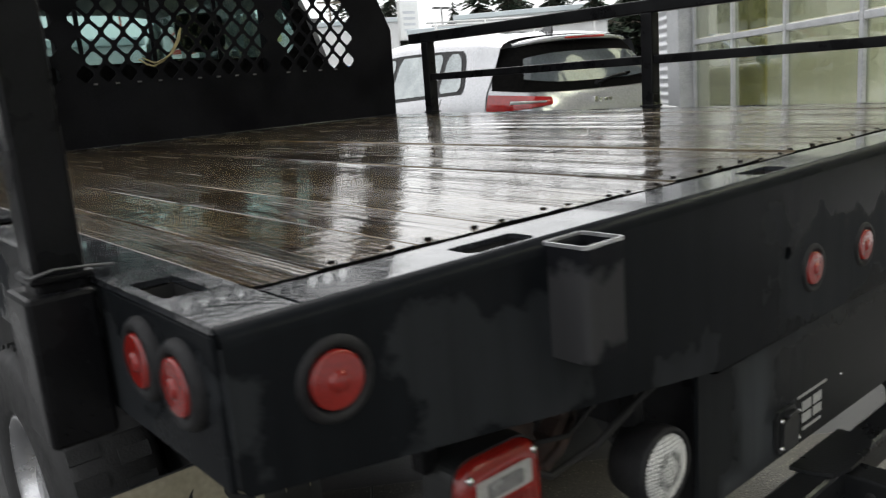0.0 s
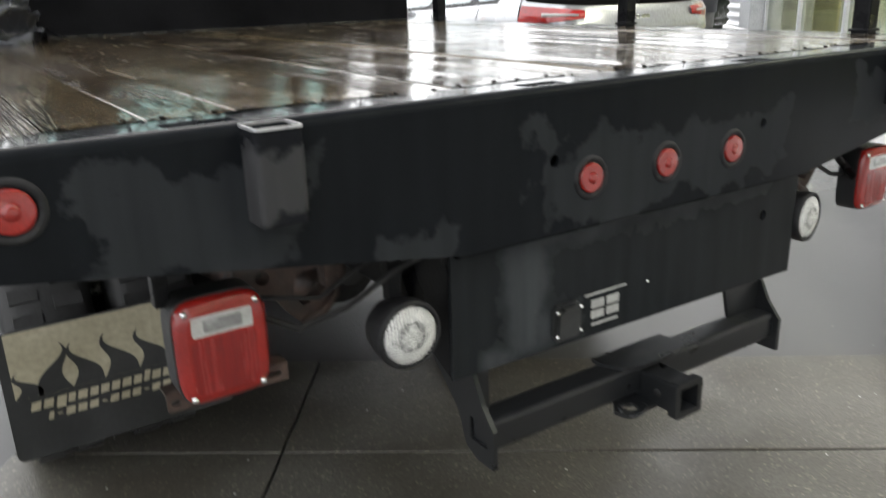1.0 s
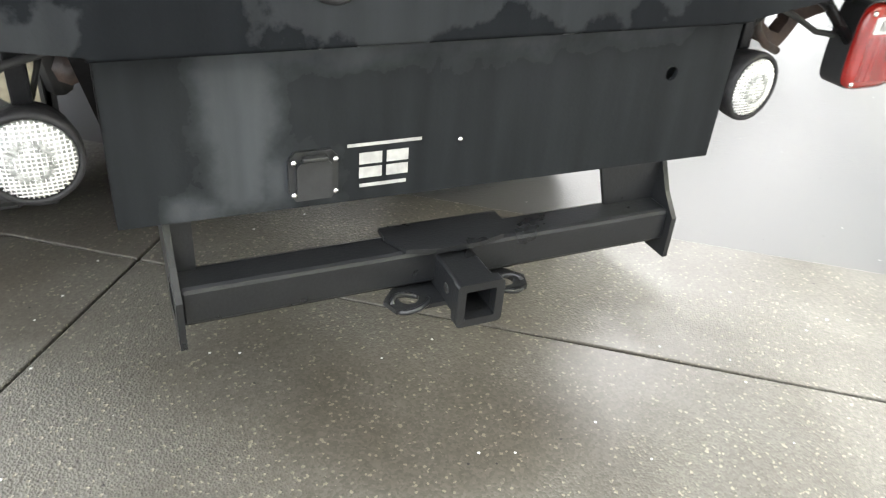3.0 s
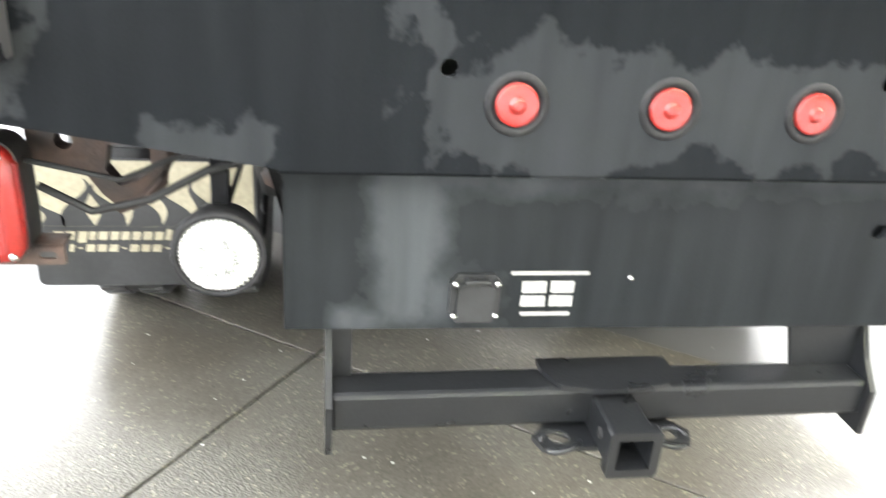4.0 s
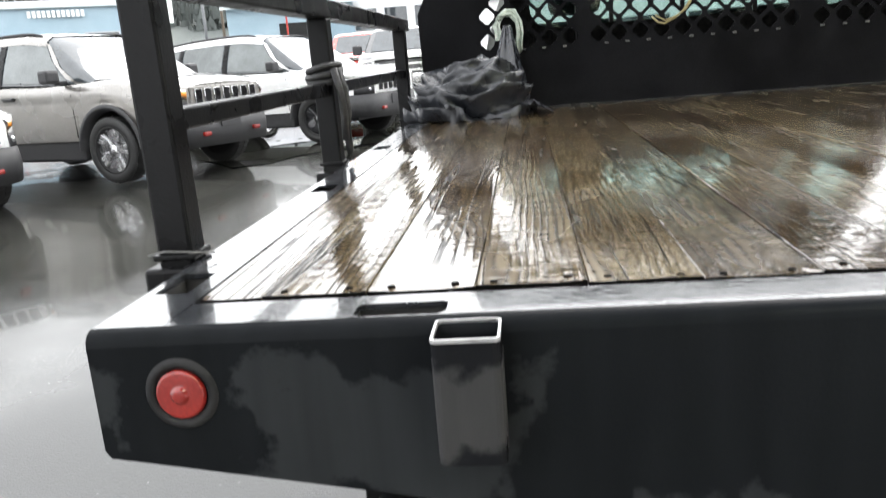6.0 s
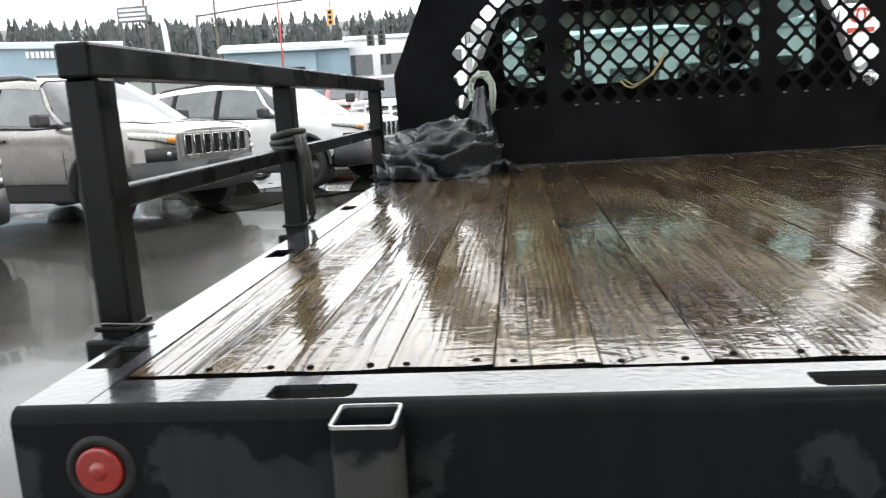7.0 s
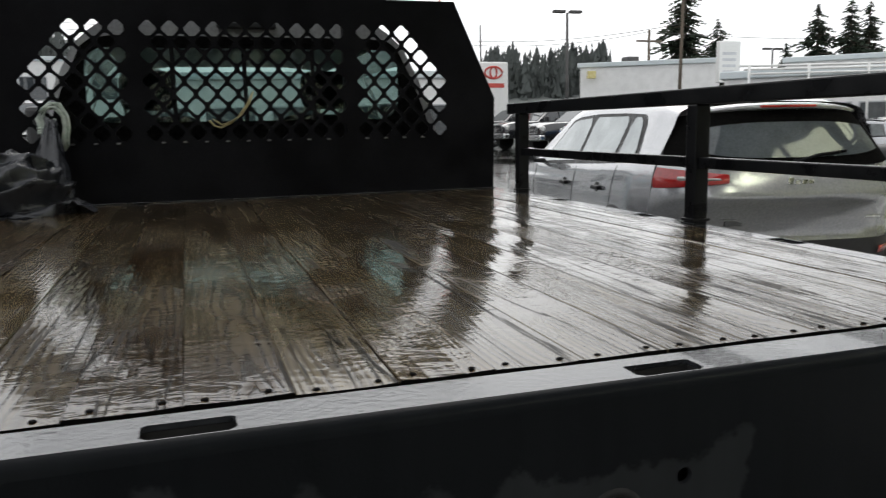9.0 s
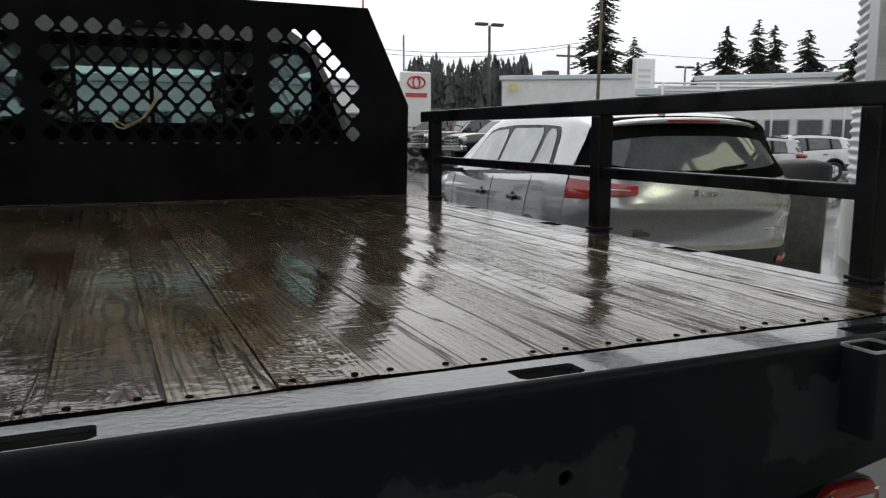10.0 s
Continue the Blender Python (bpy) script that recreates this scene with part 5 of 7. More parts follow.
# ---- things on the deck ----
# crumpled sheet bundle tied to the headboard
def bundle():
    b = thing("sheet_bundle", "crumpled wet black plastic sheet bundle tied with pale rope", "bundle", Matrix.Translation((-0.965, 2.62, DECK)))
    rows = []
    nu, nv = 104, 52
    for j in range(nv):
        v = j / (nv - 1)
        row = []
        for i in range(nu):
            a = 2 * math.pi * i / nu
            ex, ey = 0.235, 0.19
            prof = lerp([(0, 1.0), (0.15, 1.06), (0.4, 0.92), (0.65, 0.66), (0.85, 0.32), (1, 0.02)], v)
            h = lerp([(0, 0.0), (0.15, 0.03), (0.4, 0.105), (0.65, 0.165), (0.85, 0.195), (1, 0.205)], v)
            x, y = ex * prof * math.cos(a), ey * prof * math.sin(a)
            w1 = 0.09 * noise.noise((x * 5, y * 5, h * 7 + 3))
            k = 0.066 * (1 - 2.4 * abs(noise.noise((x * 5 + w1 * 6, y * 6, h * 15 + w1 * 9)))) + 0.020 * (1 - 2.4 * abs(noise.noise((x * 11 + w1 * 20, y * 15, h * 34 + 5)))) + 0.004 * (1 - 2.4 * abs(noise.noise((x * 36, y * 36, h * 70 + 9))))
            k *= 0.68 - 0.3 * v
            k -= 0.012
            tall = 1.0 + 0.35 * noise.noise((x * 5 + 3, y * 5, 0))
            row.append((x + k * math.cos(a) * 1.3, y + k * math.sin(a) * 1.3, max(0.001, h * tall + k * 1.2 * (v > 0.05))))
        rows.append(row)
    part("sheet", Shape().grid(rows, smooth=True, closed=True), M_TARP, b)
    flap_rows = []
    for j in range(14):
        v = j / 13
        flap_rows.append([(0.08 + 0.26 * i / 17, -0.10 + 0.15 * v + 0.02 * noise.noise((i * 0.4, v * 3, 2)), 0.004 + 0.062 * math.sin(math.pi * i / 17) * (0.6 + 0.8 * abs(noise.noise((i * 0.45, v * 4, 1))))) for i in range(18)])
    part("sheet_fold", Shape().grid(flap_rows, smooth=False), M_TARP, b)
    neck = []
    for j in range(16):
        v = j / 15
        rad = lerp([(0, 0.080), (0.25, 0.075), (0.5, 0.055), (0.75, 0.034), (1, 0.016)], v)
        cx, cy, cz = 0.155 + 0.01 * v, 0.06 + 0.17 * v, 0.04 + 0.32 * v
        neck.append([(cx + rad * (1 + 0.16 * math.sin(7 * a + 0.5 * j) + 0.10 * math.sin(11 * a - 0.3 * j)) * math.cos(a), cy + rad * 0.7 * math.sin(a), cz + 0.012 * math.sin(5 * a)) for a in [2 * math.pi * i / 28 for i in range(28)]])
    part("sheet_neck", Shape().grid(neck, smooth=True, closed=True), M_TARP, b)
    return b

bundle()
rope = Shape()
for k in range(4):
    o, y = 0.0075 * (k - 1.5), LEN - 0.014 - 0.010 * (k % 2)
    rope.tube([(-0.845 + o, y + 0.03, 1.60), (-0.815 + o, y, 1.625 + o), (-0.775 + o, y - 0.01, 1.622 + o), (-0.748 + o, y - 0.014, 1.58), (-0.744 + o, y - 0.018, 1.535), (-0.752 + o, y - 0.02, 1.49), (-0.750 + o * 0.8, y - 0.024, 1.435 + 0.008 * k)], 0.0052, 7)
    rope.tube([(-0.79 + o, y, 1.63 - o), (-0.825 + o, y - 0.008, 1.612), (-0.848 + o, y - 0.012, 1.57), (-0.838 + o, y - 0.012, 1.53), (-0.818 + o, y - 0.016, 1.508), (-0.795 + o, y - 0.012, 1.54), (-0.79, y, 1.57)], 0.0050, 7)
for k in range(3):
    rope.tube([(-0.833 + 0.020 * math.cos(a), LEN - 0.034 + 0.016 * math.sin(a), 1.512 + 0.010 * k) for a in [2 * math.pi * i / 14 for i in range(15)]], 0.0052, 6)
solid("rope_coil", rope, M_ROPE, "pale green rope looped through the headboard", "rope")

rope = Shape()
px, py = -1.252, 1.295
for k in range(3):
    z = 1.425 + 0.014 * k
    ring = [(px + (0.041 + 0.003 * (k % 2)) * math.cos(a), py + (0.041 + 0.003 * (k % 2)) * math.sin(a), z + 0.008 * math.sin(a + k)) for a in [2 * math.pi * i / 20 for i in range(21)]]
    rope.tube(ring, 0.0085, 7)
rope.tube([(px + 0.045, py - 0.03, 1.445), (px + 0.058, py - 0.04, 1.40), (px + 0.060, py - 0.035, 1.34), (px + 0.050, py - 0.02, 1.29), (px + 0.045, py + 0.01, 1.235), (px + 0.04, py + 0.01, 1.213)], 0.010, 8)
rope.tube([(px + 0.035, py - 0.04, 1.45), (px + 0.050, py - 0.05, 1.39), (px + 0.052, py - 0.045, 1.33), (px + 0.046, py - 0.03, 1.27)], 0.010, 8)
solid("black_rope", rope, M_ROPEB, "black rope wound round a rail post", "rope")
wire = Shape().tube([(-1.286, 0.288, 1.214), (-1.262, 0.287, 1.219), (-1.235, 0.288, 1.217), (-1.215, 0.296, 1.2135), (-1.195, 0.31, 1.209)], 0.0015, 6)
solid("tie_wire", wire, M_DULLWIRE, "thin tie wire round the foot of a rail post", "wire")


# the bed rises a little towards the cab
TILT = Matrix.Translation((0, 0.10, DECK)) @ Matrix.Rotation(0.0085, 4, "X") @ Matrix.Translation((0, -0.10, -DECK))
for ob in list(scene.objects):
    kind_name = ob.name.split(".")[0]
    if (ob.parent == truck and kind_name in ("plank", "side_channel", "side_rail_beam", "headboard", "yellow_cable", "deck_underside")) or kind_name in ("stake_rail", "sheet_bundle", "rope_coil", "black_rope", "tie_wire"):
        ob.matrix_basis = TILT @ ob.matrix_basis


# ---- cars ----
def suv(name, label, paint, m, group, spokes=5, rim_mat=None, slots=7):
    """A rounded five-door car, 4.6 m long, front towards local +x."""
    c = thing(name, label, "car", m, group)
    wheels_x, wr = (1.37, -1.35), 0.352
    belt = [(-2.28, 1.13), (-2.2, 1.18), (-1.5, 1.185), (-1.0, 1.16), (0.4, 1.09), (1.0, 1.09), (1.5, 1.07), (1.85, 1.035), (2.08, 1.0), (2.22, 0.955)]
    wid = [(-2.28, 0.66), (-2.23, 0.745), (-2.12, 0.81), (-1.95, 0.85), (-1.7, 0.89), (-1.4, 0.93), (0.0, 0.92), (1.4, 0.93), (1.85, 0.885), (2.0, 0.825), (2.12, 0.735), (2.22, 0.60)]
    xs_ = [-2.28, -2.255, -2.23, -2.18, -2.12, -2.03, -1.95, -1.85, -0.75, -0.4, 0.0, 0.4, 0.8, 1.85, 1.93, 2.0, 2.06, 2.12, 2.17, 2.20, 2.22]
    for wx in wheels_x:
        xs_ += [wx + 0.445 * math.cos(math.pi * k / 14) for k in range(15)]
    xs_ = sorted(set(round(x, 3) for x in xs_))
    rows, low = [], []
    for x in xs_:
        w, zt = lerp(wid, x), lerp(belt, x)
        zs = 0.46
        for wx in wheels_x:
            if abs(x - wx) < 0.446:
                zs = max(zs, wr + 0.01 + math.sqrt(max(0, 0.445 ** 2 - (x - wx) ** 2)))
        if x > 1.84:
            zs = 0.52
        if x < -1.84:
            zs = 0.52
        z1, z2 = max(zs + 0.04, 0.66), max(zs + 0.06, 0.86)
        shoulder = max(zt - 0.10, z2 + 0.02)
        half = [(w * 0.99, zs), (w, z1), (w * 0.992, (z1 + z2) / 2), (w * 1.0, z2), (w * 0.985, shoulder), (w * 0.955, zt - 0.025), (w * 0.90, zt), (w * 0.55, zt + 0.022), (0, zt + 0.03)]
        rows.append([(x, y, z) for y, z in half] + [(x, -y, z) for y, z in reversed(half[:-1])])
    s_ = Shape().grid(rows)
    s_.add(rows[0], [tuple(range(len(rows[0])))])
    s_.add(rows[-1], [tuple(range(len(rows[-1]) - 1, -1, -1))])
    part("body", s_, paint, c)
    under = Shape().box(-0.92, 0.94, -0.90, 0.90, 0.24, 0.47, 0.03).box(-1.9, 1.9, -0.60, 0.60, 0.28, 0.66)
    part("underbody", under, M_CLAD, c, "dark grey plastic sills")

    def band(pts, z0, z1, off, bulge=0.0):
        """A strip that wraps round a corner: plan points with their lower and upper heights."""
        lo, mi, up = [], [], []
        for k, (x, y) in enumerate(pts):
            a, b = pts[max(k - 1, 0)], pts[min(k + 1, len(pts) - 1)]
            d = Vector((b[0] - a[0], b[1] - a[1]))
            n_ = Vector((-d.y, d.x)).normalized()
            if n_.x * x + n_.y * y < 0:
                n_ = -n_
            t = k / (len(pts) - 1)
            za, zb = (z0[0] + (z0[1] - z0[0]) * t, z1[0] + (z1[1] - z1[0]) * t)
            for row, zz, o in ((lo, za, off), (mi, (za + zb) / 2, off + bulge), (up, zb, off)):
                row.append((x + n_.x * o, y + n_.y * o, zz))
        inner = [[(p[0] * 0.985, p[1] * 0.97, p[2]) for p in row] for row in (lo, up)]
        return Shape().grid([inner[0], lo, mi, up, inner[1]])

    def half_line(pts, sy):
        return [(x, y * sy) for x, y in pts]

    front = [(2.22, 0.0), (2.22, 0.30), (2.22, 0.60), (2.17, 0.675), (2.12, 0.735), (2.0, 0.825), (1.86, 0.884)]
    rear = [(-2.28, 0.0), (-2.28, 0.35), (-2.28, 0.66), (-2.23, 0.745), (-2.12, 0.81), (-1.95, 0.85), (-1.82, 0.870)]
    for sy in (-1, 1):
        fl, rl = half_line(front, sy), half_line(rear, sy)
        part("front_bumper", band(fl, (0.30, 0.34), (0.665, 0.66), 0.012, 0.02), M_CLAD, c)
        part("rear_bumper", band(rl, (0.34, 0.36), (0.58, 0.62), 0.012, 0.012), M_CLAD, c)
        part("headlamp", band(fl[2:7], (0.835, 0.925), (0.925, 0.985), 0.010, 0.012), M_HEADLAMP, c, "slim clear headlamp")
        part("lamp_brow", band(fl[2:7], (0.823, 0.915), (0.835, 0.925), 0.013), M_BLACK, c)
        part("indicator", band(fl[2:4], (0.845, 0.860), (0.905, 0.915), 0.026), M_AMBER, c, "amber indicator strip")
        part("fog_lamp_pod", band(fl[2:6], (0.655, 0.66), (0.80, 0.80), 0.008, 0.004), M_CLAD, c)
        part("fog_lamp", Shape().lathe([(0.030, 0.0), (0.027, 0.014), (0.0, 0.018)], Matrix.Translation((2.185, sy * 0.67, 0.735)) @ Matrix.Rotation(radians(90), 4, "Y"), 14), M_ALLOY, c)
        part("tow_hook", Shape().box(2.22, 2.29, min(sy * 0.36, sy * 0.46), max(sy * 0.36, sy * 0.46), 0.42, 0.47, 0.014), M_RED, c, "red tow hook")
        tl_ = part("tail_light", band([(-2.288, sy * 0.42), (-2.285, sy * 0.53)] + rl[2:6], (1.03, 1.02), (1.075, 1.17), 0.026, 0.016), M_CARRED_LENS, c, "red wrap-round tail light")
        part("clear_strip", band([(-2.285, sy * 0.44), (-2.28, sy * 0.60), (-2.26, sy * 0.70)], (1.045, 1.065), (1.075, 1.115), 0.046), M_CLEAR, tl_)
        part("rear_reflector", band([(-2.28, sy * 0.50), (-2.28, sy * 0.64), (-2.24, sy * 0.73)], (0.53, 0.54), (0.575, 0.585), 0.028), M_CARRED_LENS, c)
        for wx in wheels_x:
            arc = [[], [], [], []]
            for k in range(17):
                a = math.pi * k / 16
                for q, (rr, yy) in enumerate(((0.40, 0.84), (0.43, 0.938), (0.455, 0.943), (0.480, 0.93))):
                    arc[q].append((wx + rr * math.cos(a), sy * yy, wr + 0.01 + rr * math.sin(a)))
            part("arch_trim", Shape().grid(arc), M_CLAD, c)
            inn = [[(wx + 0.43 * math.cos(math.pi * k / 12), sy * yy, wr + 0.01 + 0.43 * math.sin(math.pi * k / 12)) for k in range(13)] for yy in (0.62, 0.92)]
            part("wheel_well", Shape().grid(inn), M_DARK, c)
            face = Matrix(((1, 0, 0, wx), (0, 0, sy, sy * 0.815), (0, -sy, 0, wr), (0, 0, 0, 1)))
            wheel_parts(c, face, wr, 0.225, 0.25, rim_mat or M_ALLOY, spokes)
    # greenhouse
    top = [(-2.20, 1.175), (-2.08, 1.38), (-1.97, 1.545), (-1.8, 1.585), (-1.2, 1.635), (-0.5, 1.665), (0.0, 1.655), (0.38, 1.605), (0.75, 1.37), (1.15, 1.10)]
    gx = [-2.20, -2.14, -2.08, -2.02, -1.97, -1.88, -1.8, -1.5, -1.2, -0.8, -0.4, 0.0, 0.2, 0.38, 0.55, 0.75, 0.95, 1.15]

    def house(x, t):
        """A point of the side glass, t from belt to roof edge."""
        zb, zr = lerp(belt, x) - 0.03, lerp(top, x)
        wb = lerp([(-2.20, 0.70), (-2.0, 0.795), (-1.4, 0.88), (0.0, 0.88), (1.15, 0.86)], x)
        wrf = lerp([(-2.20, 0.64), (-1.97, 0.58), (-1.2, 0.655), (0.2, 0.66), (0.4, 0.645), (1.15, 0.80)], x)
        k = min(1.0, max(0.0, zr - zb) / 0.55)
        wt = wb + (wrf - wb) * k
        return wb + (wt - wb) * t ** 1.2, zb + max(0.02, zr - 0.045 - zb) * t

    rows = []
    for x in gx:
        half = [house(x, t) for t in (0, 0.33, 0.66, 1.0)]
        zr = max(lerp(top, x), half[-1][1] + 0.005)
        half += [(half[-1][0] * 0.90, zr), (half[-1][0] * 0.5, zr + 0.008), (0, zr + 0.012)]
        rows.append([(x, y, z) for y, z in half] + [(x, -y, z) for y, z in reversed(half[:-1])])
    part("greenhouse", Shape().grid(rows), M_CARGLASS, c, "dark tinted windows")
    rows = []
    for x in (-2.06, -2.0, -1.95, -1.88, -1.75, -1.5, -1.2, -0.8, -0.4, 0.0, 0.2, 0.36):
        xx = max(x, -1.97)
        y1, z1 = house(xx, 1.0)
        ya, za = house(xx, 0.90)
        zr = max(lerp(top, xx), z1 + 0.005) - (0.012 if x < -1.97 else 0)
        half = [(ya + 0.010, za if x > -1.97 else z1 - 0.01), (y1 + 0.012, z1 + 0.006), (y1 * 0.90, zr + 0.012), (y1 * 0.5, zr + 0.022), (0, zr + 0.026)]
        rows.append([(x, y, z) for y, z in half] + [(x, -y, z) for y, z in reversed(half[:-1])])
    rf = Shape().grid(rows)
    lip = rows[0]
    rf.add(lip + [(p[0] + 0.03, p[1], p[2] - 0.03) for p in lip], [(i, i + 1, len(lip) + i + 1, len(lip) + i) for i in range(len(lip) - 1)])
    part("roof", rf, paint, c)
    part("brake_strip", Shape().box(-2.080, -2.055, -0.21, 0.21, 1.553, 1.573, 0.004), M_CARRED_LENS, c, "high red brake strip")
    for sy in (-1, 1):
        rail = [(x, sy * (house(x, 1.0)[0] - 0.06), lerp(top, x) + (0.022 if -1.6 < x < 0.1 else 0.006)) for x in (-1.72, -1.58, -1.1, -0.6, -0.1, 0.08, 0.22)]
        part("roof_bar", Shape().tube(rail, 0.015, 6), M_CLAD, c)
        for xa, xb, xc_, xd, mt in ((1.00, 1.17, 0.33, 0.42, paint), (-0.36, -0.27, -0.37, -0.29, M_BLACK), (-1.27, -1.20, -1.29, -1.22, M_BLACK), (-2.20, -1.70, -1.98, -1.64, paint)):
            g_ = []
            for t in (0, 0.33, 0.66, 0.97):
                row = []
                for q in (0, 0.5, 1):
                    x = (xa + (xb - xa) * q) * (1 - t) + (xc_ + (xd - xc_) * q) * t
                    y, z = house(x, t)
                    row.append((x, sy * (y + 0.010), z))
                g_.append(row)
            part("pillar", Shape().grid(g_), mt, c)
        # panes in a paler grey, in place of daylight through the cabin
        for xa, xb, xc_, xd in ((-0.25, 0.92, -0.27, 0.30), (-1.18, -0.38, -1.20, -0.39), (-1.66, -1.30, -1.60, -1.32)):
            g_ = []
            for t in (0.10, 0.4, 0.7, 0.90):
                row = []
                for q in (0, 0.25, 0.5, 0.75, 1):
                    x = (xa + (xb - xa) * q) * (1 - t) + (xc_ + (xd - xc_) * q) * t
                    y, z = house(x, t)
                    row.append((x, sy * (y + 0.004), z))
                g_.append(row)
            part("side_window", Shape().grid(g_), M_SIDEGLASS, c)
        part("belt_trim", Shape().tube([(x, sy * (house(x, 0.04)[0] + 0.008), house(x, 0.04)[1]) for x in (-1.9, -1.4, -0.8, -0.2, 0.4, 0.95)], 0.009, 6), M_BLACK, c)
        mr_ = part("door_mirror", Shape().box(0.70, 0.84, min(sy * 0.97, sy * 1.15), max(sy * 0.97, sy * 1.15), 1.09, 1.24, 0.035), M_CLAD, c)
        part("mirror_stalk", Shape().box(0.74, 0.82, min(sy * 0.87, sy * 0.99), max(sy * 0.87, sy * 0.99), 1.08, 1.12, 0.01), M_CLAD, mr_)
        for hx in (-0.12, -0.98):
            part("door_handle", Shape().box(hx - 0.09, hx + 0.09, min(sy * 0.905, sy * 0.955), max(sy * 0.905, sy * 0.955), 0.945, 0.978, 0.012), M_CLAD, c)
        for lx in (0.90, -0.32, -1.16):
            part("door_seam", Shape().tube([(lx, sy * (lerp(wid, lx) + 0.001), 0.50), (lx - 0.01, sy * (lerp(wid, lx) * 0.994 + 0.002), 0.78), (lx - 0.02, sy * (lerp(wid, lx) * 0.985), 0.98)], 0.004, 5), M_DARK, c)
    gr = part("grille", Shape().box(2.205, 2.236, -0.55, 0.55, 0.675, 0.955, 0.012), paint, c)
    for k in range(slots):
        y = (k - (slots - 1) / 2) * 0.146
        part("grille_slot", Shape().box(2.228, 2.246, y - 0.050, y + 0.050, 0.705, 0.925, 0.008), M_BLACK, gr)
        part("slot_rim", Shape().tube([(2.246, y - 0.05, 0.71), (2.246, y - 0.05, 0.922), (2.246, y + 0.05, 0.922), (2.246, y + 0.05, 0.71), (2.246, y - 0.05, 0.71)], 0.006, 5), M_ALLOY, gr)
    part("plate_panel", Shape().box(2.25, 2.262, -0.16, 0.16, 0.50, 0.64, 0.004), M_CLAD, c)
    part("hood_patch", Shape().grid([[(x, y, lerp(belt, x) + 0.036 - 0.012 * abs(y)) for y in (-0.5, -0.25, 0, 0.25, 0.5)] for x in (1.15, 1.5, 1.8)]), paint, c)
    # tailgate: undercut lower panel, crease, leaning upper panel
    rows = []
    for z, x, w in ((0.56, -2.17, 0.66), (0.60, -2.185, 0.70), (0.72, -2.225, 0.74), (0.86, -2.300, 0.755), (0.905, -2.340, 0.755), (0.925, -2.345, 0.755), (0.95, -2.330, 0.75), (1.03, -2.305, 0.73), (1.11, -2.272, 0.71), (1.165, -2.222, 0.70)):
        rows.append([(x + 0.10 * abs(q) ** 3.2, w * q, z - 0.03 * (abs(q) > 0.8) * (z < 0.9) * 0) for q in (-1, -0.85, -0.65, -0.4, -0.15, 0.15, 0.4, 0.65, 0.85, 1)])
    part("tailgate", Shape().grid(rows), paint, c)
    # rear window: black printed border, centre paled for daylight seen through the cabin
    def pane(w0, w1, v0, v1, off):
        g_ = []
        for k in range(9):
            v = v0 + (v1 - v0) * k / 8
            e = abs(2 * k / 8 - 1)
            w = (w0 + (w1 - w0) * v) * (1 - 0.10 * e ** 4)
            x, z = -2.21 + 0.23 * v, 1.175 + 0.375 * v
            g_.append([(x - off * 0.88 + (0.06 + 0.08 * v) * abs(q) ** 3, w * q, z + off * 0.48 - 0.012 * abs(q) ** 2) for q in (-1, -0.75, -0.45, -0.15, 0.15, 0.45, 0.75, 1)])
        return Shape().grid(g_)
    rw_ = part("rear_window", pane(0.765, 0.640, 0.0, 0.99, 0.020), M_BLACK, c, "rear window with black border")
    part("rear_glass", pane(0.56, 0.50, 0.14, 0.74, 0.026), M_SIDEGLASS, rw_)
    bd = Shape()
    for k, y in enumerate((0.085, 0.035, -0.015, -0.06)):
        bd.box(-2.318, -2.300, y - 0.018, y + 0.018, 1.02, 1.06 if k == 0 else 1.047, 0.003)
    part("badge", bd, M_CHROME, c, "small chrome badge")
    part("small_badge", Shape().box(-2.29, -2.278, -0.62, -0.46, 0.735, 0.755, 0.003), M_CHROME, c)
    part("wiper", Shape().tube([(-2.225, -0.05, 1.19), (-2.185, -0.2, 1.255), (-2.15, -0.40, 1.30)], 0.011, 6), M_BLACK, c)
    part("antenna_fin", Shape().add([(-1.68, 0, 1.735), (-1.52, 0.02, 1.675), (-1.52, -0.02, 1.675), (-1.72, 0.012, 1.66), (-1.72, -0.012, 1.66)], [(0, 1, 2), (0, 3, 1), (0, 2, 4), (0, 4, 3), (1, 3, 4, 2)]), M_INK, c)
    return c


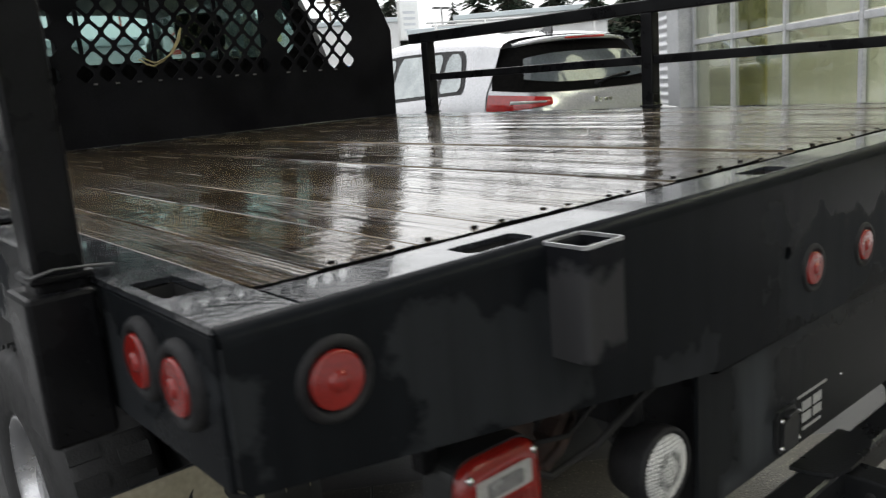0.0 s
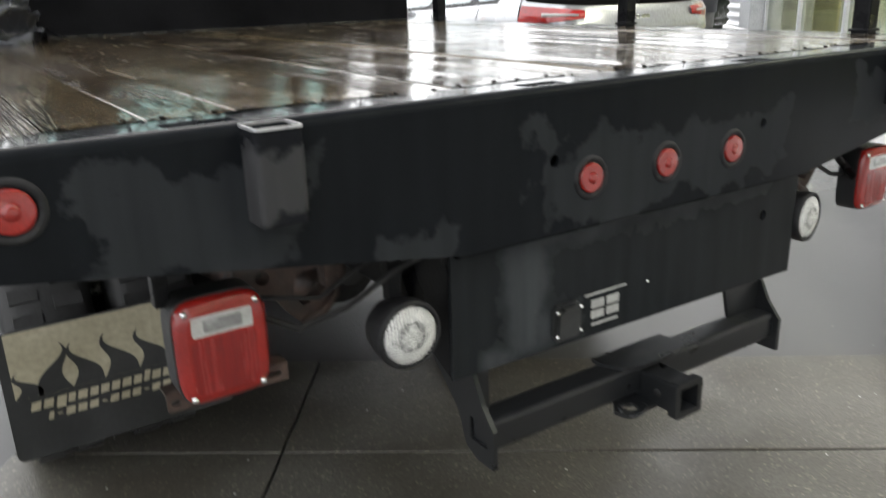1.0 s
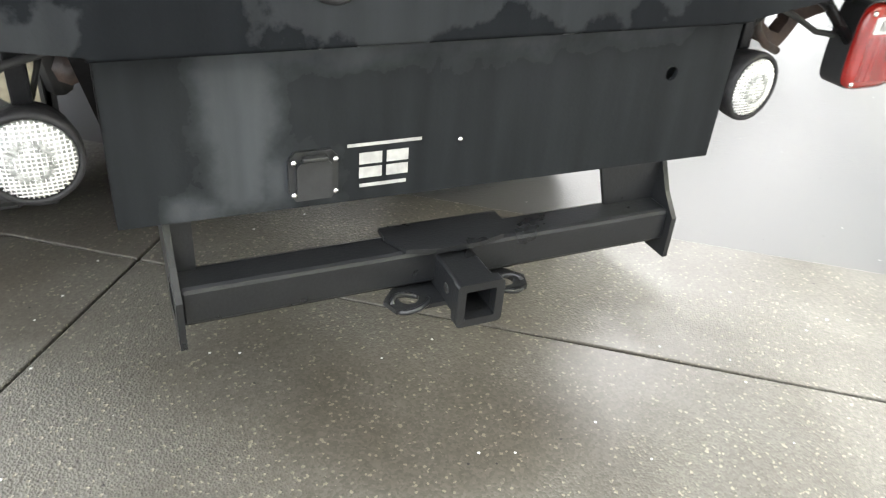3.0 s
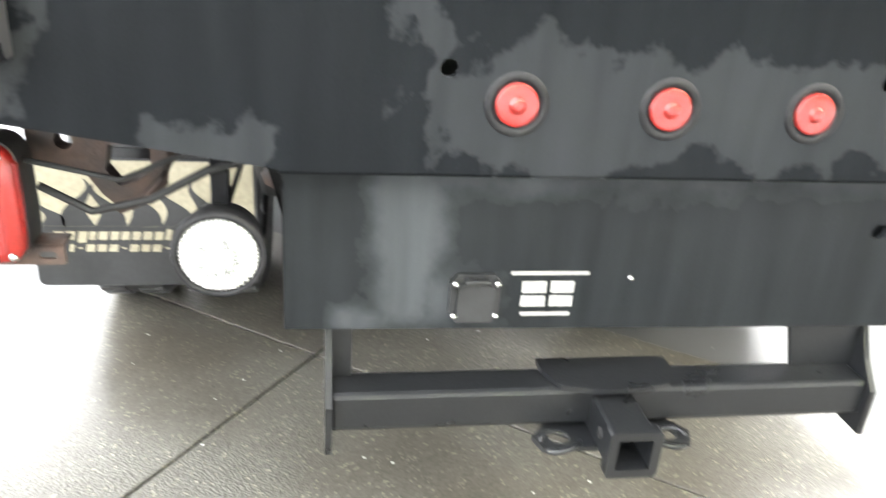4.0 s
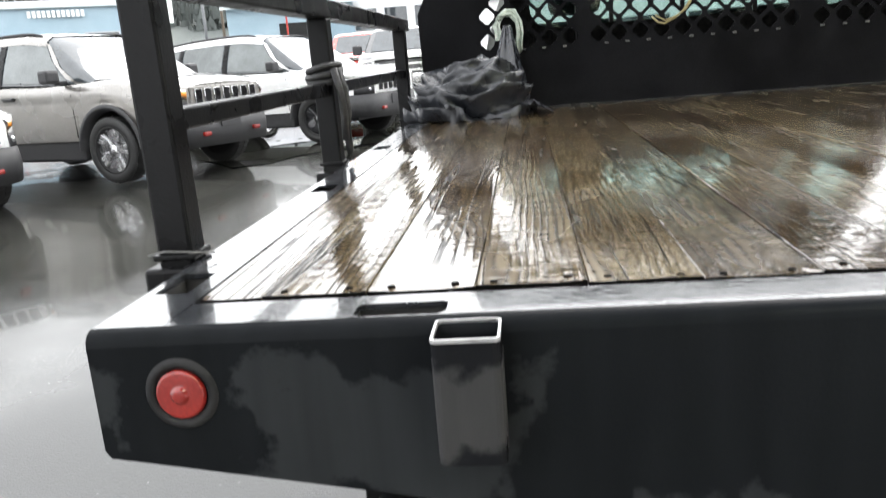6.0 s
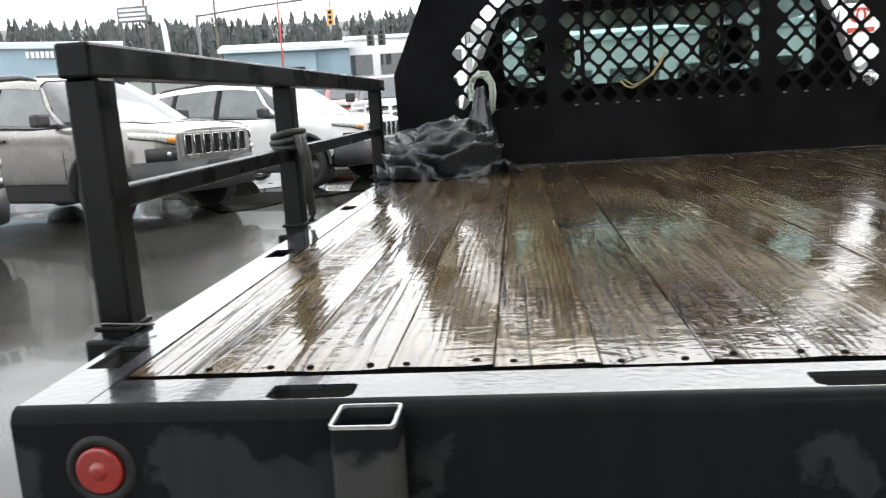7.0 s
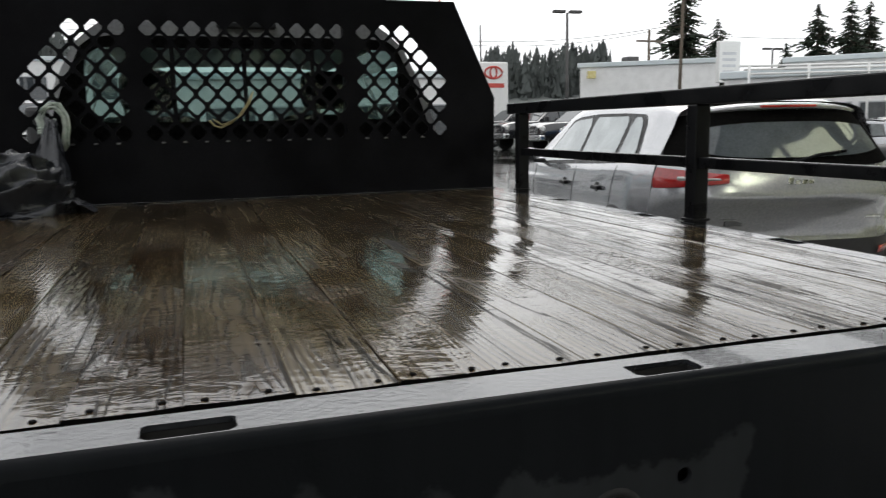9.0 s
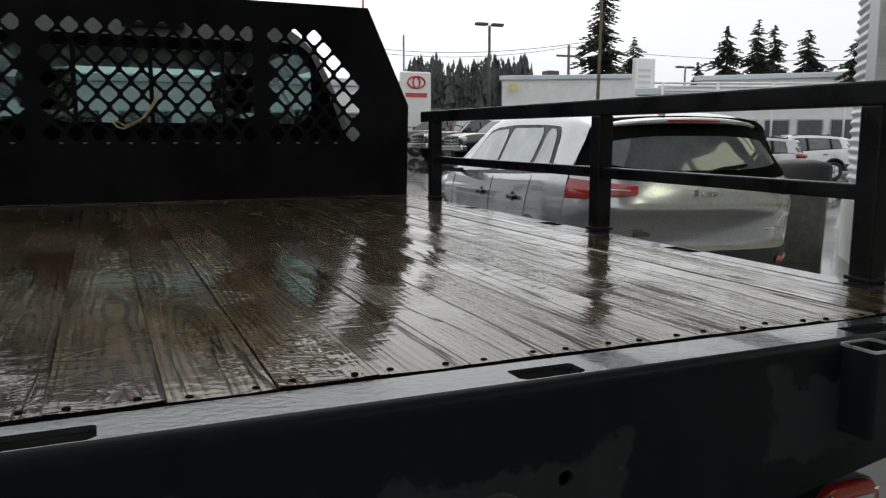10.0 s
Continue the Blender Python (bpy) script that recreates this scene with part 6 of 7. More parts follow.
def crossover(name, label, paint, m, group):
    """A rounded five-door crossover seen mostly from behind, 4.6 m long, front towards local +x."""
    c = thing(name, label, "car", m, group)
    wheels_x, wr = (1.37, -1.33), 0.37
    belt_t = [(-2.3, 1.165), (-1.9, 1.175), (-1.5, 1.165), (-0.8, 1.135), (0.2, 1.10), (1.0, 1.085), (1.3, 1.07)]
    roof_t = [(-2.1, 1.535), (-1.7, 1.60), (-1.1, 1.650), (-0.4, 1.670), (0.1, 1.655), (0.45, 1.60), (0.8, 1.37), (1.15, 1.10), (1.3, 1.085)]
    plan_t = [(-2.3, 0.90), (-1.95, 0.965), (-1.6, 0.995), (-1.0, 1.0), (0.8, 1.0), (1.4, 0.995), (1.8, 0.96), (2.05, 0.88), (2.2, 0.70)]

    def curve(pts, t):
        """Catmull-Rom through points, t from 0 to 1."""
        u = max(0.0, min(1.0, t)) * (len(pts) - 1)
        i = min(int(u), len(pts) - 2)
        f = u - i
        p = [Vector(pts[max(0, min(len(pts) - 1, i + k))]) for k in (-1, 0, 1, 2)]
        return 0.5 * (2 * p[1] + (p[2] - p[0]) * f + (2 * p[0] - 5 * p[1] + 4 * p[2] - p[3]) * f * f + (3 * p[1] - p[0] - 3 * p[2] + p[3]) * f ** 3)

    def section(x):
        k, zb, zr = lerp(plan_t, x), lerp(belt_t, x), lerp(roof_t, x)
        g = max(0.0, min(1.0, (zr - zb) / 0.5))
        we, wm = 0.875 - 0.225 * g, 0.885 - 0.085 * g
        return [(0.875 * k, 0.44), (0.925 * k, 0.60), (0.935 * k, 0.76), (0.925 * k, 0.93), (0.905 * k, zb - 0.09), (0.88 * k, zb),
                (wm * k, zb + 0.30 * max(0.0, zr - zb)), ((we + wm) / 2 * k * 0.995, zb + 0.62 * max(0.0, zr - zb)), (we * k, zr - 0.05 * g), (we * 0.80 * k, zr + 0.004), (we * 0.42 * k, zr + 0.02), (0.0, zr + 0.026)]

    def side(x, t, off=0.0, sy=1):
        """t: 0 at the sill, 5/11 at the belt, 8/11 at the roof's edge, 1 at the roof's middle."""
        p = curve(section(x), t)
        return (x, sy * (p[0] + off), p[1] + off * 0.35)

    BELT, EDGE = 5 / 11, 8 / 11
    # side and roof skin, with the wheel openings cut upwards
    xs_ = sorted(set([-1.93, -1.85, -1.75, -1.65, -0.8, -0.6, -0.4, -0.2, 0.0, 0.2, 0.35, 0.5, 0.65, 0.8, 0.88, 1.0, 1.15, 1.3] + [round(wx + 0.43 * math.cos(math.pi * k / 12), 3) for wx in wheels_x for k in range(13)]))
    ts_ = [k / 33 for k in range(34)]
    rows = []
    for x in [q for q in xs_ if q <= 1.3]:
        low = 0.44
        for wx in wheels_x:
            if abs(x - wx) < 0.4301:
                low = max(low, wr + math.sqrt(max(0.0, 0.43 ** 2 - (x - wx) ** 2)))
        half = []
        for t in ts_:
            p = side(x, t)
            half.append((p[0], p[1], max(p[2], min(low, 0.80))))
        rows.append(half + [(p[0], -p[1], p[2]) for p in reversed(half[:-1])])
    part("body", Shape().grid(rows), paint, c)
    # bonnet and front
    rows = []
    for x in (1.28, 1.5, 1.75, 1.95, 2.08, 2.16, 2.2):
        w = 0.93 * lerp(plan_t, x)
        zt = lerp([(1.28, 1.085), (1.75, 1.05), (2.0, 1.0), (2.16, 0.93), (2.2, 0.86)], x)
        half = [(w * 0.97, 0.44), (w, 0.62), (w, 0.80), (w * 0.98, zt - 0.10), (w * 0.93, zt - 0.03), (w * 0.6, zt + 0.01), (0, zt + 0.02)]
        rows.append([(x, y, z) for y, z in half] + [(x, -y, z) for y, z in reversed(half[:-1])])
    s_ = Shape().grid(rows)
    s_.add(rows[-1], [tuple(range(len(rows[-1]) - 1, -1, -1))])
    part("bonnet", s_, paint, c)

    # the tail: flat in the middle, wrapping round to the flanks
    x_mid = [(0.40, -2.225), (0.65, -2.248), (0.665, -2.238), (0.73, -2.248), (0.86, -2.280), (0.945, -2.335), (0.97, -2.338), (1.03, -2.318), (1.10, -2.290), (1.17, -2.255), (1.30, -2.185), (1.42, -2.115), (1.50, -2.062), (1.545, -2.03)]
    x_cor = [(0.40, -1.90), (0.93, -1.93), (1.10, -1.93), (1.17, -1.93), (1.30, -1.87), (1.50, -1.77), (1.545, -1.74)]
    w_cor = [(0.40, 0.855), (0.60, 0.895), (0.80, 0.905), (0.93, 0.895), (1.05, 0.875), (1.12, 0.855), (1.17, 0.845), (1.30, 0.785), (1.42, 0.715), (1.50, 0.66), (1.545, 0.625)]

    def tail(q, z, off=0.0):
        """q: -1 to 1 across the tail, from flank to flank, at the height z."""
        a = abs(q)
        wrap = a ** 4.5
        xm, xc = lerp(x_mid, z), lerp(x_cor, z)
        bow = 0.030 * a * a
        return (xm + bow + (xc - xm - 0.03) * wrap - off * (1 - 0.8 * wrap), math.copysign(1, q) * (lerp(w_cor, z) * (1 - (1 - a) ** 1.25) + off * wrap), z + 0.25 * off)

    zs = [0.44, 0.50, 0.56, 0.60, 0.65, 0.665, 0.73, 0.78, 0.86, 0.90, 0.945, 0.97, 1.0, 1.03, 1.06, 1.10, 1.14, 1.17, 1.24, 1.30, 1.36, 1.42, 1.47, 1.50, 1.545]
    qs = [-1 + k / 16 for k in range(33)]
    part("tailgate", Shape().grid([[tail(q, z) for q in qs] for z in zs]), paint, c)
    part("rear_bumper", Shape().grid([[tail(q, z, 0.012) for q in qs] for z in (0.36, 0.42, 0.50, 0.58, 0.648)]), M_CLAD, c, "black rear bumper")
    # black wrap-round rear glass, dipping towards its middle
    def pane(q1, za, zb, off, dip=0.0, n=9):
        rows_ = []
        for j in range(n):
            v = j / (n - 1)
            row = []
            for k in range(25):
                q = q1 * (-1 + 2 * k / 24)
                e = (abs(q) / q1) ** 3
                lo, hi = za + 0.045 * e + dip * (1 - e), zb - 0.035 * e
                row.append(tail(q, lo + (hi - lo) * v, off))
            rows_.append(row)
        return Shape().grid(rows_)
    rw = part("rear_window", pane(0.965, 1.140, 1.525, 0.008), M_GAP_TRIM, c, "black wrap-round rear window")
    part("rear_glass", pane(0.72, 1.205, 1.44, 0.014), M_REARGLASS, rw, "grey reflecting rear glass with see-through daylight in its colour")
    part("wiper", Shape().tube([tail(0.02, 1.175, 0.03), tail(-0.15, 1.215, 0.03), tail(-0.36, 1.235, 0.03)], 0.011, 6).lathe([(0.03, 0.0), (0.026, 0.025), (0.0, 0.03)], Matrix.Translation(tail(0.02, 1.17, 0.0)) @ Matrix.Rotation(radians(-90), 4, "Y"), 12), M_BLACK, c)
    # roof spoiler with the brake strip
    rows = []
    for j, (dx, dz) in enumerate(((0.16, 0.034), (0.0, 0.026), (-0.075, 0.012), (-0.085, -0.004), (-0.05, -0.022), (0.03, -0.03))):
        rows.append([(lerp(x_mid, 1.54) + dx + 0.16 * abs(q) ** 3, 0.60 * q, 1.548 + dz - 0.035 * abs(q) ** 2.5) for q in [-1 + k / 8 for k in range(17)]])
    part("spoiler", Shape().grid(rows), paint, c)
    part("brake_strip", Shape().box(lerp(x_mid, 1.54) - 0.094, lerp(x_mid, 1.54) - 0.070, -0.20, 0.20, 1.538, 1.556, 0.004), M_CARRED_LENS, c, "high red brake strip")
    part("antenna_fin", Shape().add([(-1.72, 0, 1.70), (-1.54, 0.02, 1.628), (-1.54, -0.02, 1.628), (-1.72, 0.012, 1.612), (-1.72, -0.012, 1.612)], [(0, 1, 2), (0, 3, 1), (0, 2, 4), (0, 4, 3), (1, 3, 4, 2)]), M_INK, c)

    for sy in (-1, 1):
        def light(qa, qb, lo, hi, off, n=15):
            """A patch round the tail's corner; lo and hi: heights at its inner and outer end."""
            rows_ = []
            for j in range(7):
                v = j / 6
                rows_.append([tail(sy * (qa + (qb - qa) * k / n), (lo[0] + (lo[1] - lo[0]) * k / n) * (1 - v) + (hi[0] + (hi[1] - hi[0]) * k / n) * v, off + 0.010 * math.sin(math.pi * v)) for k in range(n + 1)])
            return Shape().grid(rows_)
        tl = part("tail_light", light(0.50, 0.985, (1.050, 1.012), (1.106, 1.152), 0.012), M_CARRED_LENS, c, "red wrap-round tail light")
        part("clear_strip", light(0.56, 0.84, (1.066, 1.066), (1.080, 1.092), 0.022), M_SMOKE, tl, "clear reversing strip")
        part("rear_reflector", light(0.66, 0.90, (0.530, 0.535), (0.580, 0.590), 0.020), M_CARRED_LENS, c, "low red reflector")
        # side glass: black surround, then three panes
        def patch(xa, xb, xc_, xd, t0, t1, off, n=10):
            rows_ = []
            for j in range(n + 1):
                v = j / n
                t = t0 + (t1 - t0) * v
                e = 0.05 * (abs(2 * v - 1)) ** 6
                rows_.append([side((xa + e + (xb - xa - 2 * e) * k / 8) * (1 - v) + (xc_ + e + (xd - xc_ - 2 * e) * k / 8) * v, t, off, sy) for k in range(9)])
            return Shape().grid(rows_)
        su = part("window_surround", patch(-1.64, 0.98, -1.47, 0.36, BELT + 0.004, EDGE - 0.045, 0.003), M_BLACK, c, "black window surround")
        # panes in a pale metallic colour, in place of sky seen through
        for xa, xb, xc_, xd in ((-0.25, 0.90, -0.28, 0.32), (-1.14, -0.33, -1.13, -0.36), (-1.58, -1.22, -1.41, -1.21)):
            part("side_window", patch(xa, xb, xc_, xd, BELT + 0.022, EDGE - 0.060, 0.007), M_BRIGHTGLASS, su)
        for hx in (-0.12, -0.98):
            h_ = side(hx, 3.2 / 11, 0.0, sy)
            part("door_handle", Shape().box(hx - 0.085, hx + 0.085, min(h_[1] - sy * 0.01, h_[1] + sy * 0.04), max(h_[1] - sy * 0.01, h_[1] + sy * 0.04), h_[2] - 0.018, h_[2] + 0.018, 0.012), M_BLACK, c)
            part("handle_recess", Shape().lathe([(0.045, 0.0), (0.035, 0.004), (0.0, 0.004)], Matrix.Translation((hx + 0.03, h_[1] + sy * 0.001, h_[2])) @ Matrix.Rotation(radians(-90 * sy), 4, "X"), 14), M_CLAD, c)
        for lx, ly in ((0.92, 0.98), (-0.30, -0.33), (-1.18, -1.30)):
            part("door_seam", Shape().tube([side(lx + (ly - lx) * k / 7, 0.03 + (BELT - 0.04) * k / 7, 0.0005, sy) for k in range(8)], 0.0035, 5), M_DARK, c)
        mr_ = part("door_mirror", Shape().box(0.72, 0.84, min(sy * 0.95, sy * 1.14), max(sy * 0.95, sy * 1.14), 1.11, 1.25, 0.04), M_INK, c)
        part("mirror_stalk", Shape().box(0.75, 0.82, min(sy * 0.86, sy * 0.97), max(sy * 0.86, sy * 0.97), 1.10, 1.14, 0.01), M_CLAD, mr_)
        part("sill", Shape().box(-0.92, 0.94, min(sy * 0.80, sy * 0.90), max(sy * 0.80, sy * 0.90), 0.26, 0.47, 0.03), M_CLAD, c, "dark grey plastic sill")
        for wx in wheels_x:
            arc = [[], [], [], []]
            for k in range(17):
                a = math.pi * k / 16
                for q, (rr, yy) in enumerate(((0.40, 0.84), (0.425, 0.925), (0.455, 0.945), (0.485, 0.925))):
                    arc[q].append((wx + rr * math.cos(a), sy * yy, wr + rr * math.sin(a)))
            part("arch_trim", Shape().grid(arc), M_CLAD, c)
            part("wheel_well", Shape().grid([[(wx + 0.42 * math.cos(math.pi * k / 12), sy * yy, wr + 0.42 * math.sin(math.pi * k / 12)) for k in range(13)] for yy in (0.60, 0.92)]), M_DARK, c)
            wheel_parts(c, Matrix(((1, 0, 0, wx), (0, 0, sy, sy * 0.815), (0, -sy, 0, wr), (0, 0, 0, 1))), wr, 0.225, 0.25, M_ALLOY, 5)
    part("underbody", Shape().box(-1.9, 1.9, -0.60, 0.60, 0.24, 0.50, 0.03), M_CLAD, c)
    bd = Shape()
    for k, y in enumerate((0.085, 0.035, -0.015, -0.06)):
        p = tail(y / 0.9, 1.06, 0.0)
        bd.box(p[0] - 0.014, p[0] + 0.01, y - 0.019, y + 0.019, 1.035, 1.080 if k == 0 else 1.065, 0.003)
    part("badge", bd, M_CHROME, c, "small chrome badge")
    p = tail(-0.55, 0.80, 0.0)
    part("small_badge", Shape().box(p[0] - 0.008, p[0] + 0.02, p[1] - 0.06, p[1] + 0.06, 0.785, 0.805, 0.003), M_CHROME, c)
    p = tail(0.42, 0.78, 0.0)
    part("dealer_sticker", Shape().box(p[0] - 0.006, p[0] + 0.02, p[1] - 0.06, p[1] + 0.06, 0.765, 0.80, 0.002).box(p[0] - 0.008, p[0] + 0.02, p[1] - 0.08, p[1] + 0.08, 0.808, 0.814, 0.001), M_INK, c, "small dark dealer sticker")
    return c


def at_ground(x, y, deg):
    return Matrix.Translation((x, y, ground_z(x, y))) @ Matrix.Rotation(radians(deg), 4, "Z")

crossover("parked_suv", "silver five-door SUV with black rear glass, beside the truck", M_SILVER, at_ground(3.74, 5.38, 80.8) @ Matrix.Scale(0.955, 4), "parked cars")
suv("parked_suv", "warm grey SUV with black lower cladding", M_BRONZE, at_ground(-6.3, 8.9, -20) @ Matrix.Scale(1.03, 4), "parked cars")
suv("parked_suv", "white SUV with black arches and wheels", M_PEARL, at_ground(-4.82, 12.2, -20), "parked cars", rim_mat=M_INK)
suv("parked_suv", "white SUV with black lower bumper", M_PEARL, at_ground(-8.0, 6.6, -20), "parked cars")


def pickup(label, paint, m, group="parked cars"):
    """A crew-cab pickup with a tall chrome face, 5.7 m long, front towards local +x."""
    c = thing("parked_pickup", label, "pickup", m, group)
    rows = []
    for x in (-2.85, -2.80, -1.9, -0.9, 0.2, 1.05, 1.6, 2.2, 2.6, 2.78, 2.84):
        top = lerp([(-2.85, 1.24), (-0.9, 1.25), (1.05, 1.27), (2.2, 1.24), (2.6, 1.18), (2.84, 1.02)], x)
        w = lerp([(-2.85, 0.93), (-2.7, 0.97), (2.2, 0.97), (2.6, 0.94), (2.84, 0.84)], x)
        half = [(w * 0.93, 0.52), (w * 0.99, 0.62), (w, 0.85), (w * 0.985, 1.02), (w * 0.95, top - 0.05), (w * 0.88, top), (w * 0.5, top + 0.025), (0.0, top + 0.03)]
        rows.append([(x, y, z) for y, z in half] + [(x, -y, z) for y, z in reversed(half[:-1])])
    s_ = Shape().grid(rows)
    for r_, flip in ((rows[0], False), (rows[-1], True)):
        s_.add(r_, [tuple(range(len(r_) - 1, -1, -1)) if flip else tuple(range(len(r_)))])
    part("body", s_, paint, c)
    # cab: painted shell, then glass let into it
    prof = [(-1.02, 1.24), (-0.92, 1.72), (-0.78, 1.83), (-0.3, 1.875), (0.25, 1.86), (0.45, 1.80), (1.15, 1.26)]
    def cab_w(z):
        return lerp([(1.24, 0.90), (1.6, 0.80), (1.8, 0.71), (1.875, 0.64)], z)
    part("cab_shell", Shape().grid([[(x, 0.90, 1.20), (x, cab_w(z - 0.04), z - 0.04), (x, cab_w(z) * 0.86, z), (x, 0, z + 0.015), (x, -cab_w(z) * 0.86, z), (x, -cab_w(z - 0.04), z - 0.04), (x, -0.90, 1.20)] for x, z in prof], smooth=False), paint, c)
    ws = [[(x + 0.012, y * cab_w(z), z + 0.012) for y in (-0.82, -0.4, 0.4, 0.82)] for x, z in ((0.50, 1.765), (0.80, 1.535), (1.11, 1.295))]
    part("windscreen", Shape().grid(ws), M_CARGLASS, c, "dark windscreen")
    for sy in (-1, 1):
        for xa, xb, xc_, xd in ((0.06, 0.96, 0.06, 0.42), (-0.86, -0.04, -0.80, -0.04)):
            win_ = [[((xa + (xb - xa) * k / 4) * (1 - v) + (xc_ + (xd - xc_) * k / 4) * v, sy * (cab_w(1.29 + 0.44 * v) + 0.012), 1.29 + 0.44 * v) for k in range(5)] for v in (0, 0.5, 1)]
            part("side_window", Shape().grid(win_), M_CARGLASS, c)
        part("headlamp", Shape().box(2.56, 2.80, min(sy * 0.60, sy * 0.90), max(sy * 0.60, sy * 0.90), 0.92, 1.10, 0.04), M_HEADLAMP, c)
        part("door_mirror", Shape().box(0.72, 0.86, min(sy * 0.97, sy * 1.20), max(sy * 0.97, sy * 1.20), 1.25, 1.48, 0.04), M_CLAD, c)
        for hx in (-0.85, -0.02, 1.02):
            part("door_seam", Shape().tube([(hx, sy * 0.972, 0.66), (hx, sy * 0.975, 0.9), (hx, sy * 0.945, 1.18)], 0.006, 5), M_DARK, c)
        for wx in (1.85, -1.75):
            arc = [[(wx + rr * math.cos(math.pi * k / 12), sy * yy, 0.42 + rr * math.sin(math.pi * k / 12)) for k in range(13)] for rr, yy in ((0.43, 0.90), (0.45, 0.985), (0.50, 0.985))]
            part("arch_trim", Shape().grid(arc), M_CLAD, c)
            wheel_parts(c, Matrix(((1, 0, 0, wx), (0, 0, sy, sy * 0.87), (0, -sy, 0, 0.40), (0, 0, 0, 1))), 0.40, 0.26, 0.25, M_ALLOY, 6)
    g_ = part("grille", Shape().plate(rounded(-0.60, 0.60, 0.80, 1.14, 0.06), [rounded(-0.53, -0.04, 0.99, 1.09, 0.03), rounded(0.04, 0.53, 0.99, 1.09, 0.03), rounded(-0.53, -0.04, 0.85, 0.94, 0.03), rounded(0.04, 0.53, 0.85, 0.94, 0.03)], 0.07, Matrix(((0, 0, 1, 2.87), (1, 0, 0, 0), (0, 1, 0, 0), (0, 0, 0, 1)))), M_CHROME, c, "chrome crosshair grille")
    part("grille_mesh", Shape().box(2.80, 2.835, -0.55, 0.55, 0.83, 1.11), M_DARK, g_)
    part("front_bumper", Shape().box(2.66, 2.96, -0.96, 0.96, 0.50, 0.76, 0.06), M_CHROME, c, "chrome front bumper")
    part("rear_bumper", Shape().box(-2.98, -2.80, -0.92, 0.92, 0.52, 0.70, 0.04), M_CHROME, c)
    return c

for (x, y, deg), paint, lb in (((15.6, 36.2, 187), M_INK, "black pickup in the row of parked pickups"), ((15.96, 33.2, 187), M_INK, "black pickup with chrome bumper and grille"), ((16.3, 30.2, 187), M_INK, "black pickup with chrome face in the row"),
                               ((16.7, 27.2, 187), M_BLUECAR, "blue pickup in the row of parked pickups"), ((17.1, 24.2, 187), M_PEARL, "white pickup in the row of parked pickups"),
                               ((-5.5, 22.8, -78), M_CARRED, "red pickup far back in the lot"), ((-3.75, 19.6, -84), M_INK, "black pickup far back in the lot")):
    pickup(lb, paint, at_ground(x, y, deg))
suv("parked_suv", "pale silver hatchback parked beyond the bin", M_SILVER, at_ground(15.6, 16.2, 150) @ Matrix.Scale(0.88, 4), "parked cars")
suv("parked_suv", "white hatchback in front of the white shop", M_PEARL, at_ground(20.5, 18.6, 165) @ Matrix.Scale(0.88, 4), "parked cars")
suv("parked_suv", "grey hatchback far back in the lot", M_SILVER, at_ground(-9.5, 30.0, 10), "parked cars")
suv("parked_suv", "dark hatchback far back in the lot", M_INK, at_ground(-15.0, 24.0, -10), "parked cars")

# ---- showroom beside the lot ----
F0, FU = Vector((3.27, 1.35, 0)), Vector((0.665, 0.747, 0))
FN = Vector((-0.747, 0.665, 0))
def shop(s_, d, z):
    """A place along the facade: s_ along it, d out of it towards the lot."""
    p = F0 + FU * s_ + FN * (d - 0.48)
    return (p.x, p.y, z)

def shop_box(sh, s0, s1, d0, d1, z0, z1, c=0.0):
    b = Shape().box(s0, s1, d0, d1, z0, z1, c)
    sh.add([shop(*p) for p in b.v], b.f)
    return sh

showroom = thing("showroom", "glazed car showroom with pale frames and corrugated corner", "building", kind="structure")
# S0 runs unseen behind the camera, SH tall: both darken the tail's reflections
SH, S0, S1 = 6.4, -8.0, 5.15
part("plinth", shop_box(Shape(), S0, S1, -0.30, -0.02, -0.1, 0.42), M_STUCCO, showroom)
part("low_wall", shop_box(Shape(), S0, 1.7, -0.10, -0.003, -0.1, 0.88, 0.01), M_STUCCO, showroom, "smooth pale low wall")
# unseen upper wall, greyed to darken reflections in the tail
part("lintel", shop_box(Shape(), S0, S1 + 1.38, -0.30, -0.02, 4.1, SH), M_GREYWALL, showroom)
part("roof_slab", shop_box(Shape(), S0, S1 + 1.38, -8.0, 0.45, SH, SH + 0.25), M_GREYWALL, showroom)
part("back_wall", shop_box(Shape(), S0, S1 + 1.38, -8.0, -7.8, -0.1, SH), M_INTERIOR, showroom)
part("end_wall", shop_box(Shape(), S1 + 1.13, S1 + 1.38, -8.0, -0.05, -0.1, SH), M_STUCCO, showroom)
part("end_wall", shop_box(Shape(), S0, S0 + 0.25, -8.0, -0.31, -0.1, SH), M_STUCCO, showroom)
part("shop_floor", shop_box(Shape(), S0 + 0.25, S1 + 1.12, -7.79, -0.31, 0.0, 0.30), M_INTERIOR, showroom)
TR1, TR2 = 1.56, 2.55
for k in range(11):
    s0 = S1 - 0.10 - k * 1.31
    part("mullion", shop_box(Shape(), s0 - 0.030, s0 + 0.030, -0.16, -0.105, 0.42, 4.1, 0.008), M_FRAMEW, showroom)
    w0 = s0 - 1.276
    if k == 10:
        break
    for z0 in (0.42, TR1, TR2):
        part("transom", shop_box(Shape(), w0, s0 - 0.034, -0.158, -0.107, z0, z0 + 0.06, 0.008), M_FRAMEW, showroom)
    for z0, z1 in ((0.49, TR1), (TR1 + 0.07, TR2), (TR2 + 0.07, 4.1)):
        p = part("pane", shop_box(Shape(), w0, s0 - 0.034, -0.145, -0.135, z0, z1), M_SHOPGLASS, showroom)
        p.visible_shadow = False
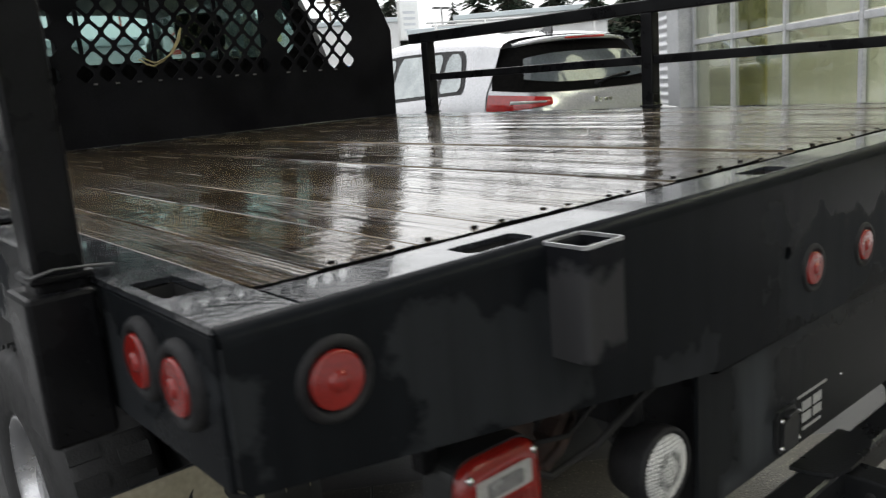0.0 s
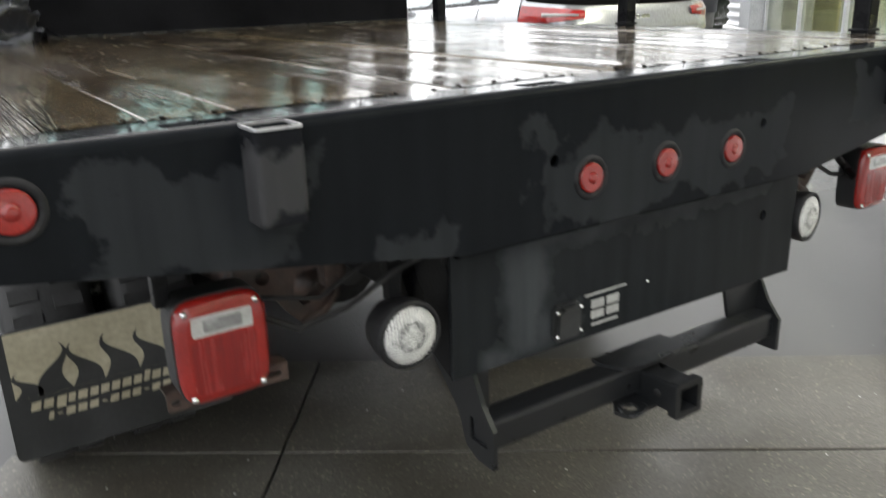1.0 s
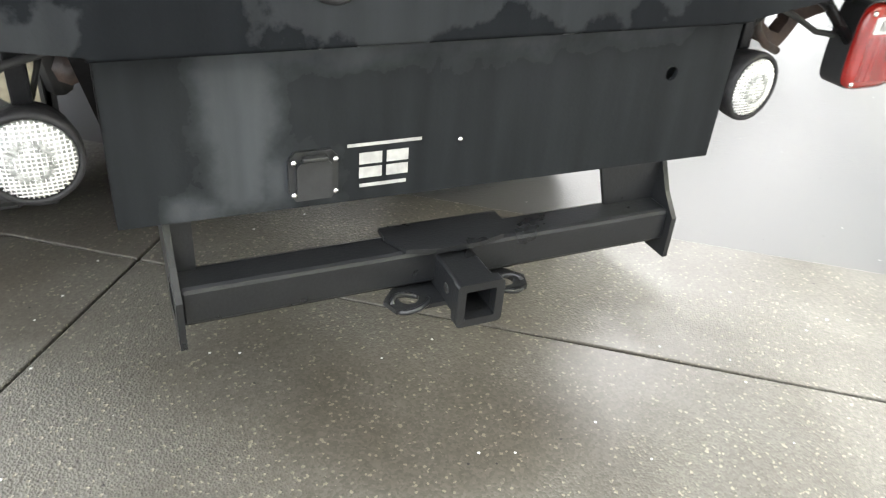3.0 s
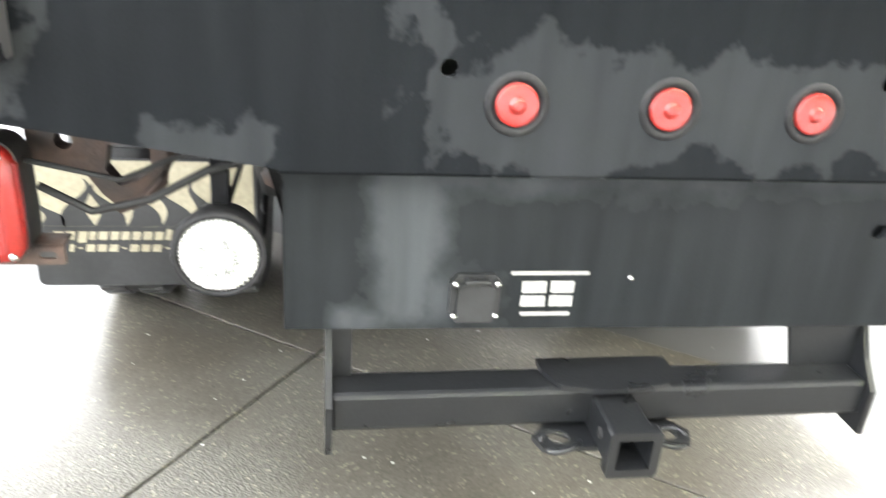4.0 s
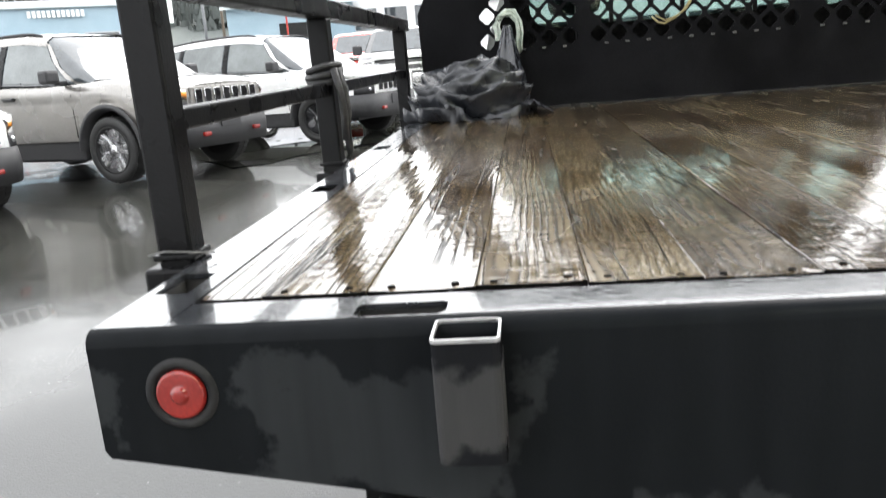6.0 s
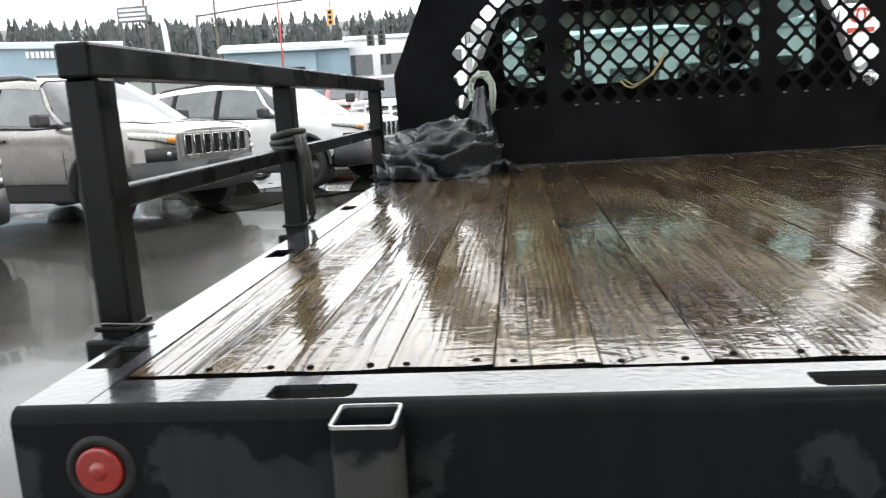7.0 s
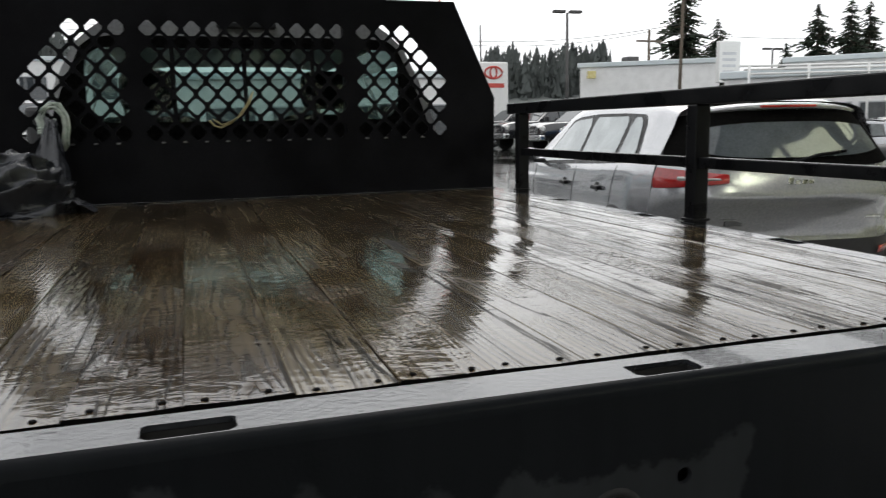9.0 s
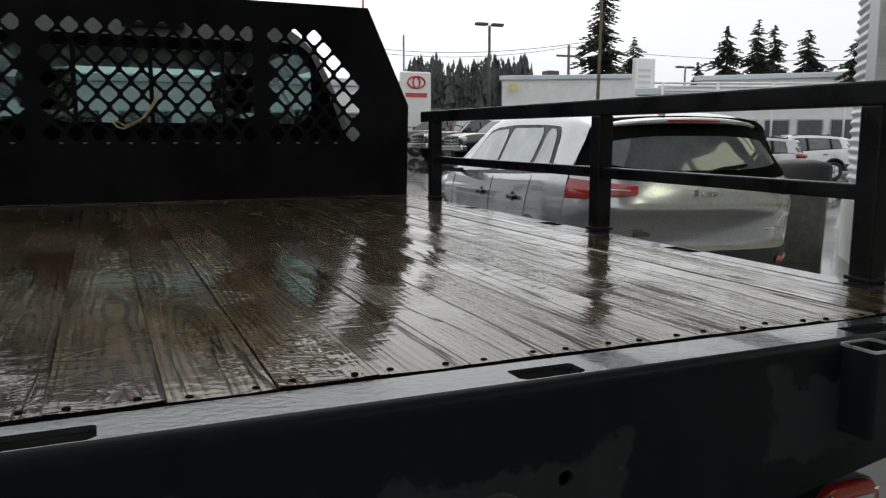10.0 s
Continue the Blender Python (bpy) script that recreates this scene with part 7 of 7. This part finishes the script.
part("yellow_banner", shop_box(Shape(), S1 - 1.02, S1 - 0.22, -0.62, -0.60, 0.32, 3.4), M_YELLOW, showroom, "pale yellow partition behind the glass")
# unseen glowing panels added to brighten the room behind the glass
for k in range(4):
    part("ceiling_lamp", shop_box(Shape(), S0 + 1.5 + k * 3.2, S0 + 3.5 + k * 3.2, -5.0, -3.2, SH - 0.12, SH - 0.04), M_ADDED_GLOW, showroom, "unseen glowing ceiling panel added to brighten the interior")
# corrugated corner panel
cor = []
for k in range(int((SH - 0.85) / 0.015) + 1):
    z = 0.85 + k * 0.015
    w = 0.017 * math.sin(z * 2 * math.pi / 0.105)
    cor.append([shop(S1 + 0.48, 0.02 + w, z), shop(S1 + 1.3, 0.02 + w, z), shop(S1 + 1.42, -0.10 + w, z), shop(S1 + 1.42, -0.8 + w, z)])
part("corrugated_panel", Shape().grid([[cor[j][i] for j in range(len(cor))] for i in range(4)]), M_CORR, showroom, "pale horizontally corrugated metal")
part("corner_trim", shop_box(Shape(), S1 - 0.03, S1 + 0.50, -0.20, 0.045, 0.42, SH, 0.01), M_FRAMEW, showroom)
part("corner_base", shop_box(Shape(), S1, S1 + 1.4, -0.60, 0.06, -0.1, 0.85, 0.02), M_STUCCO, showroom)

# stone-faced pier beside the apron
pier = thing("stone_planter_wall", "low rough pale ledgestone wall before the showroom", "wall")
PH, PS, PD = 0.56, -0.45, 0.42
part("core", shop_box(Shape(), PS - 2.4, PS - 0.03, 0.02, PD - 0.01, 0.0, PH), M_STONE, pier)
rng = random.Random(11)
z = 0.0
while z < PH:
    h = rng.uniform(0.06, 0.11)
    for face in (0, 1):
        s0 = PS - 2.42 if face == 0 else 0.02
        end = PS if face == 0 else PD
        while s0 < end - 0.03:
            L = min(rng.uniform(0.10, 0.26), end - s0)
            pr = rng.uniform(0.005, 0.03)
            if face == 0:
                st = shop_box(Shape(), s0, s0 + L - 0.006, PD - 0.015, PD + pr + 0.05 * (1 - z / PH), z + 0.002, z + h - 0.004, 0.006)
            else:
                st = shop_box(Shape(), PS - 0.04, PS - 0.02 + pr + 0.05 * (1 - z / PH), s0, s0 + L - 0.006, z + 0.002, z + h - 0.004, 0.006)
            part("stone", st, M_STONE, pier)
            s0 += L
    z += h
part("cap", shop_box(Shape(), PS - 2.48, PS + 0.05, 0.0, PD + 0.06, z, z + 0.06, 0.01), M_STUCCO, pier)

# bin by the corner
b = thing("litter_bin", "grey round concrete litter bin with dark lid", "bin", Matrix.Translation((7.15, 5.92, 0.11)))
part("drum", Shape().lathe([(0.27, 0.0), (0.31, 0.03), (0.34, 0.88), (0.35, 0.92)], n=28), M_BIN, b)
part("lid", Shape().lathe([(0.365, 0.92), (0.37, 1.09), (0.34, 1.14), (0.20, 1.17), (0.0, 1.18)], n=28), M_CLAD, b)

# standing water under the parked cars
pud = []
for k in range(40):
    a = 2 * math.pi * k / 40
    r = 1 + 0.16 * math.sin(3 * a + 1) + 0.10 * math.sin(7 * a + 2) + 0.05 * math.sin(13 * a)
    pud.append((-4.6 + r * (2.0 * math.cos(a) - 0.9 * math.sin(a)), 12.3 + r * (0.6 * math.cos(a) + 3.0 * math.sin(a))))
water = Shape().add([(x, y, ground_z(x, y) - 0.004) for x, y in pud], [tuple(range(40))])
solid("puddle", water, M_PUDDLE, "shallow standing water under the white SUV", "puddle", kind="structure")

# ---- street and distance ----
def polar(bearing, dist):
    """Plan place at a bearing from straight ahead (clockwise) seen from behind the truck."""
    a = radians(bearing + 0.15 + 0.013 * max(0.0, bearing - 10.0))
    return -0.25 + dist * math.sin(a), -0.80 + dist * math.cos(a)

def height_at(dist, elev):
    return 1.5 + dist * math.tan(radians(elev + 0.55))


def building(name, label, b0, b1, dist, elev, wall, roof, windows=0, door=False, depth=14.0, pitch=0.0):
    """A far low building between two bearings, its roofline at the given elevation."""
    (xa, ya), (xb, yb) = polar(b0, dist), polar(b1, dist)
    a, b = Vector((xa, ya, 0)), Vector((xb, yb, 0))
    u = (b - a).normalized()
    n = Vector((-u.y, u.x, 0))
    L = (b - a).length
    zt = height_at(dist, elev)
    z0 = min(ground_z(xa, ya), ground_z(xb, yb)) - 0.5
    h = thing(name, label, "building")
    def put(sh, x0, x1, y0, y1, za, zb, c=0.0):
        q = Shape().box(x0, x1, y0, y1, za, zb, c)
        sh.add([tuple(a + u * p[0] + n * p[1] + Vector((0, 0, p[2]))) for p in q.v], q.f)
        return sh
    part("wall", put(Shape(), 0, L, 0, depth, z0, zt), wall, h)
    if pitch:
        r = Shape()
        pts = [(-0.4, -0.6, zt), (L + 0.4, -0.6, zt), (L + 0.4, depth / 2, zt + pitch), (-0.4, depth / 2, zt + pitch), (L + 0.4, depth, zt), (-0.4, depth, zt)]
        low = [(x, y, z - 0.25) for x, y, z in pts]
        w = [tuple(a + u * p[0] + n * p[1] + Vector((0, 0, p[2] + 0.02))) for p in pts + low]
        r.add(w, [(0, 1, 2, 3), (3, 2, 4, 5), (6, 9, 8, 7), (9, 11, 10, 8), (0, 6, 7, 1), (5, 4, 10, 11), (0, 3, 9, 6), (3, 5, 11, 9), (1, 7, 8, 2), (2, 8, 10, 4)])
        part("roof", r, roof, h)
    else:
        part("roof", put(Shape(), -0.2, L + 0.2, -0.2, depth + 0.2, zt, zt + 0.35, 0.05), roof, h)
    for k in range(windows):
        x = L * (k + 0.5) / windows
        ww = L / windows * 0.36
        fr = part("window", put(Shape(), x - ww - 0.06, x + ww + 0.06, -0.06, -0.01, zt - 3.0, zt - 1.2), M_FRAMEW, h)
        part("pane", put(Shape(), x - ww, x + ww, -0.09, -0.065, zt - 2.94, zt - 1.26), M_CARGLASS, fr)
    if door:
        part("door", put(Shape(), L * 0.55, L * 0.55 + 2.2, -0.08, -0.01, z0, zt - 1.4), M_DARK, h)
    return h

building("shop_building", "long white flat-roofed commercial building", 27.3, 36.5, 62, 3.75, M_STUCCO, M_PALEROOF)
building("shop_building", "low white shop with a pale roof and dark windows", 36.8, 50.5, 40, 2.6, M_STUCCO, M_PALEROOF, windows=7)
building("shop_building", "white hall with a broad pale roof", 40.5, 50.0, 58, 3.5, M_STUCCO, M_PALEROOF)
# pale front added ahead, so the view through the cab turns bright
building("shop_building", "white building added ahead to brighten the view through the cab", -3.8, 18.5, 38, 3.3, M_STUCCO, M_PALEROOF, windows=5)
building("blue_warehouse", "pale blue metal warehouse with a low pitched roof", -20.8, -14.6, 62, 4.2, M_BLUEWALL, M_PALEROOF, door=True, pitch=1.0)
building("blue_warehouse", "pale blue metal warehouse with a low pitched roof", -14.6, -12.2, 66, 4.2, M_BLUEWALL, M_PALEROOF, pitch=1.0)
building("shop_building", "long pale building behind the lot", -12.4, -4.0, 70, 4.5, M_STUCCO, M_PALEROOF, windows=4)
building("blue_warehouse", "blue trade building with pale sign band", -44.0, -27.5, 45, 4.6, M_BLUEWALL, M_PALEROOF, windows=6)
x, y = polar(-31.5, 44.6)
band = Shape()
for k in range(12):
    p0, p1 = polar(-33.0 + k * 0.28, 44.6), polar(-33.0 + k * 0.28 + 0.19, 44.6)
    zc = height_at(44.6, 4.1)
    band.add([(p0[0], p0[1], zc), (p1[0], p1[1], zc), (p1[0], p1[1], zc + 0.32), (p0[0], p0[1], zc + 0.32)], [(0, 1, 2, 3)])
    band.add([(p0[0] + 0.05, p0[1] - 0.1, zc), (p1[0] + 0.05, p1[1] - 0.1, zc), (p1[0] + 0.05, p1[1] - 0.1, zc + 0.32), (p0[0] + 0.05, p0[1] - 0.1, zc + 0.32)], [(0, 1, 2, 3)])
solid("sign_bars", band, M_WHITE, "white sign bars on the blue trade building", "sign")
x, y = polar(28.0, 61.5)
solid("logo_panel", Shape().box(x - 0.3, x + 0.3, y - 0.35, y - 0.02, height_at(61.5, 3.0), height_at(61.5, 3.5), 0.02), M_YELLOW, "small yellow logo panel on the white building", "sign")
x, y = polar(30.9, 64)
solid("roof_vent", Shape().box(x - 0.5, x + 0.5, y, y + 1.0, height_at(64, 3.6), height_at(64, 4.4), 0.05), M_POLE, "dark roof vent on the white building", "vent")


def pole(name, label, bearing, dist, elev, r, material, lean=0.0, heads=0, cross=0):
    x, y = polar(bearing, dist)
    z0, z1 = ground_z(x, y) - 0.3, height_at(dist, elev)
    p = thing(name, label, "pole", Matrix.Translation((x, y, z0)))
    H = z1 - z0
    part("shaft", Shape().tube([(0, 0, 0), (lean * H * 0.5, 0, H * 0.5), (lean * H, 0, H)], r, 10, r1=r * 0.7), material, p)
    for k in range(heads):
        sx = -1 if k % 2 else 1
        part("lamp_head", Shape().box(min(0.15 * sx, sx * 0.90), max(0.15 * sx, sx * 0.90), -0.18, 0.18, H - 0.02, H + 0.14, 0.04), M_POLE, p)
    for k in range(cross):
        part("crossarm", Shape().box(lean * H - 1.1, lean * H + 1.1, -0.06, 0.06, H - 0.9 - k * 1.3, H - 0.75 - k * 1.3), material, p)
    if cross:
        part("transformer", Shape().lathe([(0.0, 0), (0.24, 0.02), (0.24, 0.8), (0.0, 0.86)], Matrix.Translation((0.4, 0, H - 3.4)), 12), M_POLE, p)
    return p

pole("street_lamp", "tall dark twin-head lot lamp", 26.4, 48, 7.5, 0.11, M_POLE, heads=2)
pole("utility_pole", "wooden utility pole with a crossarm", 33.9, 52, 13.0, 0.12, M_WOODPOLE, lean=0.02, cross=2)
pole("utility_pole", "wooden utility pole with transformer", 31.9, 64, 6.1, 0.14, M_WOODPOLE, cross=1)
pole("flag_pole", "slim dark flag pole by the lot", 20.4, 45, 6.9, 0.06, M_POLE)
pole("flag_pole", "slim dark red flag pole by the lot", 17.6, 40, 12.0, 0.06, M_REDPOLE)
pole("utility_pole", "wooden utility pole with a crossarm", -21.0, 80, 8.2, 0.15, M_WOODPOLE, cross=1)
pole("utility_pole", "wooden utility pole with a crossarm", -25.5, 75, 8.6, 0.15, M_WOODPOLE, cross=1)
pole("flag_pole", "tall slim red pole by the road", -16.9, 55, 9.5, 0.07, M_REDPOLE)
pole("street_lamp", "dark twin-head lot lamp", 39.7, 70, 4.4, 0.10, M_POLE, heads=2)

# overhead wires
for b0, e0, d0, b1, e1, d1 in ((19.0, 5.6, 60, 31.9, 6.0, 64), (31.9, 6.0, 64, 52.0, 4.5, 70), (19.0, 5.9, 62, 33.9, 6.4, 52), (-30, 8.0, 70, -4, 6.4, 85), (-30, 7.6, 70, -4, 5.9, 85), (-30, 8.4, 70, -4, 6.8, 85)):
    (xa, ya), (xb, yb) = polar(b0, d0), polar(b1, d1)
    za, zb = height_at(d0, e0), height_at(d1, e1)
    pts = [(xa + (xb - xa) * t, ya + (yb - ya) * t, za + (zb - za) * t - 1.2 * 4 * t * (1 - t) * 0.4) for t in [k / 12 for k in range(13)]]
    solid("overhead_wire", Shape().tube(pts, 0.018, 5), M_POLE, "thin dark overhead wire", "wire", group="wires")

# dealer pylon: plain white panel with a red ring mark
x, y = polar(21.2, 42)
py_ = thing("sign_pylon", "white dealer pylon with a red oval mark", "sign", Matrix.Translation((x, y, 0)))
zt = height_at(42, 4.35)
part("panel", Shape().box(-0.85, 0.85, -0.15, 0.15, zt - 2.9, zt, 0.08), M_WHITE, py_)
part("post", Shape().box(-0.5, 0.5, -0.12, 0.12, -0.2, zt - 2.9), M_WHITE, py_)
ov = Shape()
for rx, rz in ((0.48, 0.30), (0.18, 0.29)):
    ov.tube([(rx * math.cos(a), -0.17, zt - 0.55 + rz * math.sin(a)) for a in [2 * math.pi * k / 24 for k in range(25)]], 0.05, 6)
part("oval_mark", ov, M_REDPOLE, py_)
part("bar_mark", Shape().box(-0.6, 0.6, -0.17, -0.151, zt - 1.32, zt - 1.10), M_REDPOLE, py_)
x, y = polar(37.0, 50)
py_ = thing("sign_pylon", "slim white pylon sign", "sign", Matrix.Translation((x, y, 0)))
part("panel", Shape().box(-0.75, 0.75, -0.15, 0.15, height_at(50, 2.4), height_at(50, 5.1), 0.05), M_WHITE, py_)
for k in range(4):
    part("bar_mark", Shape().box(-0.5, 0.4, -0.17, -0.151, height_at(50, 3.0 + 0.4 * k), height_at(50, 3.18 + 0.4 * k)), M_CORR, py_)
x, y = polar(-26.3, 60)
py_ = thing("sign_board", "pale sign board on posts across the road", "sign", Matrix.Translation((x, y, 0)))
part("panel", Shape().box(-1.1, 1.1, -0.08, 0.08, height_at(60, 6.2), height_at(60, 7.2), 0.04), M_GREYWALL, py_)
for k in range(3):
    part("bar_mark", Shape().box(-0.95, 0.95, -0.11, -0.081, height_at(60, 6.32 + 0.28 * k), height_at(60, 6.50 + 0.28 * k)), M_CORR, py_)
for sx in (-1, 1):
    part("post", Shape().box(sx * 0.9 - 0.07, sx * 0.9 + 0.07, -0.08, 0.08, 0.5, height_at(60, 6.2)), M_POLE, py_)
x, y = polar(-24.4, 58)
solid("banner_flag", Shape().plate([(-0.12, 0), (0.16, 0), (0.22, 1.4), (0.10, 2.6), (-0.20, 3.4), (-0.30, 3.2)], [], 0.03, Matrix.Translation((x, y, height_at(58, 3.4))) @ BACK), M_WHITE, "white feather banner flag", "flag")

# traffic lights on a mast arm
x0, y0 = polar(-22.3, 58)
tlm = thing("traffic_signal", "traffic signal mast with hanging lights", "traffic light", Matrix.Translation((x0, y0, 0)))
za = height_at(58, 6.6)
part("mast", Shape().tube([(0, 0, 0.5), (0, 0, za)], 0.10, 10), M_GREYWALL, tlm)
part("arm", Shape().tube([(0, 0, za - 0.1), (4, 0, za + 0.25), (8.2, 0, za + 0.5)], 0.07, 8), M_GREYWALL, tlm)
for b_, e_, mm in ((-13.35, 5.6, M_AMBER), (-10.7, 4.1, M_POLE), (-9.9, 4.1, M_POLE)):
    xx, yy = polar(b_, 58)
    zz = height_at(58, e_)
    q = thing("signal_head", "hanging traffic signal head", "traffic light", Matrix.Translation((xx, yy, zz)))
    part("housing", Shape().box(-0.25, 0.25, -0.18, 0.18, 0, 1.1, 0.04), mm, q)
    part("hanger", Shape().tube([(0, 0, 1.1), (0, 0, 2.6)], 0.04, 6), M_POLE, q)
    for k in range(3):
        part("signal_lens", Shape().lathe([(0.13, 0), (0.10, 0.03), (0, 0.04)], facing_rear(0, -0.18, 0.2 + 0.34 * k), 12), M_DARK, q)

# ladder rack stack on a far van roof
x, y = polar(41.5, 36)
rk = thing("roof_rack", "white tubular ladder rack over parked vans", "rack", Matrix.Translation((x, y, 0)))
for k, e in enumerate((2.75, 3.05, 3.3)):
    z = height_at(36, e)
    part("rack_bar", Shape().tube([(-2.6, 0.3 * k, z), (4.6, -2.8 + 0.3 * k, z)], 0.05, 6), M_WHITE, rk)
for t in (0, 0.3, 0.6, 1.0):
    part("rack_post", Shape().tube([(-2.6 + 7.2 * t, -2.8 * t, 0.8), (-2.6 + 7.2 * t, -2.8 * t, height_at(36, 3.3))], 0.05, 6), M_WHITE, rk)


# ---- conifers ----
def fir_shape(H, R, seed, tiers, per):
    """Needle sprays along drooping limbs, as many small blades."""
    rng = random.Random(seed)
    sh, limbs = Shape(), Shape()
    for t in range(tiers):
        f = t / (tiers - 1)
        zt = H * (0.14 + 0.86 * f)
        r = R * (1 - f) ** 0.80 * rng.uniform(0.55, 1.10) + 0.12
        lean_ = rng.uniform(0, 2 * math.pi)
        for k in range(max(3, int(per * (1 - f * 0.6)))):
            a = rng.uniform(0, 2 * math.pi)
            z = min(H * 0.995, zt + rng.uniform(-0.028, 0.028) * H)
            L = r * rng.uniform(0.40, 1.15) * (1 + 0.25 * math.cos(a - lean_))
            d = Vector((math.cos(a), math.sin(a), 0))
            up = rng.uniform(-0.05, 0.25)
            tip = d * L + Vector((0, 0, z - L * (0.35 - up)))
            base = Vector((0, 0, z))
            side = Vector((-d.y, d.x, 0))
            for q in (0.35, 0.6, 0.85, 1.0):
                c = base.lerp(tip, q) + Vector((0, 0, -0.12 * L * q * q))
                w = L * 0.30 * (1.15 - q) + 0.10
                l_ = L * 0.34
                for sgn in (-1, 1):
                    o = side * sgn * w + d * l_ * 0.35 + Vector((0, 0, -w * rng.uniform(0.35, 0.9)))
                    sh.add([c - d * l_ * 0.5, c + d * l_ * 0.5, c + o], [(0, 1, 2)])
                sh.add([c - side * w * 0.4, c + d * l_ * 0.7, c + side * w * 0.4, c + Vector((0, 0, -w * 0.8)) ], [(0, 1, 2), (0, 3, 2)])
            if f < 0.8 and k % 2 == 0:
                limbs.tube([base, base.lerp(tip, 0.8)], 0.05 * (1 - f) + 0.02, 4)
    limbs.tube([(0, 0, -0.5), (0, 0, H * 0.5), (0, 0, H * 0.99)], 0.035 * H * 0.45, 8, r1=0.03)
    return sh, limbs

for k, (b_, d_, e_, R) in enumerate(((34.2, 85, 11.5, 3.8), (36.3, 80, 6.6, 3.4), (42.3, 66, 7.1, 2.9), (44.2, 66, 7.4, 2.6), (45.2, 68, 7.0, 2.4), (47.2, 62, 6.6, 2.8), (50.0, 55, 5.9, 2.8), (40.5, 70, 4.8, 1.9), (52.5, 58, 6.0, 3.0))):
    x, y = polar(b_, d_)
    z0 = ground_z(x, y)
    H = height_at(d_, e_) - z0
    tr = thing("fir_tree", "tall dark conifer with drooping ragged limbs", "tree", Matrix.Translation((x, y, z0)), "conifers")
    sh, limbs = fir_shape(H, R, 100 + k, 38, 17)
    part("trunk", limbs, M_BARK, tr)
    part("crown", sh, M_FIR, tr)

# far woods on the ridge
woods = Shape()
rng = random.Random(77)
def far_tree(x, y, z, H, R, conifer):
    """A ragged far crown of small blades."""
    for k in range(95):
        f = rng.random() ** 1.25
        a = rng.uniform(0, 2 * math.pi)
        if conifer:
            r = R * (1 - f) ** 0.9 * rng.uniform(0.3, 1.05)
        else:
            r = R * math.sqrt(max(0.0, 1 - (2 * f - 0.9) ** 2 * 0.8)) * rng.uniform(0.3, 1.1)
        c = Vector((x + r * math.cos(a), y + r * math.sin(a), z + H * (0.08 + 0.90 * f)))
        q = R * rng.uniform(0.28, 0.6) * (1.1 - 0.7 * f)
        sx, sy = q * 0.55 * math.cos(a + 1.57), q * 0.55 * math.sin(a + 1.57)
        woods.add([c + Vector((-sx, -sy, rng.uniform(-0.7, 0) * q)), c + Vector((sx, sy, rng.uniform(-0.7, 0) * q)), c + Vector((0, 0, rng.uniform(0.7, 1.5) * q))], [(0, 1, 2)])
    woods.add([(x - R * 0.10, y, z + H * 0.6), (x + R * 0.10, y, z + H * 0.6), (x, y, z + H * (1.03 if conifer else 0.9))], [(0, 1, 2)])

for b0, b1, cnt, d0, d1, e0, e1 in ((-42, -4, 760, 105, 150, 4.6, 6.7), (20.5, 29.0, 170, 110, 140, 3.4, 5.7), (3, 20, 80, 150, 180, 2.6, 4.0), (52, 75, 70, 80, 130, 3.6, 6.2), (-80, -42, 160, 110, 160, 3.8, 6.2)):
    for k in range(cnt):
        b_ = rng.uniform(b0, b1)
        d_ = rng.uniform(d0, d1)
        e_ = rng.uniform(e0, e1) - 0.5 * abs(rng.gauss(0, 0.6))
        x, y = polar(b_, d_)
        zt = height_at(d_, e_)
        H = rng.uniform(7, 14)
        con = rng.random() < (0.95 if b0 > 10 else 0.75)
        far_tree(x, y, max(ground_z(x, y) - 1, zt - H), min(H, zt - ground_z(x, y) + 1), rng.uniform(1.8, 3.2) if con else rng.uniform(2.0, 3.4), con)
solid("far_woods", woods, M_HAZED_WOODS, "dense conifer woods along the skyline, paled with distance haze", "woods", kind="stuff")
ridge = []
for b_ in range(-80, 84, 4):
    col = []
    for d_, e_ in ((95, 1.5), (125, 4.9), (150, 5.75), (220, 5.85), (400, 3.0)):
        x, y = polar(b_, d_)
        e2 = e_ * (1.0 if b_ < -3 else 0.50)
        col.append((x, y, max(ground_z(x, min(y, 150)) - 0.3, height_at(d_, e2))))
    ridge.append(col)
solid("ridge", Shape().grid(ridge), M_HAZED_WOODS, "low wooded ridge behind the town, paled with distance haze", "hill", kind="structure")
